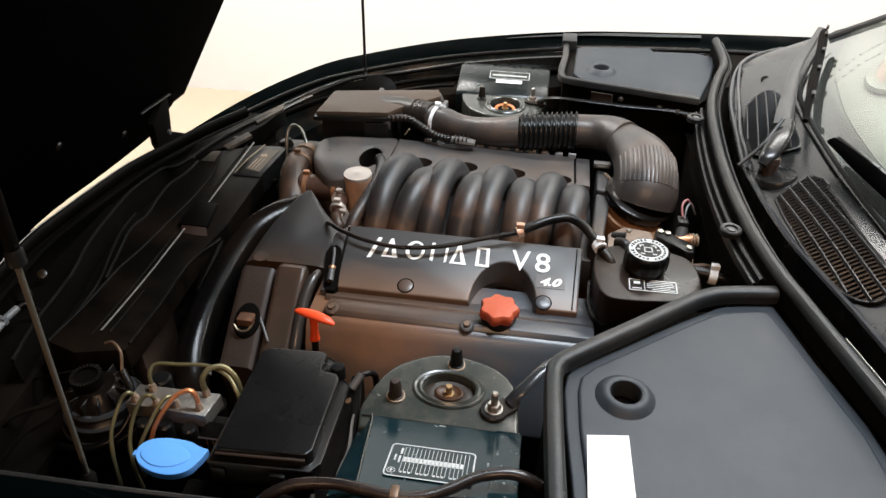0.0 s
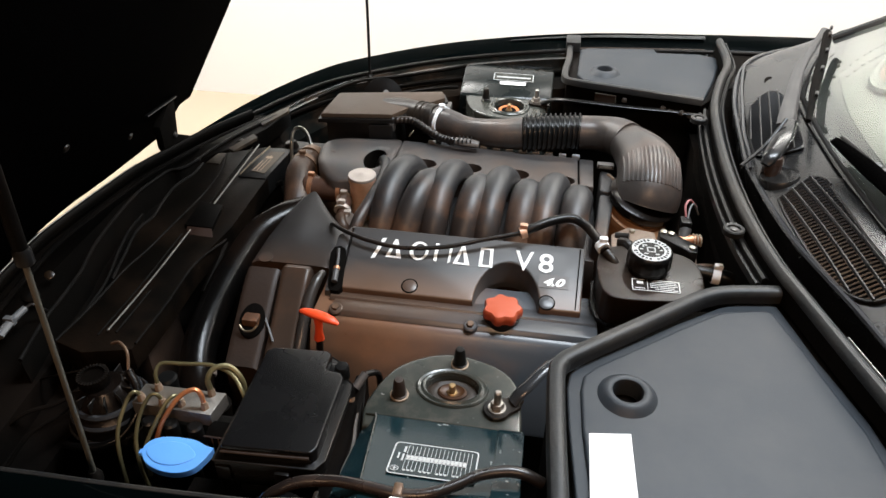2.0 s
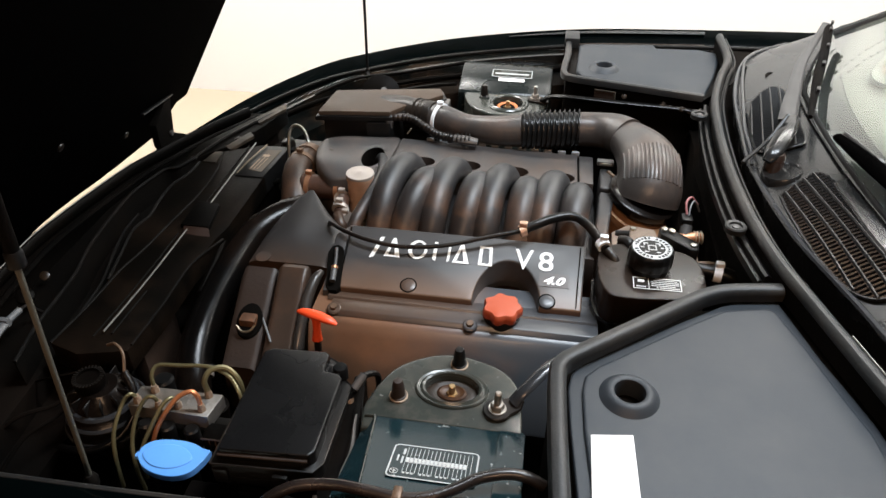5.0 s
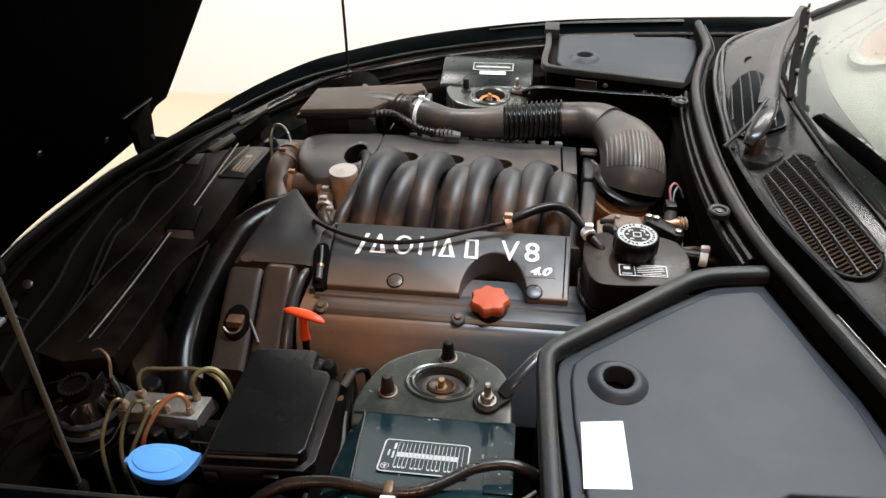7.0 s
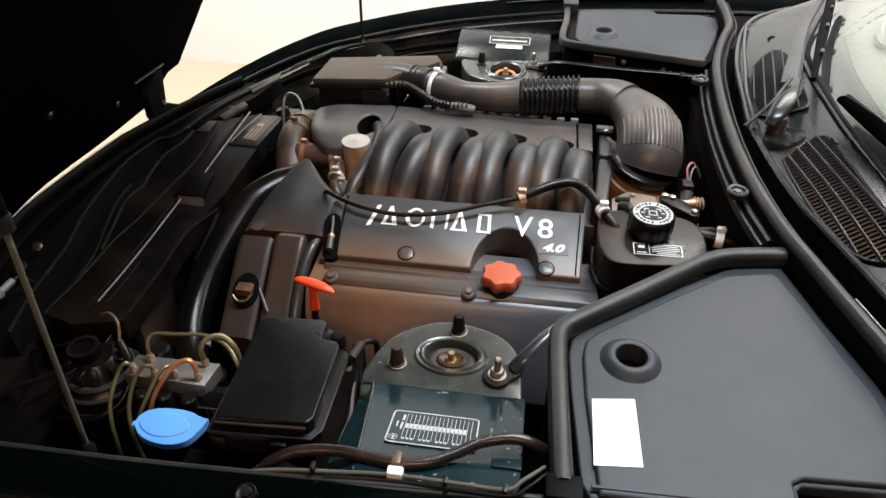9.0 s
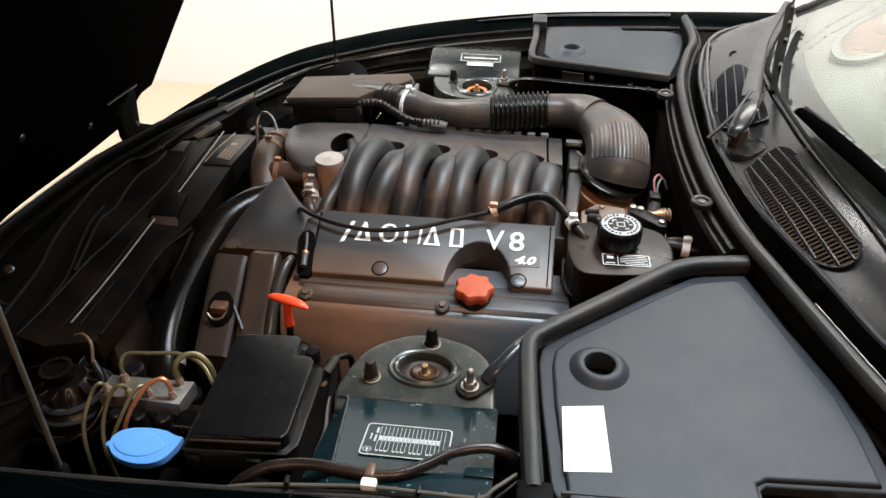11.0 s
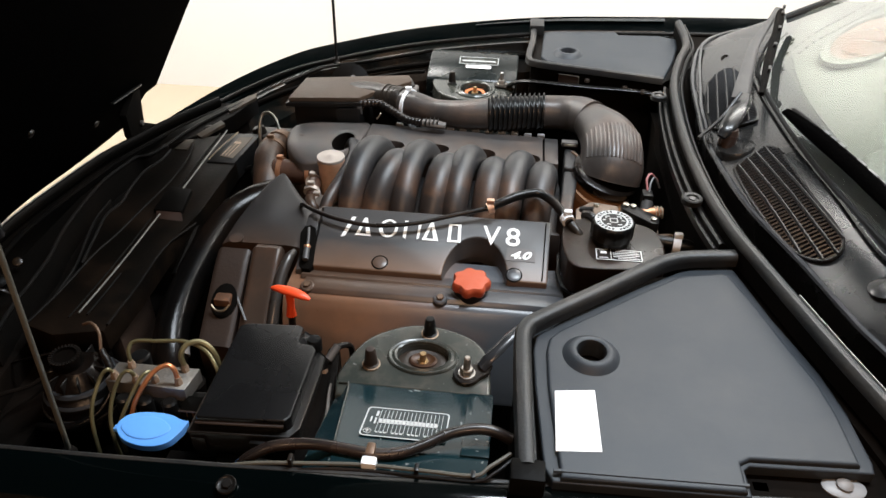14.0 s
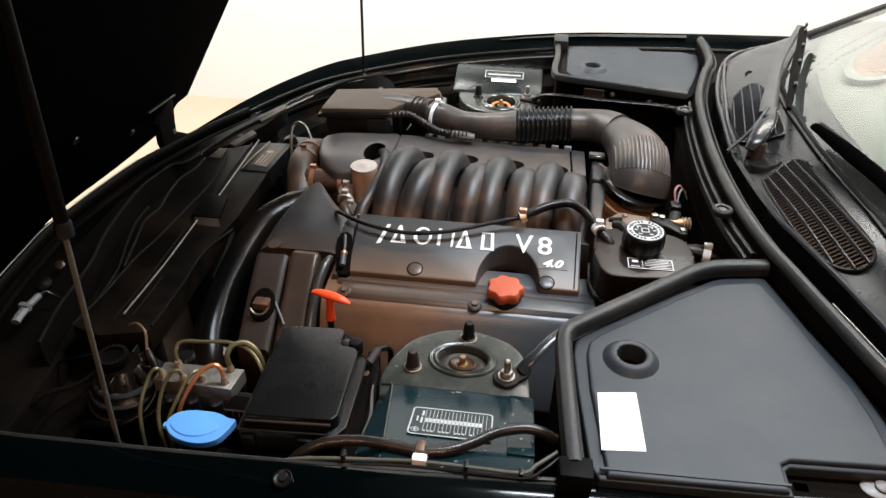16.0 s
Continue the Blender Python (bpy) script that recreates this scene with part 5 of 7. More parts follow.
part("brake_pipe", bm_tube([(-0.503, 0.618, 0.775), (-0.507, 0.616, 0.787), (-0.517, 0.612, 0.785), (-0.527, 0.596, 0.765), (-0.530, 0.575, 0.735), (-0.522, 0.556, 0.70), (-0.515, 0.55, 0.66)], R, 8), M_OLIVE, bmod)
part("brake_pipe", bm_tube([(-0.476, 0.622, 0.775), (-0.480, 0.618, 0.788), (-0.488, 0.606, 0.784), (-0.500, 0.582, 0.76), (-0.510, 0.562, 0.73), (-0.505, 0.55, 0.69)], R, 8), M_OLIVE, bmod)
part("brake_pipe", bm_tube([(-0.440, 0.622, 0.775), (-0.443, 0.624, 0.792), (-0.452, 0.624, 0.799), (-0.467, 0.614, 0.795), (-0.480, 0.596, 0.780), (-0.494, 0.582, 0.752), (-0.502, 0.574, 0.715), (-0.505, 0.57, 0.65)], 0.0035, 8), M_COPPER, bmod, "copper-coloured brake pipe")

cap = thing("washer_filler", (-0.452, 0.543, 0.60), "light blue plastic washer filler cap", "cap")
CAP = [(-0.503, 0.540), (-0.503, 0.554), (-0.494, 0.566), (-0.476, 0.573), (-0.450, 0.575), (-0.428, 0.573), (-0.412, 0.567), (-0.398, 0.565), (-0.402, 0.548), (-0.413, 0.526), (-0.434, 0.515), (-0.462, 0.515), (-0.487, 0.524)]
CAP = [tuple(q) for q in smooth_path(CAP[:8], 4)] + [tuple(q) for q in smooth_path(CAP[8:] + CAP[:1], 4)][:-1]
CAP = [(-0.4525 + (x + 0.4525) * 0.92, 0.5460 + (y - 0.5460) * 0.92) for x, y in CAP]
part("lid", bm_poly(CAP, 0.743, lambda x, y: 0.755 + 0.05 * (y - 0.54), 0.006, 4), M_BLUE, cap)
DOME = [(-0.457 + 0.034 * math.cos(a) * (1 + 0.05 * math.cos(4 * a)), 0.5450 + 0.0190 * math.sin(a)) for a in np.linspace(0, math.tau, 33)[:-1]]
part("raised_top", bm_poly(DOME, 0.747, lambda x, y: 0.7568 + 0.05 * (y - 0.54), 0.002, 3), M_BLUE, cap)
part("hinge_tab", bm_box(-0.505, -0.494, 0.541, 0.550, 0.744, 0.751, 0.002), M_BLUE, cap)
part("neck", bm_lathe([(0.028, -0.16), (0.029, -0.01), (0.030, 0)], (-0.452, 0.545, 0.742)), M_NOSE, cap)

psr = thing("fluid_reservoir", (-0.633, 0.652, 0.58), "black round fluid reservoir with a ribbed cap", "reservoir")
c = (-0.638, 0.656, 0.762)
cb = (c[0] + 0.012, c[1] + 0.002, c[2])
part("body", bm_lathe([(0.045, -0.17), (0.060, -0.12), (0.064, -0.084), (0.064, -0.074), (0.058, -0.066), (0.057, -0.054), (0.050, -0.047), (0.040, -0.030), (0.026, -0.016)], cb, sides=40), M_WETHOSE, psr)
for r, z in ((0.066, -0.080), (0.0595, -0.058), (0.051, -0.043)):
    part("band", bm_lathe([(r - 0.006, z - 0.006), (r, z - 0.004), (r + 0.0008, z), (r - 0.002, z + 0.004), (r - 0.008, z + 0.005)], cb, sides=40), M_GLOSS, psr, "shiny black band")
for k in range(12):
    a = k * math.tau / 12
    part("fin", moved(bm_box(0.026, 0.046, -0.0012, 0.0012, -0.042, -0.018, 0.0008, 1), Matrix.Translation(cb) @ Matrix.Rotation(a, 4, "Z")), M_JET, psr)
cp = part("cap", bm_lathe([(0.022, -0.016), (0.0235, -0.002), (0.0220, 0.002), (0.0185, 0.002), (0.0175, -0.002), (0.004, -0.003)], c, sides=48, lobes=24, depth=0.015), M_NOSE, psr)
for k in range(28):
    a = k * math.tau / 28
    part("cap_rib", bm_box(-0.0011, 0.0011, -0.003, 0.003, 0, 0.0015, 0), M_BLACK, cp).matrix_basis = Matrix.Translation((c[0] + 0.0202 * math.cos(a), c[1] + 0.0202 * math.sin(a), c[2] + 0.0022)) @ Matrix.Rotation(a + math.pi / 2, 4, "Z")
part("level_sender", bm_tube([(-0.637, 0.715, 0.775), (-0.62, 0.712, 0.782), (-0.603, 0.70, 0.775), (-0.596, 0.682, 0.755)], 0.0026, 8), M_BROWN, psr, "brown stained sender pipe")
part("return_hose", bm_tube([(-0.596, 0.682, 0.755), (-0.578, 0.665, 0.735), (-0.568, 0.640, 0.715), (-0.578, 0.612, 0.695), (-0.605, 0.590, 0.685), (-0.64, 0.585, 0.68), (-0.68, 0.60, 0.66)], 0.0065, 10), M_WETHOSE, psr)

# ---- large coolant hose ----
hose = thing("coolant_hose", (-0.55, 0.9, 0.5), "thick shiny black curved coolant hose", "hose")
part("hose", bm_tube([(-0.480, 1.205, 0.735), (-0.52, 1.165, 0.735), (-0.557, 1.10, 0.725), (-0.571, 0.98, 0.70), (-0.570, 0.85, 0.668), (-0.550, 0.765, 0.62), (-0.54, 0.745, 0.54), (-0.538, 0.742, 0.48)], 0.031, 20), M_WETHOSE, hose)
HOSE_END = ((-0.5590, 0.799, 0.6405), (0.22, -0.80, -0.52))
part("hose_clamp", bm_lathe([(0.0308, -0.009), (0.0322, -0.008), (0.0318, -0.001), (0.0324, 0.002), (0.0322, 0.008), (0.0308, 0.009)], *HOSE_END, 32, caps=False), M_CAPW, hose, "pale crinkled metal band")
part("hose_bead", bm_lathe([(0.0305, -0.016), (0.0332, -0.014), (0.0332, -0.010), (0.0305, -0.009)], *HOSE_END, 32, caps=False), M_WETHOSE, hose)
th = thing("thermostat_hose", (-0.52, 1.30, 0.65), "brown-dusted rubber hose to the thermostat", "hose")
part("hose", bm_tube([(-0.515, 1.425, 0.735), (-0.525, 1.385, 0.755), (-0.530, 1.32, 0.762), (-0.515, 1.25, 0.745), (-0.50, 1.20, 0.71), (-0.495, 1.18, 0.64)], 0.030, 18), M_BROWNHOSE, th)
part("ring", bm_tube([(-0.526, 1.400, 0.752), (-0.528, 1.375, 0.757)], 0.034, 20), M_BROWN, th)
clamp((-0.529, 1.345, 0.760), (0.02, 1, 0.05), 0.0315, th, 0.012, M_BROWN)
tb = thing("thermostat_housing", (-0.43, 1.25, 0.62), "brown stained alloy thermostat housing with hoses", "thermostat housing")
part("barrel", bm_lathe([(0.026, -0.05), (0.030, -0.046), (0.030, -0.030), (0.027, -0.028), (0.027, 0.028), (0.030, 0.030), (0.030, 0.046), (0.026, 0.05)], (-0.452, 1.268, 0.752), (1, -0.05, 0), 28), M_THERM, tb)
for dx in (-0.033, 0.033):
    clamp((-0.452 + dx, 1.268, 0.752), (1, -0.05, 0), 0.0305, tb, 0.009, M_COPPERD)
part("neck", bm_lathe([(0.0273, -0.16), (0.0273, -0.012), (0.0286, -0.008), (0.0286, 0.0)], (-0.357, 1.222, 0.818), sides=32), M_ALUW, tb, "stained alloy filler neck")
part("filler_cap", bm_lathe([(0.0290, 0), (0.0295, 0.003), (0.0286, 0.006), (0.010, 0.0065), (0.004, 0.009)], (-0.357, 1.222, 0.818), sides=36), M_CAPW, tb, "pale round alloy cap")
part("outlet", bm_tube([(-0.395, 1.225, 0.755), (-0.388, 1.19, 0.775), (-0.385, 1.165, 0.77), (-0.385, 1.14, 0.74)], 0.014, 14), M_THERM, tb)
for p, ax in (((-0.394, 1.205, 0.768), (0.1, -1, 0.4)), ((-0.386, 1.162, 0.772), (0, -1, -0.3)), ((-0.372, 1.150, 0.755), (1, -0.4, 0))):
    clamp(p, ax, 0.0155, tb, 0.008, M_CAPW)
part("elbow", bm_tube([(-0.385, 1.14, 0.77), (-0.375, 1.12, 0.765), (-0.36, 1.115, 0.745)], 0.011, 10), M_BROWNHOSE, tb)
part("flange", bm_box(-0.405, -0.335, 1.13, 1.19, 0.70, 0.735, 0.004), M_ALU, tb)
for x, y in ((-0.395, 1.145), (-0.345, 1.145), (-0.345, 1.18)):
    part("bolt", hex_nut((x, y, 0.735), 0.006, 0.006), M_STEEL, tb)
by = thing("bypass_hose", (-0.33, 1.2, 0.68), "black rubber bypass hose beside the manifold", "hose")
part("hose", bm_tube([(-0.355, 1.375, 0.76), (-0.340, 1.345, 0.792), (-0.322, 1.29, 0.808), (-0.315, 1.235, 0.81), (-0.322, 1.17, 0.805), (-0.338, 1.11, 0.785), (-0.345, 1.075, 0.75)], 0.0130, 12), M_RUNNER, by)
hk = thing("wire_hook", (-0.56, 1.45, 0.70), "bent pale metal wire hook", "hook")
part("wire", bm_tube([(-0.588, 1.415, 0.72), (-0.590, 1.44, 0.775), (-0.585, 1.455, 0.795), (-0.568, 1.455, 0.800), (-0.548, 1.44, 0.79), (-0.530, 1.41, 0.765), (-0.525, 1.40, 0.72)], 0.0042, 10), M_STEEL, hk)
blk = thing("engine_bracket", (-0.56, 1.46, 0.66), "black plastic bracket beside the thermostat hose", "bracket")
part("body", bm_box(-0.615, -0.50, 1.44, 1.50, 0.66, 0.742, 0.008), M_BLACK, blk)
part("lug", bm_lathe([(0.016, -0.02), (0.016, 0.0), (0.012, 0.004)], (-0.606, 1.465, 0.752), (-0.4, 0, 1), 20), M_BLACK, blk)
part("rear_lug", bm_tube([(-0.485, 1.375, 0.77), (-0.455, 1.35, 0.785), (-0.44, 1.32, 0.775)], 0.018, 12), M_BROWNHOSE, blk)
bt = thing("drive_belt_guard", (-0.60, 1.24, 0.60), "curved black plastic fan guard", "guard")
part("rim", bm_tube([(-0.60, 1.36, 0.70), (-0.635, 1.27, 0.725), (-0.63, 1.17, 0.725), (-0.61, 1.06, 0.715), (-0.60, 0.94, 0.70)], 0.008, 8), M_NOSE, bt)
part("shield", bm_grid([[(-0.60, 1.36, 0.70), (-0.632, 1.27, 0.72), (-0.628, 1.17, 0.72), (-0.608, 1.06, 0.71), (-0.60, 0.90, 0.69)], [(-0.58, 1.36, 0.5), (-0.60, 1.27, 0.5), (-0.60, 1.17, 0.5), (-0.58, 1.06, 0.5), (-0.57, 0.90, 0.5)]], 0.004), M_NOSE, bt)

# ---- air filter box, sensor, duct, elbow ----
air = thing("air_filter_box", (-0.36, 1.52, 0.60), "brown-dusted black plastic air filter box", "air filter box")
part("lid", bm_poly([(-0.510, 1.436), (-0.398, 1.452), (-0.345, 1.458), (-0.315, 1.50), (-0.262, 1.548), (-0.238, 1.575), (-0.250, 1.612), (-0.50, 1.56)], 0.842, 0.852, 0.004), M_AIRLID, air, "lid dulled by brown dust")
part("seam_rim", bm_poly([(-0.516, 1.430), (-0.398, 1.446), (-0.342, 1.452), (-0.31, 1.496), (-0.256, 1.544), (-0.230, 1.575), (-0.246, 1.62), (-0.506, 1.568)], 0.831, 0.841, 0.002), M_JET, air)
part("base", bm_poly([(-0.50, 1.442), (-0.395, 1.456), (-0.35, 1.46), (-0.32, 1.50), (-0.264, 1.55), (-0.244, 1.575), (-0.25, 1.605), (-0.49, 1.555)], 0.60, 0.830, 0.004), M_JET, air)
part("front_block", bm_poly([(-0.400, 1.443), (-0.345, 1.449), (-0.318, 1.490), (-0.36, 1.50)], 0.74, 0.8275, 0.004), M_JET, air)
part("snout", bm_tube([(-0.40, 1.54, 0.80), (-0.33, 1.53, 0.815), (-0.29, 1.515, 0.822), (-0.262, 1.50, 0.826)], [0.05, 0.044, 0.037, 0.035], 22), M_BLACK, air)
part("clip", bm_box(-0.236, -0.222, 1.545, 1.585, 0.79, 0.838, 0.003), M_GREYD, air)
mafs = thing("air_flow_sensor", (-0.27, 1.50, 0.78), "black air flow sensor tube with a cable", "sensor")
part("tube", bm_lathe([(0.036, -0.03), (0.036, 0.02), (0.034, 0.024)], (-0.270, 1.503, 0.828), (1, -0.35, 0.1), 28), M_BLACK, mafs)
for dx in (-0.018, -0.006, 0.006):
    part("ring", bm_lathe([(0.0365, -0.002), (0.038, -0.001), (0.038, 0.001), (0.0365, 0.002)], (-0.270 + dx, 1.503 - dx * 0.35, 0.828), (1, -0.35, 0.1), 28), M_BLACK, mafs)
run = smooth_path([(-0.345, 1.462, 0.835), (-0.30, 1.462, 0.838), (-0.26, 1.440, 0.830), (-0.225, 1.420, 0.822), (-0.19, 1.412, 0.820)], 18)
part("cable", bm_tube([tuple(q) for q in run], [0.0100 if k % 4 < 2 else 0.0084 for k in range(len(run))], 12, smooth=False), M_HOSE, mafs, "corrugated black cable sleeve")
part("plug", bm_tube([(-0.188, 1.412, 0.820), (-0.160, 1.409, 0.820), (-0.135, 1.407, 0.818)], [0.0115, 0.0125, 0.0100], 10, flat=0.8), M_GREYD, mafs)
for i in range(4):
    x = -0.182 + i * 0.009
    part("plug_rib", bm_box(x, x + 0.003, 1.398, 1.422, 0.818, 0.8315, 0.001, 1), M_JET, mafs)
part("stem", bm_tube([(-0.352, 1.470, 0.76), (-0.350, 1.463, 0.80), (-0.347, 1.461, 0.832)], 0.011, 10), M_GREYD, mafs)
part("wire_tie", bm_tube([(-0.300, 1.435, 0.812), (-0.294, 1.428, 0.822), (-0.288, 1.425, 0.832)], 0.0012, 5), M_CREAM, mafs, "cut white cable tie")

duct = thing("intake_duct", (0.0, 1.45, 0.74), "satin black air intake duct with ribbed bellows", "duct")
# The browned material paints the warm light on the duct's plain pipes.
part("front_pipe", bm_tube([(-0.245, 1.492, 0.828), (-0.215, 1.478, 0.830), (-0.165, 1.462, 0.826), (-0.10, 1.452, 0.827), (-0.04, 1.452, 0.832)], [0.034, 0.033, 0.0295, 0.034, 0.037], 24), M_ELBOW, duct)
clamp((-0.232, 1.486, 0.829), (1, -0.45, 0), 0.0362, duct, 0.008, M_WHITEM)
bp, rr = [], []
for i in range(12):
    for dx, r in ((0.0, 0.0370), (0.0030, 0.0372), (0.0042, 0.0440), (0.0068, 0.0440), (0.0080, 0.0372)):
        bp.append((-0.040 + i * 0.0107 + dx, 1.452 + 0.0011 * i, 0.834 + 0.0006 * i))
        rr.append(r)
part("bellows", bm_tube(bp, rr, 28, smooth=False), M_HOSE, duct, "ribbed black rubber bellows")
part("rear_pipe", bm_tube([(0.088, 1.466, 0.840), (0.13, 1.464, 0.842), (0.165, 1.450, 0.845), (0.190, 1.420, 0.848)], [0.038, 0.039, 0.042, 0.044], 24), M_ELBOW, duct)
elb = thing("intake_elbow", (0.22, 1.25, 0.70), "dusty black intake elbow with moulded ribs", "elbow")
EP = [(0.165, 1.449, 0.845), (0.192, 1.418, 0.847), (0.218, 1.345, 0.850), (0.226, 1.295, 0.844), (0.226, 1.256, 0.824), (0.222, 1.246, 0.803)]
part("body", bm_tube(EP, [0.036, 0.0450, 0.058, 0.063, 0.065, 0.066], 28, flat=0.9), M_ELBOW, elb)
part("clip_ring", bm_lathe([(0.060, -0.042), (0.0680, -0.040), (0.0705, -0.034), (0.0700, -0.024), (0.0660, -0.021)], (0.224, 1.243, 0.836), (0.30, -0.12, 1), 36), M_WETHOSE, elb, "shiny black retaining ring")
spine = smooth_path([(*p, r) for p, r in zip(EP, [0.0415, 0.0465, 0.058, 0.063, 0.065, 0.066])], 6)
for i in range(15):
    off = -0.054 + i * 0.0077
    pts = []
    for k in range(16, 25):
        row, d = spine[k], Vector(spine[k + 1][:3] - spine[k - 1][:3]).normalized()
        side = Vector((1, 0, 0)) - d * d.x
        side.normalize()
        out = side.cross(d)
        out = out if out.z > 0 else -out
        pts.append(Vector(row[:3]) + side * off + out * (row[3] * 0.9 * math.sqrt(max(0.04, 1 - (off / row[3]) ** 2)) - 0.0004))
    part("rib", bm_tube(pts, 0.0025, 8, smooth=False), M_ELBOW, elb)
cx = thing("throttle_wiring", (0.285, 1.17, 0.76), "small grey connector with pink and black wires", "connector")
part("plug", bm_box(0.277, 0.297, 1.14, 1.165, 0.805, 0.830, 0.003), M_JET, cx)
part("wire", bm_tube([(0.287, 1.16, 0.830), (0.285, 1.175, 0.846), (0.295, 1.19, 0.850), (0.312, 1.20, 0.83)], 0.0022, 6), M_PINK, cx, "faded pink wire")
part("wire", bm_tube([(0.290, 1.155, 0.830), (0.293, 1.17, 0.843), (0.302, 1.185, 0.845), (0.316, 1.19, 0.82)], 0.0018, 6), M_GREYC, cx)
part("boot", bm_tube([(0.288, 1.145, 0.815), (0.283, 1.125, 0.795), (0.278, 1.11, 0.79)], 0.011, 10), M_GREYD, cx)

# ---- intake manifold ----
im = thing("intake_manifold", (-0.09, 1.18, 0.62), "black moulded intake manifold with eight curved runners", "manifold")
part("plenum", bm_box(-0.32, 0.13, 1.08, 1.30, 0.66, 0.765, 0.02), M_RUNNER, im)
for x, y, lean in ((-0.279, -0.011, 0.55), (-0.1785, -0.015, 0.40), (-0.076, -0.026, 0.42), (0.0285, -0.037, 0.45)):
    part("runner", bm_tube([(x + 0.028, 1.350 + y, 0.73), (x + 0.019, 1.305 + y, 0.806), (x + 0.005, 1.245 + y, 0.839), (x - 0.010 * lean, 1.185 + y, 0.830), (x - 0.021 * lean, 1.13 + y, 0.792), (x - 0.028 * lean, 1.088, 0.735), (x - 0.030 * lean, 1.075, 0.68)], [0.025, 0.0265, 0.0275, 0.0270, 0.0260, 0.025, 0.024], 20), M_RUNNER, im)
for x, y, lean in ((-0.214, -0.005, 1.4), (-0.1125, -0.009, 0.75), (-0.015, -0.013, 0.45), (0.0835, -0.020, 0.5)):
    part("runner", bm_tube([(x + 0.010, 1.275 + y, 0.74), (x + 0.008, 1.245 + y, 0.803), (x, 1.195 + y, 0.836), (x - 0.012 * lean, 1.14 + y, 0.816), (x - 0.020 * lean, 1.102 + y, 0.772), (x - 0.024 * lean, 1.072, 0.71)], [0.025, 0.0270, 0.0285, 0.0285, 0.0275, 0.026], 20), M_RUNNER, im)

# ---- engine covers ----
ec = thing("engine_cover", (-0.1, 0.98, 0.64), "dark grey plastic engine cover with pale raised lettering", "engine cover", "engine covers")
SL = (0.809 - 0.771) / (1.06 - 0.95)


def cover_z(y):
    return 0.771 + SL * (y - 0.95)


# the panel with the arched pocket for the oil filler cut out of its front edge
arch = [(-0.030 + 0.058 * math.cos(a), 0.928 + 0.085 * math.sin(a)) for a in np.linspace(math.pi, 0, 21)]
front = [(-0.326, 0.928), (-0.10, 0.928)] + arch + [(0.04, 0.928), (0.099, 0.928)]
outline = front + [(0.103, 1.057), (-0.33, 1.057)]
bm = bm_poly(outline, 0.735, lambda x, y: cover_z(y), 0.0035, 3)
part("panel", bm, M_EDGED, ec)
part("rear_lip", bm_extrude_x([(1.054, cover_z(1.054) - 0.001), (1.062, cover_z(1.054) - 0.003), (1.067, 0.76), (1.054, 0.74)], -0.335, 0.100, 0.002), M_COVER, ec)
part("end_groove", bm_tube([(0.0895, 0.932, cover_z(0.932)), (0.0935, 1.053, cover_z(1.053))], 0.0012, 6), M_DARK, ec)
part("end_strip", bm_poly([(-0.352, 0.918), (-0.3295, 0.922), (-0.3335, 1.057), (-0.356, 1.035)], 0.735, lambda x, y: cover_z(y) - 0.001, 0.003), M_COVER, ec)
bm = bmesh.new()
wall = [bm.verts.new((x, y, cover_z(y) - 0.003)) for x, y in arch]
low = [bm.verts.new((x * 0.96 - 0.0012, y - 0.002, 0.748)) for x, y in arch]
for i in range(len(arch) - 1):
    bm.faces.new((wall[i], wall[i + 1], low[i + 1], low[i]))
part("pocket_wall", bm, M_COVER, ec, "curved wall of the filler pocket")
for x, y in ((-0.202, 0.944), (0.040, 0.940)):
    f = frame_on((x, y, cover_z(y) + 0.0002), (1, 0, 0), (0, 1, SL))
    part("fixing_plug", moved(bm_lathe([(0.0132, -0.001), (0.0132, 0.0002), (0.0126, 0.0006), (0.003, 0.0006)], sides=24), f), M_RAILG, ec)
    part("plug_ring", moved(bm_lathe([(0.0152, -0.001), (0.0152, 0.0004), (0.0148, 0.0005)], sides=24), f), M_DARK, ec)
badge = frame_on((0, 1.003, cover_z(1.003) + 0.0003), (1, 0, 0), (0, 1, SL))
H = 0.0415


def flat_frame(pts, inner, thick=0.0012):
    """A flat outline with an opening of the same number of corners."""
    bm = bmesh.new()
    hi = [[bm.verts.new((x, y, thick)) for x, y in loop] for loop in (pts, inner)]
    lo = [[bm.verts.new((x, y, 0)) for x, y in loop] for loop in (pts, inner)]
    n = len(pts)
    for k in range(n):
        q = (k + 1) % n
        bm.faces.new((hi[0][k], hi[0][q], hi[1][q], hi[1][k]))
        for a, b in ((lo[0], hi[0]), (hi[1], lo[1])):
            bm.faces.new((a[k], a[q], b[q], b[k]))
    return bm


def ellipse(cx, cy, rx, ry):
    return [(cx + rx * math.cos(a), cy + ry * math.sin(a)) for a in np.linspace(0, math.tau, 29)[:-1]]


def wedge(x0, x1):
    c = (x0 + x1) / 2
    return flat_frame([(x0, 0), (x1, 0), (c + 0.002, H), (c - 0.003, H)], [(x0 + 0.0075, 0.004), (x1 - 0.010, 0.004), (c, 0.0300), (c - 0.0015, 0.0300)])


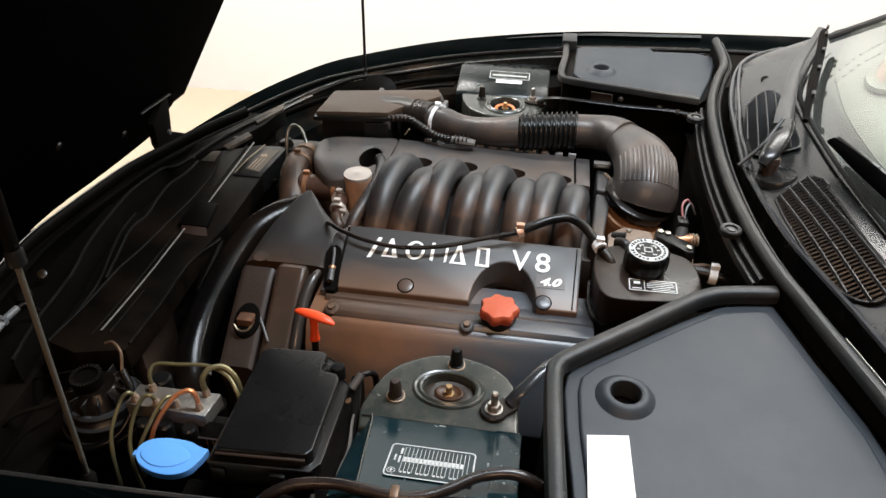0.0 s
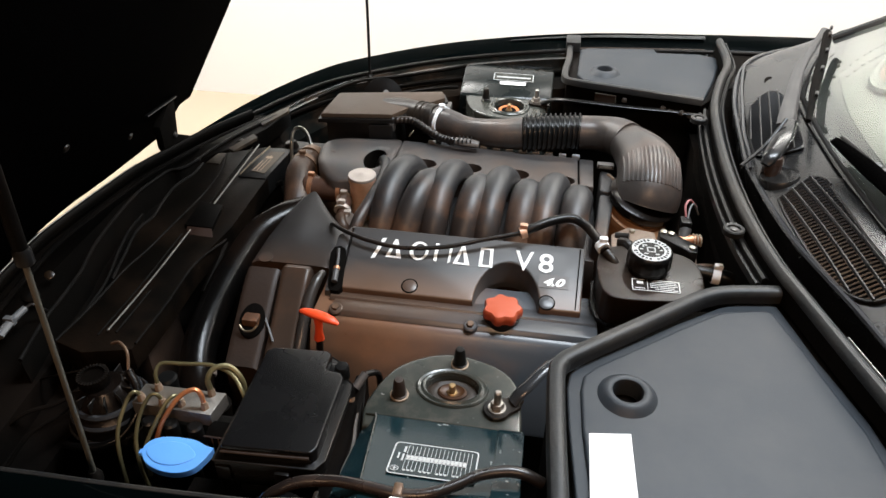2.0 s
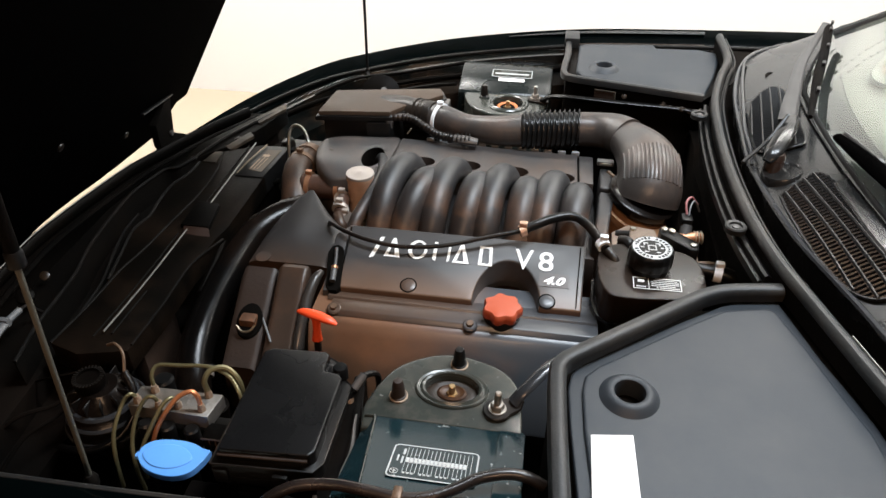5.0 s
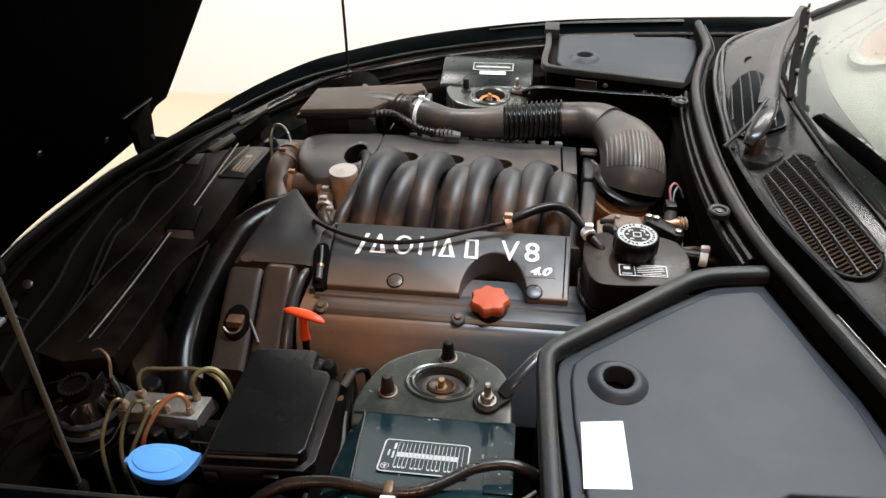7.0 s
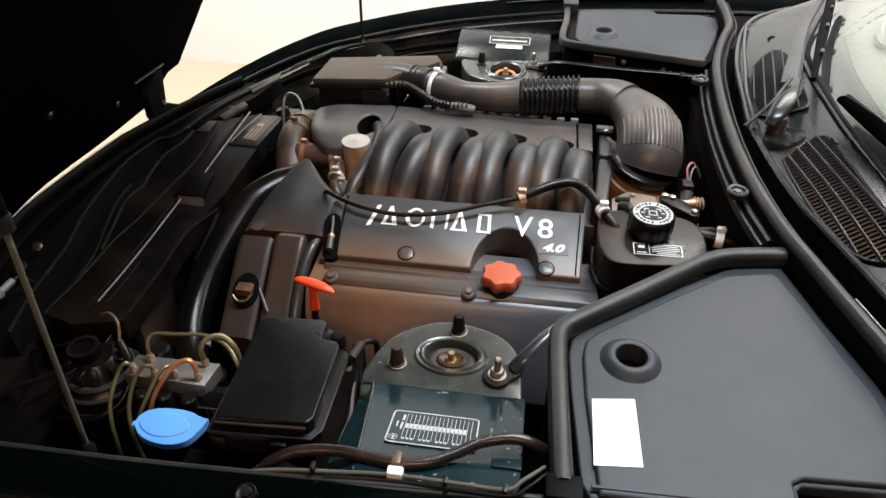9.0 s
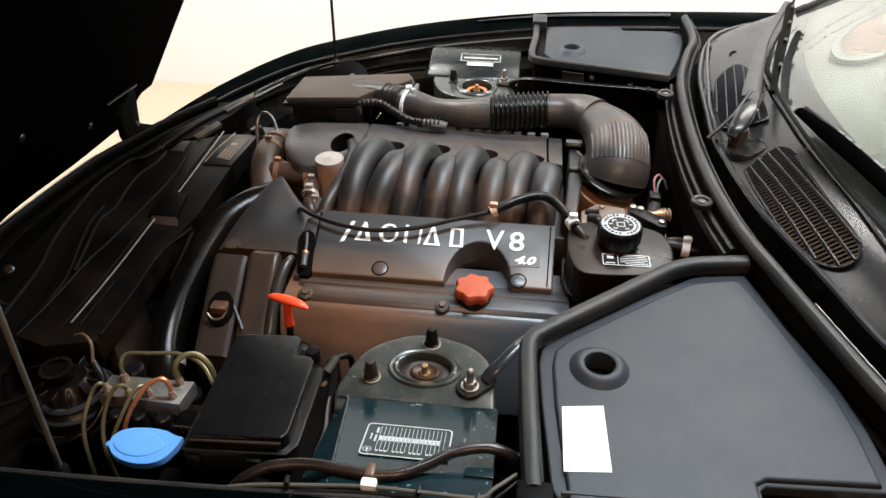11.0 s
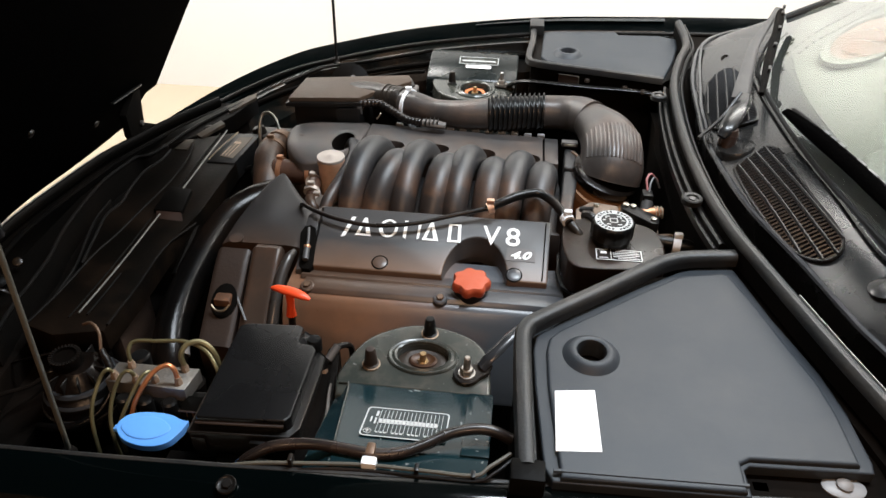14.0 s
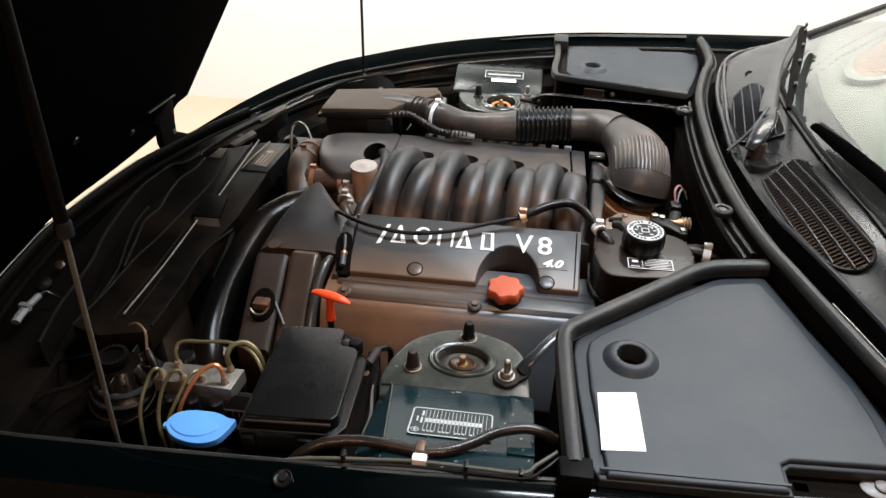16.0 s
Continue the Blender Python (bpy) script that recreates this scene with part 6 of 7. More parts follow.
BADGE = [("bar", flat_shape([(-0.2840, -0.006), (-0.2765, -0.004), (-0.2630, H), (-0.2700, H)], 0.0012)),
         ("triangle", wedge(-0.258, -0.228)),
         ("ring", flat_frame(ellipse(-0.198, H / 2, 0.0175, H / 2), ellipse(-0.197, H / 2, 0.0115, H / 2 - 0.0045))),
         ("bar", flat_shape([(-0.1690, 0.003), (-0.1630, 0.0), (-0.1630, H), (-0.1690, H)], 0.0012)),
         ("bar", flat_shape([(-0.1430, 0.0), (-0.1385, 0.003), (-0.1375, H), (-0.1420, H)], 0.0012)),
         ("triangle", wedge(-0.133, -0.102)),
         ("rectangle", flat_frame([(-0.086, 0), (-0.061, 0), (-0.063, H), (-0.086, H)], [(-0.080, 0.0045), (-0.067, 0.0045), (-0.0685, H - 0.004), (-0.080, H - 0.004)]))]
for shape, bm in BADGE:
    part("badge_" + shape, moved(bm, badge @ Matrix.Translation((0, -0.0065, 0))), M_WHITE, ec, "plain white badge shape")


def written(text, size, bold=0.0, shear=0.0):
    cu = bpy.data.curves.new("text", "FONT")
    cu.body, cu.size, cu.extrude, cu.offset, cu.shear = text, size, 0.0008, bold, shear
    ob = bpy.data.objects.new("text", cu)
    scene.collection.objects.link(ob)
    me = bpy.data.meshes.new_from_object(ob)
    bpy.data.objects.remove(ob)
    bm = bmesh.new()
    bm.from_mesh(me)
    bpy.data.meshes.remove(me)
    return bm


def fitted(bm, x0, x1, y0, y1):
    xs, ys_ = [v.co.x for v in bm.verts], [v.co.y for v in bm.verts]
    sx, sy = (x1 - x0) / (max(xs) - min(xs)), (y1 - y0) / (max(ys_) - min(ys_))
    return moved(bm, Matrix.Translation((x0, y0, 0)) @ Matrix.Diagonal((sx, sy, 1, 1)) @ Matrix.Translation((-min(xs), -min(ys_), 0)))


part("lettering", moved(fitted(written("V", 0.06, 0.0004), -0.022, 0.011, -0.0055, 0.0370), badge), M_WHITE, ec, "white letter V")
part("lettering", moved(fitted(written("8", 0.06, 0.0004), 0.021, 0.047, -0.0050, 0.0355), badge), M_WHITE, ec, "white figure 8")
small = frame_on((0, 0.972, cover_z(0.972) + 0.0003), (1, 0, 0), (0, 1, SL))
part("size_plate", moved(bm_poly([(0.024, -0.004), (0.076, -0.004), (0.076, 0.024), (0.024, 0.024)], 0, 0.0007, 0), small), M_COVER, ec)
part("lettering", moved(fitted(written("4.0", 0.02, 0.0008, 0.35), 0.032, 0.070, 0.000, 0.017), small @ Matrix.Translation((0, 0, 0.0008))), M_WHITE, ec, "white figures 4.0")

cc = thing("cam_cover", (-0.1, 0.87, 0.56), "dark grey cam cover with brown dust and painted lamp sheen", "cam cover")
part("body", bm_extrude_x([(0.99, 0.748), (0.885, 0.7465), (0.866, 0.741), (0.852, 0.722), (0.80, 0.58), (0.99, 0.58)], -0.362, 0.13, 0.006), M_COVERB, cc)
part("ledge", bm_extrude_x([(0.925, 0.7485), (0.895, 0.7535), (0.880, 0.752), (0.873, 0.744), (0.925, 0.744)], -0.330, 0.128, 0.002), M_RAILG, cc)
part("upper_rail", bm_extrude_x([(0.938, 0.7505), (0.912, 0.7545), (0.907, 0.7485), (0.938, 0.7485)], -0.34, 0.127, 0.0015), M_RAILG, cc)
for x, y in ((-0.321, 0.884), (-0.084, 0.879)):
    part("bolt_boss", bm_lathe([(0.0125, -0.01), (0.0125, 0.004), (0.010, 0.006)], (x, y, 0.748), (0, -0.25, 1), 20), M_RAILG, cc)
    part("bolt", hex_nut((x, y - 0.001, 0.7535), 0.0065, 0.005, (0, -0.25, 1)), M_BROWN, cc)

tc = thing("front_cover", (-0.43, 0.95, 0.56), "dark plastic cover over the engine front, dust and warm glow painted", "engine cover")


def sheet(x0f, x1f, ys_, zf, nx=5, drop=0.56):
    """A moulded top over a stretch of y, with skirts."""
    rows_ = []
    for y in ys_:
        xs = np.linspace(x0f(y), x1f(y), nx)
        rows_.append([(xs[0], y, drop)] + [(x, y, zf(x, y)) for x in xs] + [(xs[-1], y, drop)])
    first, last = rows_[0], rows_[-1]
    rows_ = [[(x, y, drop) for x, y, z in first]] + rows_ + [[(x, y, drop) for x, y, z in last]]
    return bm_grid(rows_)


def dome_lo(y):
    return float(np.interp(y, (0.965, 1.03, 1.096, 1.138, 1.156), (-0.505, -0.498, -0.484, -0.464, -0.446)))


def dome_hi(y):
    return float(np.interp(y, (0.965, 1.06, 1.085, 1.11, 1.145, 1.156), (-0.347, -0.350, -0.366, -0.392, -0.422, -0.434)))


def dome_z(x, y):
    u = abs(2 * (x - dome_lo(y)) / (dome_hi(y) - dome_lo(y)) - 1)
    return 0.775 + 0.15 * (y - 0.965) + 0.010 * math.exp(-((x + 0.44) / 0.035) ** 2) * min(1.0, max(0.0, (y - 1.0) / 0.06)) - 0.009 * u ** 8


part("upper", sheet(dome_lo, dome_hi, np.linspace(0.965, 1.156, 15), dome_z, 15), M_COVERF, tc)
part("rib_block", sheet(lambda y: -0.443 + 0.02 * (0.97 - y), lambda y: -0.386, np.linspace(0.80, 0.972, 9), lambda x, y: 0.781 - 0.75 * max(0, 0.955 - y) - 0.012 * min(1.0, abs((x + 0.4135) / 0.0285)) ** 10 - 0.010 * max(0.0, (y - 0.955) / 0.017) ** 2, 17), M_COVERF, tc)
part("side_block", sheet(lambda y: -0.510 + 0.03 * (0.97 - y), lambda y: -0.447, np.linspace(0.80, 0.958, 8), lambda x, y: 0.765 - 0.66 * max(0, 0.95 - y) - 0.008 * min(1.0, abs((x + 0.478) / 0.032)) ** 12, 15), M_BOARD, tc)
part("chain_edge", bm_tube([(-0.364, 0.958, 0.768), (-0.370, 0.94, 0.765), (-0.377, 0.905, 0.745), (-0.378, 0.86, 0.712), (-0.379, 0.81, 0.66)], [0.006, 0.009, 0.0105, 0.0105, 0.010], 12), M_SATIN, tc, "rounded edge of the chain cover")
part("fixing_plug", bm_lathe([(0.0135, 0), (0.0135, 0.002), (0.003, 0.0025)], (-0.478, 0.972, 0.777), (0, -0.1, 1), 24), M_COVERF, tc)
SLOT = [(-0.347, 0.925), (-0.340, 0.918), (-0.326, 0.918), (-0.321, 0.928), (-0.329, 0.990), (-0.334, 1.004), (-0.344, 1.010), (-0.355, 1.006), (-0.360, 0.992)]
# Plate slightly proud of the cover, black to paint the slot's shade.
part("slot_shade", bm_poly(SLOT, 0.74, lambda x, y: cover_z(y) + 0.0016, 0.0), M_DARK, tc, "raised black plate painting the slot's shade")
part("spark_lead", bm_tube([(-0.344, 0.995, 0.797), (-0.340, 0.975, 0.790), (-0.338, 0.958, 0.784)], 0.0030, 10), M_GREYD, tc)
part("lead_ring", bm_tube([(-0.3380, 0.957, 0.784), (-0.3375, 0.952, 0.782)], 0.0065, 12), M_COPPERD, tc)
part("lead_boot", bm_tube([(-0.3375, 0.951, 0.782), (-0.335, 0.928, 0.774)], 0.0058, 12), M_GREYD, tc, "brown stained lead end")
coil = thing("cam_sensor", (-0.465, 0.87, 0.60), "brown stained sensor with a wire clip", "sensor")
part("body", bm_box(-0.490, -0.460, 0.858, 0.885, 0.66, 0.722, 0.004), M_RUST, coil)
# Not hollow: a proud black plate paints the recess's shade.
part("recess", bm_poly([(-0.474 + 0.0235 * math.cos(k * math.tau / 20), 0.868 + 0.027 * math.sin(k * math.tau / 20)) for k in range(20)], 0.66, lambda x, y: 0.769 - 0.66 * (0.95 - y), 0.002), M_DARK, coil, "black plate painting the recess round the sensor")
part("clip", bm_tube([(-0.491, 0.851, 0.716), (-0.480, 0.844, 0.710), (-0.466, 0.845, 0.711), (-0.458, 0.853, 0.718)], 0.0020, 6), M_ROD, coil)
part("pin", bm_tube([(-0.455, 0.880, 0.716), (-0.440, 0.858, 0.708), (-0.425, 0.835, 0.70)], 0.0022, 8), M_GREYC, coil)

fc = thing("far_engine_cover", (-0.15, 1.36, 0.64), "dark grey plastic engine cover beyond the manifold", "engine cover", "engine covers")


def fz(x, y):
    return 0.803 - 0.05 * (y - 1.36)


def tilted(bm):
    for v in bm.verts:
        if v.co.z > 0.78:
            v.co.z += fz(v.co.x, v.co.y) - 0.803
    return bm


part("panel", tilted(bm_plate([(-0.3135, 1.262), (0.088, 1.262), (0.088, 1.417), (-0.20, 1.432), (-0.3135, 1.436)], [(-0.244, 1.325, 0.026, 0.85), (-0.144, 1.322, 0.026, 0.85), (-0.041, 1.312, 0.026, 0.85), (0.058, 1.302, 0.024, 0.85)], 0.70, 0.803, 0.0035, 3)), M_COVER, fc)


def front_shell():
    """The rounded front end of the cover, with an oval opening right through it."""
    rim = [tuple(q) for q in smooth_path([(-0.3165, 1.262), (-0.3165, 1.34), (-0.3165, 1.436), (-0.36, 1.437), (-0.402, 1.434), (-0.478, 1.426), (-0.499, 1.404), (-0.492, 1.345), (-0.470, 1.285), (-0.430, 1.245), (-0.38, 1.252), (-0.34, 1.256), (-0.3165, 1.262)], 5)][:-1]
    cx, cy, rx, ry = -0.358, 1.334, 0.0235, 0.047
    fall = [0.0, 0.06, 0.3, 0.6, 0.85, 0.96, 1.0]
    bm = bmesh.new()
    loops = []
    angles = [math.atan2((y - cy) / ry, (x - cx) / rx) for x, y in rim]

    def zf(x, y, edge):
        return fz(x, y) - 3.2 * max(0.0, 1.318 - y) ** 2 - 1.6 * max(0.0, -0.425 - x) ** 2 - 0.006 * edge
    for f in fall:
        loops.append([bm.verts.new((cx + rx * math.cos(a) * (1 - f) + (x - cx) * f, cy + ry * math.sin(a) * (1 - f) + (y - cy) * f, 0)) for a, (x, y) in zip(angles, rim)])
        for v in loops[-1]:
            v.co.z = zf(v.co.x, v.co.y, {1.0: 1.0, 0.96: 0.25, 0.0: 0.35}.get(f, 0.0))
    loops.append([bm.verts.new((x, y, 0.66)) for x, y in rim])
    n = len(rim)
    for p, q in zip(loops, loops[1:]):
        for i in range(n):
            bm.faces.new((p[i], p[(i + 1) % n], q[(i + 1) % n], q[i]))
    bmesh.ops.recalc_face_normals(bm, faces=bm.faces)
    return bm


part("front_section", front_shell(), M_COVER, fc, "rounded front end with an oval opening", 60)
# Wall and floor are blackened so the shade is in their colour.
part("opening_wall_shade", bm_grid([[(-0.358 + r * math.cos(k * math.tau / 36), 1.334 + 2 * r * math.sin(k * math.tau / 36), z + (fz(0, 1.334 + 2 * r * math.sin(k * math.tau / 36)) - 0.803)) for k in range(37)] for r, z in ((0.0241, 0.7995), (0.0245, 0.69))]), M_DARK, fc, "oval opening's wall, blackened as its shade")
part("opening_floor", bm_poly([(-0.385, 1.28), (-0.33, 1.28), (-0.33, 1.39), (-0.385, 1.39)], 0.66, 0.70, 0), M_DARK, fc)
part("end_strip", bm_poly([(0.0915, 1.29), (0.120, 1.285), (0.122, 1.415), (0.0915, 1.4165)], 0.70, lambda x, y: fz(x, y) - 0.001, 0.003), M_COVER, fc)
# Row of grey boxes painting the white glints along the far edge.
for i in range(12):
    x = -0.255 + i * 0.030
    part("edge_glint", bm_box(x, x + 0.017, 1.432 - (x + 0.255) * 0.036, 1.440 - (x + 0.255) * 0.036, 0.792, 0.8045, 0.0015, 1), M_GREY, fc)

strip = thing("cable_duct", (0.14, 1.2, 0.66), "dark grey plastic cable duct behind the manifold", "cable duct")
part("lower", bm_poly([(0.116, 1.093), (0.141, 1.086), (0.160, 1.245), (0.131, 1.25)], 0.66, 0.812, 0.007, 3), M_RUNNER, strip)
part("upper", bm_poly([(0.131, 1.258), (0.161, 1.255), (0.160, 1.335), (0.134, 1.345)], 0.66, 0.815, 0.007, 3), M_RUNNER, strip)
part("bracket", bm_box(0.126, 0.160, 1.335, 1.350, 0.822, 0.832, 0.001), M_GREYD, strip)
part("bracket_slot", bm_box(0.130, 0.156, 1.3335, 1.3352, 0.8245, 0.8295, 0.0005, 1), M_STEEL, strip)
part("brown_link", bm_tube([(0.150, 1.325, 0.815), (0.165, 1.30, 0.812), (0.17, 1.27, 0.80)], 0.004, 8), M_BROWN, strip)

oil = thing("oil_filler_cap", (-0.033, 0.907, 0.745), "faded red lobed oil filler cap", "cap")
part("cap", bm_lathe([(0.0300, 0.012), (0.0318, 0.015), (0.0318, 0.027), (0.029, 0.0310), (0.020, 0.0322), (0.004, 0.0325)], (-0.033, 0.904, 0.749), sides=70, lobes=7, depth=0.085), M_RED, oil)
part("skirt", bm_lathe([(0.0295, -0.008), (0.0310, 0.013)], (-0.033, 0.905, 0.750), sides=36), M_BLACK, oil)
dip = thing("dipstick", (-0.33, 0.80, 0.60), "bright orange-red dipstick with a T handle", "dipstick")
part("handle", bm_tube([(-0.357, 0.816, 0.798), (-0.345, 0.812, 0.801), (-0.322, 0.806, 0.801), (-0.300, 0.800, 0.799), (-0.288, 0.797, 0.795)], [0.004, 0.0075, 0.0095, 0.0075, 0.003], 14, flat=0.7), M_HANDLE, dip)
part("stem", bm_tube([(-0.324, 0.806, 0.800), (-0.324, 0.802, 0.775), (-0.324, 0.799, 0.756)], [0.008, 0.0065, 0.009], 14), M_HANDLE, dip)
part("tube", bm_tube([(-0.324, 0.799, 0.756), (-0.325, 0.795, 0.70), (-0.33, 0.79, 0.60)], 0.006, 10), M_BLACK, dip)

# ---- small vacuum hose across the cover ----
vh = thing("vacuum_hose", (-0.1, 1.02, 0.80), "thin black breather hose lying across the engine cover", "hose")
part("thin_hose", bm_tube([(-0.385, 1.085, 0.785), (-0.372, 1.06, 0.805), (-0.338, 1.030, 0.812), (-0.290, 1.012, 0.810), (-0.225, 1.003, 0.808), (-0.148, 1.012, 0.813), (-0.080, 1.034, 0.822), (-0.015, 1.052, 0.832)], 0.0042, 10), M_HOSE, vh)
part("thick_hose", bm_tube([(-0.018, 1.050, 0.832), (0.010, 1.062, 0.842), (0.040, 1.078, 0.848), (0.074, 1.088, 0.850), (0.100, 1.072, 0.846), (0.120, 1.040, 0.840), (0.133, 1.015, 0.836)], 0.0085, 12), M_HOSE, vh)
clamp((-0.012, 1.052, 0.833), (1, 0.35, 0.25), 0.0095, vh, 0.012, M_CLAMPW)
clamp((0.128, 1.024, 0.838), (0.4, -0.9, -0.1), 0.0105, vh, 0.014, M_WHITEM)

# ---- coolant reservoir ----
res = thing("coolant_reservoir", (0.21, 0.95, 0.62), "black plastic coolant reservoir with a screw cap", "reservoir")
TANK = [(0.128, 0.925), (0.120, 0.96), (0.122, 1.012), (0.142, 1.036), (0.20, 1.045), (0.268, 1.030), (0.292, 1.0), (0.294, 0.945), (0.280, 0.922), (0.20, 0.910), (0.145, 0.910)]


def tank_z(x, y):
    return 0.824 + 0.10 * (y - 0.95)


part("tank", bm_poly([tuple(p) for p in smooth_path(TANK + TANK[:1], 3)[:-1]], 0.70, tank_z, 0.016, 5), M_TANK, res)
part("seam_flange", bm_poly([(x + (x - 0.205) * 0.06, y + (y - 0.95) * 0.10) for x, y in TANK], 0.758, 0.764, 0.0015), M_LID, res)
part("lower_tank", bm_poly([(x + (x - 0.205) * 0.02, y + (y - 0.95) * 0.04) for x, y in TANK], 0.66, 0.758, 0.004), M_JET, res)
part("filler_neck", bm_lathe([(0.034, -0.02), (0.034, 0.008)], (0.204, 0.990, 0.832), sides=32), M_JET, res)
rc = (0.204, 0.990, 0.838)
cap_ = part("cap", bm_lathe([(0.0345, -0.004), (0.0368, 0.001), (0.0368, 0.021), (0.0355, 0.025), (0.0335, 0.027), (0.004, 0.027)], rc, sides=64, lobes=16, depth=0.02), M_BLACK, res, "black screw cap with pale print")
part("print_ring", bm_lathe([(0.0215, 0.0270), (0.0320, 0.0270), (0.0320, 0.0274), (0.0215, 0.0274), (0.0215, 0.0270)], rc, sides=48, caps=False), M_SILVER, cap_, "pale printed ring")
bm = bmesh.new()
for k in range(26):
    if k % 7 != 6:
        q = k * math.tau / 26
        bmesh.ops.create_cube(bm, size=1, matrix=Matrix.Translation((rc[0], rc[1], rc[2] + 0.0276)) @ Matrix.Rotation(q, 4, "Z") @ Matrix.LocRotScale((0.0270, 0, 0), None, (0.0036 + 0.0012 * (k % 3), 0.0040, 0.0004)))
part("ring_print", bm, M_JET, cap_, "dark printed bars")
glyphs = [(-0.014, -0.006, 0.011, 0.0135), (-0.014, -0.0115, 0.006, 0.0135), (0.006, 0.014, 0.011, 0.0135), (0.0115, 0.014, 0.006, 0.0135), (-0.019, -0.0135, -0.001, 0.0015), (0.0135, 0.019, -0.001, 0.0015),
          (-0.007, 0.007, 0.005, 0.007), (-0.007, 0.007, -0.007, -0.005), (-0.007, -0.005, -0.007, 0.007), (0.005, 0.007, -0.007, 0.007), (-0.013, -0.006, -0.0135, -0.011), (0.006, 0.013, -0.0135, -0.011)]
part("print", moved(bars(glyphs), Matrix.Translation((rc[0], rc[1], rc[2] + 0.0272))), M_SILVER, cap_, "pale printed bars")
SHRINK = Matrix.Diagonal((0.97, 0.78, 1, 1))
lb = frame_on((0.215, 0.945, tank_z(0.215, 0.945) + 0.0006), (1, 0.02, 0), (0, 1, 0.10))
lab = part("label", moved(bm_poly([(-0.040, -0.017), (0.040, -0.017), (0.040, 0.017), (-0.040, 0.017)], 0, 0.0004), lb @ SHRINK), M_BLACK, res, "black warning label with white print")
part("print", moved(bars([(-0.040, 0.040, 0.0155, 0.017), (-0.040, 0.040, -0.017, -0.0155), (-0.040, -0.0385, -0.017, 0.017), (0.0385, 0.040, -0.017, 0.017), (-0.0145, -0.0135, -0.015, 0.015), (-0.032, -0.021, 0.003, 0.011), (-0.035, -0.019, -0.011, -0.009),
    (-0.006, 0.034, 0.0105, 0.0118), (-0.010, 0.036, 0.0050, 0.0063), (-0.010, 0.036, -0.0005, 0.0008), (-0.010, 0.030, -0.0060, -0.0047), (-0.002, 0.036, -0.0115, -0.0102)]), lb @ SHRINK @ Matrix.Translation((0, 0, 0.0005))), M_WHITE, lab, "white printed bars")
part("outlet", bm_tube([(0.262, 1.018, 0.815), (0.290, 1.010, 0.816), (0.318, 1.004, 0.816)], 0.0115, 14), M_BLACK, res)
part("outlet_hose", bm_tube([(0.312, 1.005, 0.816), (0.335, 1.000, 0.815), (0.352, 0.998, 0.81)], 0.0135, 14), M_HOSE, res)
clamp((0.322, 1.003, 0.816), (1, -0.2, 0), 0.0142, res, 0.013, M_WHITEM, "clip")
part("inlet", bm_tube([(0.134, 1.014, 0.836), (0.148, 1.000, 0.826), (0.16, 0.99, 0.81)], 0.0085, 12), M_BLACK, res)
part("side_nipple", bm_tube([(0.160, 1.055, 0.83), (0.172, 1.045, 0.835), (0.182, 1.03, 0.825)], 0.009, 12), M_BLACK, res)

# ---- throttle body behind the reservoir ----
tbx = thing("throttle_unit", (0.23, 1.14, 0.68), "oil-stained alloy throttle body with a plastic control unit", "throttle body")
part("casting", bm_poly([(0.155, 1.09), (0.16, 1.16), (0.20, 1.20), (0.28, 1.20), (0.30, 1.12), (0.25, 1.075)], 0.68, 0.772, 0.008), M_CAST, tbx, "orange-brown stained casting")
part("throttle_neck", bm_lathe([(0.060, -0.11), (0.061, -0.060), (0.066, -0.056), (0.066, -0.044), (0.062, -0.041), (0.062, -0.030)], (0.221, 1.238, 0.820), (0.30, -0.12, 1), 32), M_CAST, tbx, "orange-brown stained round neck")
part("cover_plate", bm_poly([(0.150, 1.075), (0.152, 1.13), (0.185, 1.160), (0.235, 1.15), (0.24, 1.080), (0.20, 1.06)], 0.765, 0.797, 0.005), M_OILY, tbx, "oil-stained alloy plate")
for x, y in ((0.165, 1.088), (0.200, 1.075), (0.192, 1.142)):
    part("plate_bolt", hex_nut((x, y, 0.797), 0.0055, 0.005), M_STEEL, tbx)
part("stub", bm_tube([(0.160, 1.125, 0.795), (0.185, 1.12, 0.80)], 0.008, 12), M_BLACK, tbx)
part("stub_tip", bm_tube([(0.162, 1.065, 0.80), (0.175, 1.070, 0.805)], 0.007, 12), M_CREAM, tbx)
part("control_unit", bm_poly([(0.236, 1.128), (0.250, 1.136), (0.304, 1.090), (0.300, 1.066), (0.286, 1.066), (0.238, 1.108)], 0.785, 0.816, 0.004), M_BLACK, tbx, "black plastic control unit")
part("unit_edge", bm_poly([(0.233, 1.130), (0.250, 1.140), (0.308, 1.091), (0.303, 1.061), (0.284, 1.061), (0.234, 1.107)], 0.776, 0.7845, 0.002), M_OILY, tbx)
for x, y in ((0.245, 1.122), (0.258, 1.118), (0.292, 1.078)):
    part("screw", bm_lathe([(0.006, 0), (0.006, 0.004), (0.003, 0.005)], (x, y, 0.816), sides=12), M_STEEL, tbx)
part("sensor", bm_lathe([(0.010, -0.02), (0.011, 0.01), (0.008, 0.014), (0.008, 0.022)], (0.296, 1.128, 0.80), (0.9, 0.1, 0.1), 14), M_COPPERD, tbx, "copper brown sensor")
for k in range(3):
    part("sensor_ring", bm_lathe([(0.0115, 0), (0.013, 0.001), (0.0115, 0.002)], (0.302 + 0.006 * k, 1.129, 0.801), (0.9, 0.1, 0.1), 14), M_CREAM, tbx)
part("cable", bm_tube([(0.265, 1.05, 0.80), (0.29, 1.045, 0.80), (0.32, 1.05, 0.80), (0.345, 1.055, 0.79)], 0.005, 8), M_BROWN, tbx)
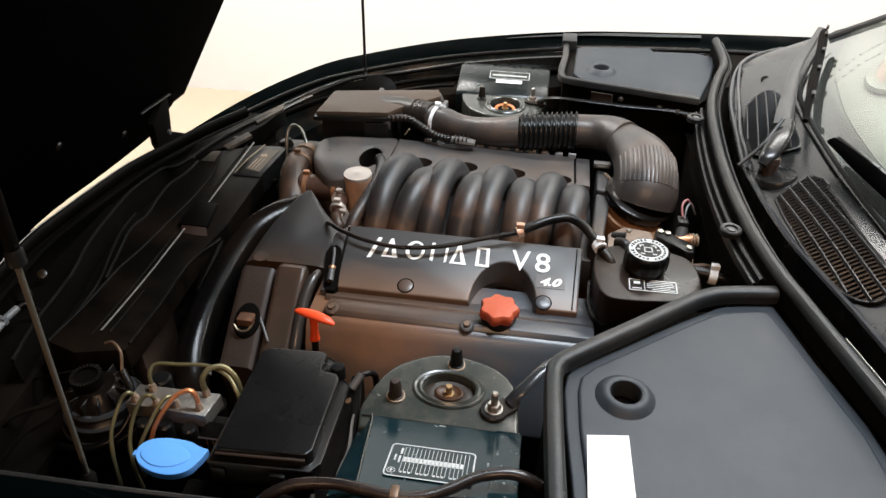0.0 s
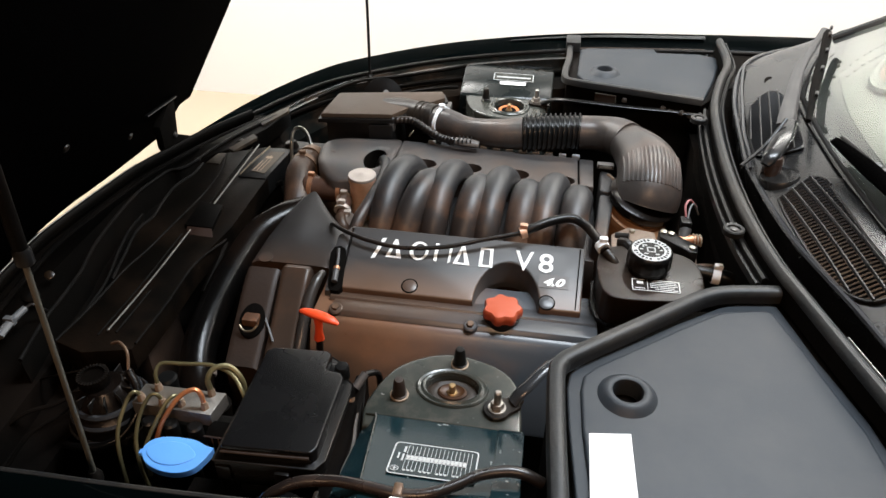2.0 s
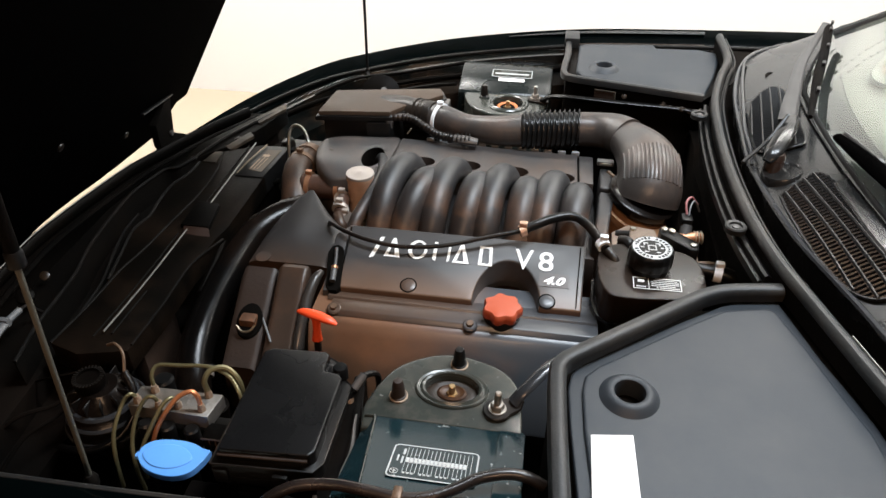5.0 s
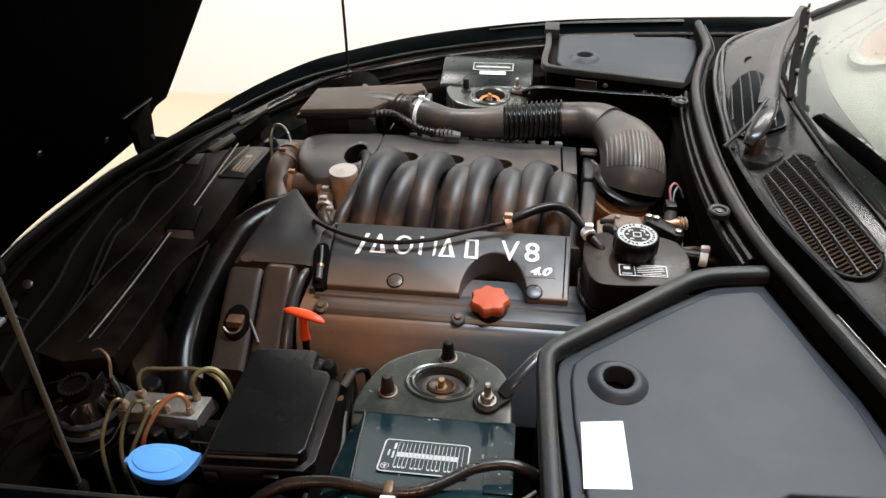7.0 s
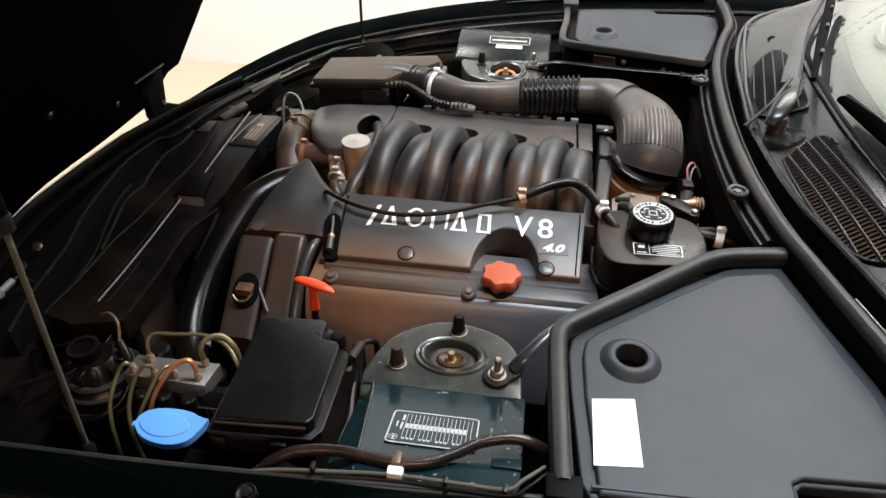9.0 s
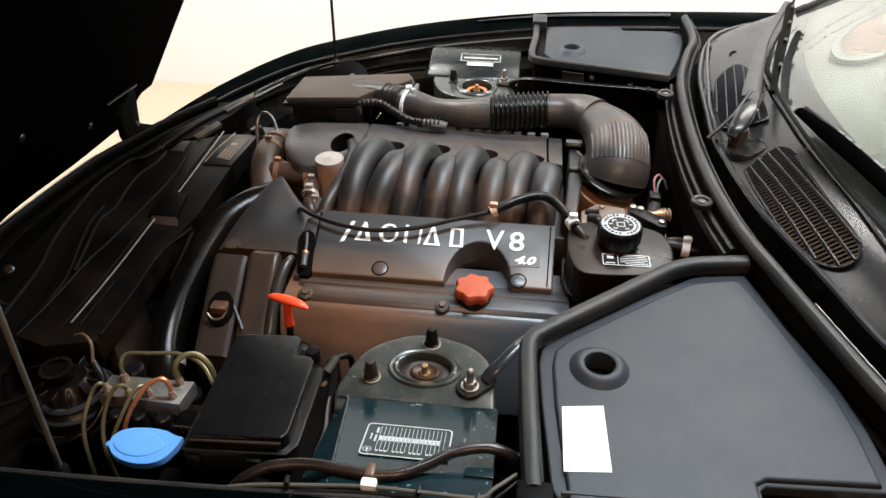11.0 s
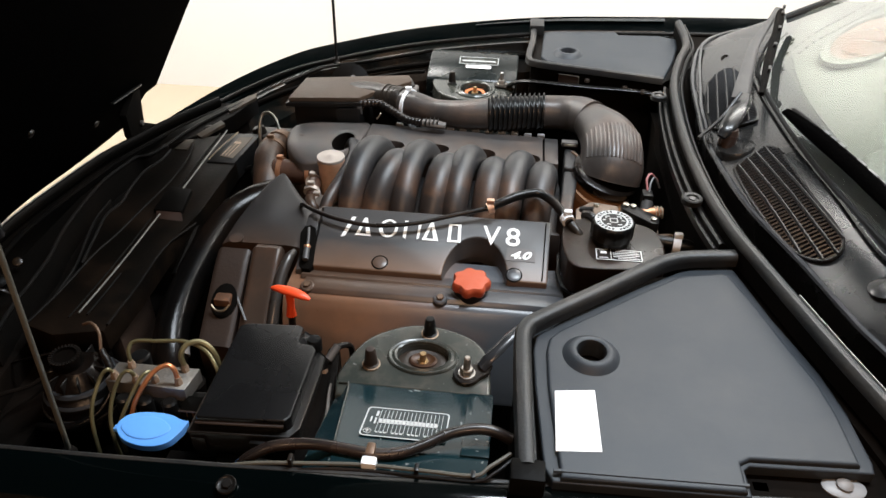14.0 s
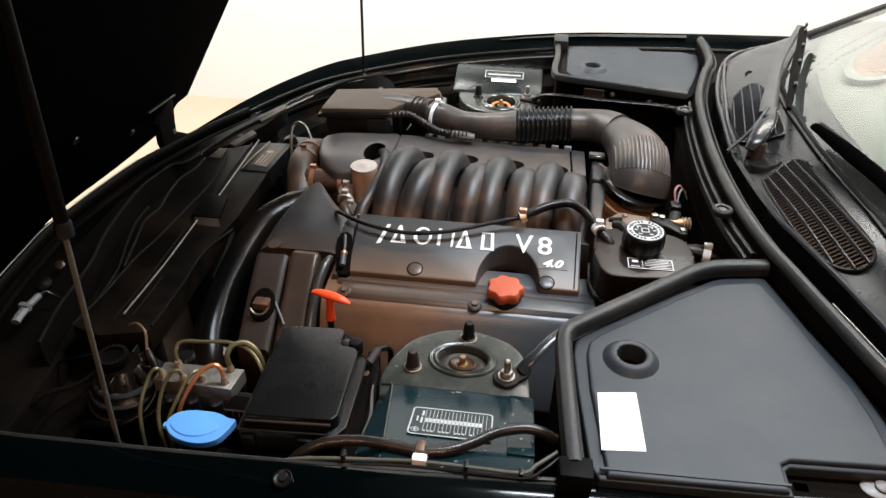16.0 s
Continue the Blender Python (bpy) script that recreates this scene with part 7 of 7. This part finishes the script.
part("lever", bm_box(0.262, 0.282, 1.040, 1.064, 0.775, 0.800, 0.004), M_BLACK, tbx)

# ---- tower labels, wing hose, cables ----
for far in (False, True):
    RS = 0.287 if far else 0.332
    yy = 0.528
    f = frame_on((-0.087, yy, 0.8045 + RS * (0.625 - yy) + 0.0012), (1, 0, 0), (0, 1, -RS))
    t = thing("data_plate", (-0.087, 2 * YC - yy if far else yy, 0.836), "dark plate with a pale border and printed columns" if not far else "small pale-bordered plate with a white strip", "data plate", "data plates")
    if not far:
        part("plate", moved(bm_poly([(-0.053, -0.033), (0.053, -0.033), (0.053, 0.033), (-0.053, 0.033)], 0, 0.0005), f), M_BAY, t)
        g5 = f @ Matrix.Translation((0, 0, 0.0006))
        ring = []
        for cx_, cy_, a0 in ((0.047, 0.027, 0), (-0.047, 0.027, 90), (-0.047, -0.027, 180), (0.047, -0.027, 270)):
            ring += [(cx_ + 0.0055 * math.cos(radians(a0 + q)), cy_ + 0.0055 * math.sin(radians(a0 + q)), 0) for q in (0, 30, 60, 90)]
        part("border", moved(bm_tube(ring + ring[:1], 0.0010, 6, smooth=False, flat=0.4), g5), M_SILVER, t, "pale rounded border")
        rects = []
        for i in range(17):
            x = -0.035 + i * 0.0050
            rects.append((x, x + 0.0006, -0.024, 0.027))
            if i < 15:
                rects.append((x + 0.0010, x + 0.0046, -0.003, 0.0065))
            if i % 4 != 3:
                rects.append((x + 0.0010, x + 0.0040, -0.0255, -0.0225))
        rects += [(-0.040, -0.037, 0.012, 0.024), (-0.040, -0.0375, -0.006, 0.008), (-0.0455, -0.0435, -0.002, 0.010), (-0.0475, -0.0415, -0.0225, -0.0215), (-0.0455, -0.0435, -0.026, -0.0195)]
        part("print", moved(bars(rects), g5), M_SILVER, t, "pale printed bars and columns")
        part("round_mark", moved(bm_lathe([(0.0045, 0), (0.0053, 0), (0.0053, 0.0005), (0.0045, 0.0005), (0.0045, 0)], (-0.0445, -0.0225, 0), sides=20, caps=False), g5), M_SILVER, t)
    else:
        g4 = f @ Matrix.Translation((0, 0.030, 0))
        part("plate", mirrored(moved(bm_poly([(-0.053, -0.018), (0.053, -0.018), (0.053, 0.012), (-0.053, 0.012)], 0, 0.0005), g4)), M_BAYTOP, t)
        part("border", mirrored(moved(bars([(-0.053, 0.053, 0.0115, 0.013), (-0.053, 0.053, -0.018, -0.0165), (-0.053, -0.051, -0.018, 0.013), (0.051, 0.053, -0.018, 0.013), (-0.045, 0.045, -0.004, 0.001)]), g4 @ Matrix.Translation((0, 0, 0.0006)))), M_SILVER, t)
        part("strip", mirrored(moved(bars([(-0.034, 0.034, 0.017, 0.030)]), g4 @ Matrix.Translation((0, 0, 0.0006)))), M_WHITE, t, "white strip")

wh = thing("wing_hose", (-0.12, 0.47, 0.83), "black rubber hose clipped along the wing", "hose")
part("hose", bm_tube([(-0.285, 0.446, 0.81), (-0.273, 0.446, 0.835), (-0.258, 0.450, 0.850), (-0.232, 0.460, 0.859), (-0.190, 0.466, 0.862), (-0.151, 0.464, 0.862), (-0.118, 0.461, 0.862), (-0.087, 0.465, 0.862), (-0.058, 0.479, 0.863), (-0.028, 0.498, 0.866), (0.003, 0.507, 0.868), (0.025, 0.508, 0.865), (0.045, 0.507, 0.855)], 0.0070, 12), M_WARMHOSE, wh)
part("clip", bm_box(-0.125, -0.107, 0.441, 0.453, 0.855, 0.869, 0.003), M_WHITEM, wh, "white plastic clip")
part("clip_top", bm_box(-0.122, -0.111, 0.453, 0.470, 0.864, 0.8725, 0.003), M_BROWN, wh)
wc = thing("wing_cable", (-0.1, 0.445, 0.84), "thin pale cable running along the wing edge", "cable")
part("cable", bm_tube([(-0.30, 0.428, 0.848), (-0.25, 0.434, 0.858), (-0.18, 0.440, 0.861), (-0.119, 0.444, 0.863), (-0.05, 0.442, 0.866), (0.005, 0.441, 0.868), (0.022, 0.452, 0.872), (0.045, 0.47, 0.876)], 0.0024, 8), M_OLIVED, wc)
part("cable", bm_tube([(-0.29, 0.420, 0.848), (-0.18, 0.4335, 0.859), (-0.119, 0.4375, 0.861), (-0.05, 0.436, 0.864), (0.008, 0.4355, 0.866), (0.028, 0.446, 0.870), (0.048, 0.465, 0.874)], 0.0020, 8), M_HOSE, wc)
for x, y in ((-0.205, 0.438), (-0.06, 0.442), (0.004, 0.441)):
    part("tie", bm_box(x - 0.0025, x + 0.0025, y - 0.005, y + 0.005, 0.860, 0.872, 0.001), M_BLACK, wc)
am = thing("lamp_reflector", (-0.91, 0.92, 0.70), "dull amber lamp reflector behind the front rail", "reflector")
part("lens", bm_lathe([(0.009, -0.006), (0.009, 0.0), (0.007, 0.001), (0.002, 0.0012)], (-0.905, 0.925, 0.716), (0.4, -0.6, 1), 16), M_AMBER, am)
bolt = thing("wing_bolt", (-0.268, 0.405, 0.853), "dark ringed bolt head on the wing flange", "bolt")
part("washer", bm_lathe([(0.0112, -0.001), (0.0112, 0.002), (0.0103, 0.003), (0.0092, 0.0015), (0.0075, 0.001)], (-0.267, 0.3985, 0.8635), (0, -0.15, 1)), M_JET, bolt, "raised ring")
part("head", hex_nut((-0.266, 0.3990, 0.864), 0.0058, 0.004, (0, -0.2, 1)), M_JET, bolt)
ft = thing("plenum_fixing", (0.433, 0.495, 0.80), "bright oval fixing in the dark slot", "fixing")
part("plate", moved(bm_lathe([(0.016, 0), (0.016, 0.004), (0.013, 0.006)], sides=28), Matrix.LocRotScale((0.417, 0.480, 0.860), None, (1.5, 1, 1))), M_GREY, ft)
part("screw", bm_lathe([(0.009, 0), (0.009, 0.004), (0.005, 0.006)], (0.417, 0.480, 0.865)), M_GREYC, ft)
# Block added in brown to paint the reflection at the slot's corner.
part("brown_glint_block", bm_box(0.314, 0.336, 0.462, 0.4795, 0.840, 0.862, 0.003), M_BUSH, ft, "added block painting the brown reflection in the slot")
clipb = thing("fuse_wiring", (-0.36, 0.49, 0.70), "pale crumpled wiring sleeves below the fuse box", "wiring")
part("sleeve", bm_tube([(-0.42, 0.475, 0.748), (-0.39, 0.478, 0.758), (-0.36, 0.480, 0.752), (-0.33, 0.482, 0.760), (-0.31, 0.48, 0.75)], [0.006, 0.009, 0.006, 0.009, 0.005], 8), M_CREAM, clipb)
part("sleeve", bm_tube([(-0.33, 0.49, 0.74), (-0.30, 0.492, 0.765), (-0.275, 0.49, 0.78), (-0.25, 0.475, 0.80)], 0.006, 8), M_BLACK, clipb)
part("tray", bm_box(-0.42, -0.24, 0.452, 0.53, 0.70, 0.735, 0.004), M_DARK, clipb)

# far side fittings on the inner wing
hn = thing("horn", (-0.42, 1.80, 0.70), "round black horn on the inner wing", "horn")
part("disc", bm_lathe([(0.055, 0), (0.055, 0.01), (0.03, 0.02), (0.012, 0.022)], (-0.44, 1.76, 0.755), (0.1, -1, 0.6), 32), M_NOSE, hn)
part("terminal", bm_tube([(-0.425, 1.735, 0.775), (-0.420, 1.715, 0.792)], 0.008, 10), M_GREYC, hn)
fs = thing("far_plenum_front", (0.2, 1.62, 0.70), "dark box front with small brass fittings", "fittings")
part("plate", bm_poly([(0.120, 1.627), (0.168, 1.617), (0.169, 1.621), (0.121, 1.631)], 0.842, 0.869, 0.001), M_BOARD, fs, "brown plate on the box front")
part("plate_edge", bm_tube([(0.120, 1.625, 0.870), (0.169, 1.615, 0.870), (0.170, 1.615, 0.842)], 0.0012, 6, smooth=False), M_OLIVED, fs)
for x, y, z, r in ((0.190, 1.608, 0.860, 0.0065), (0.280, 1.590, 0.852, 0.008), (0.296, 1.586, 0.849, 0.006), (0.322, 1.580, 0.850, 0.007), (0.340, 1.576, 0.847, 0.006)):
    part("fitting", bm_lathe([(r, 0), (r, 0.008), (r * 0.5, 0.010)], (x, y + 0.010, z), (0, -1, 0.4), 12), M_BUSHPAN, fs)
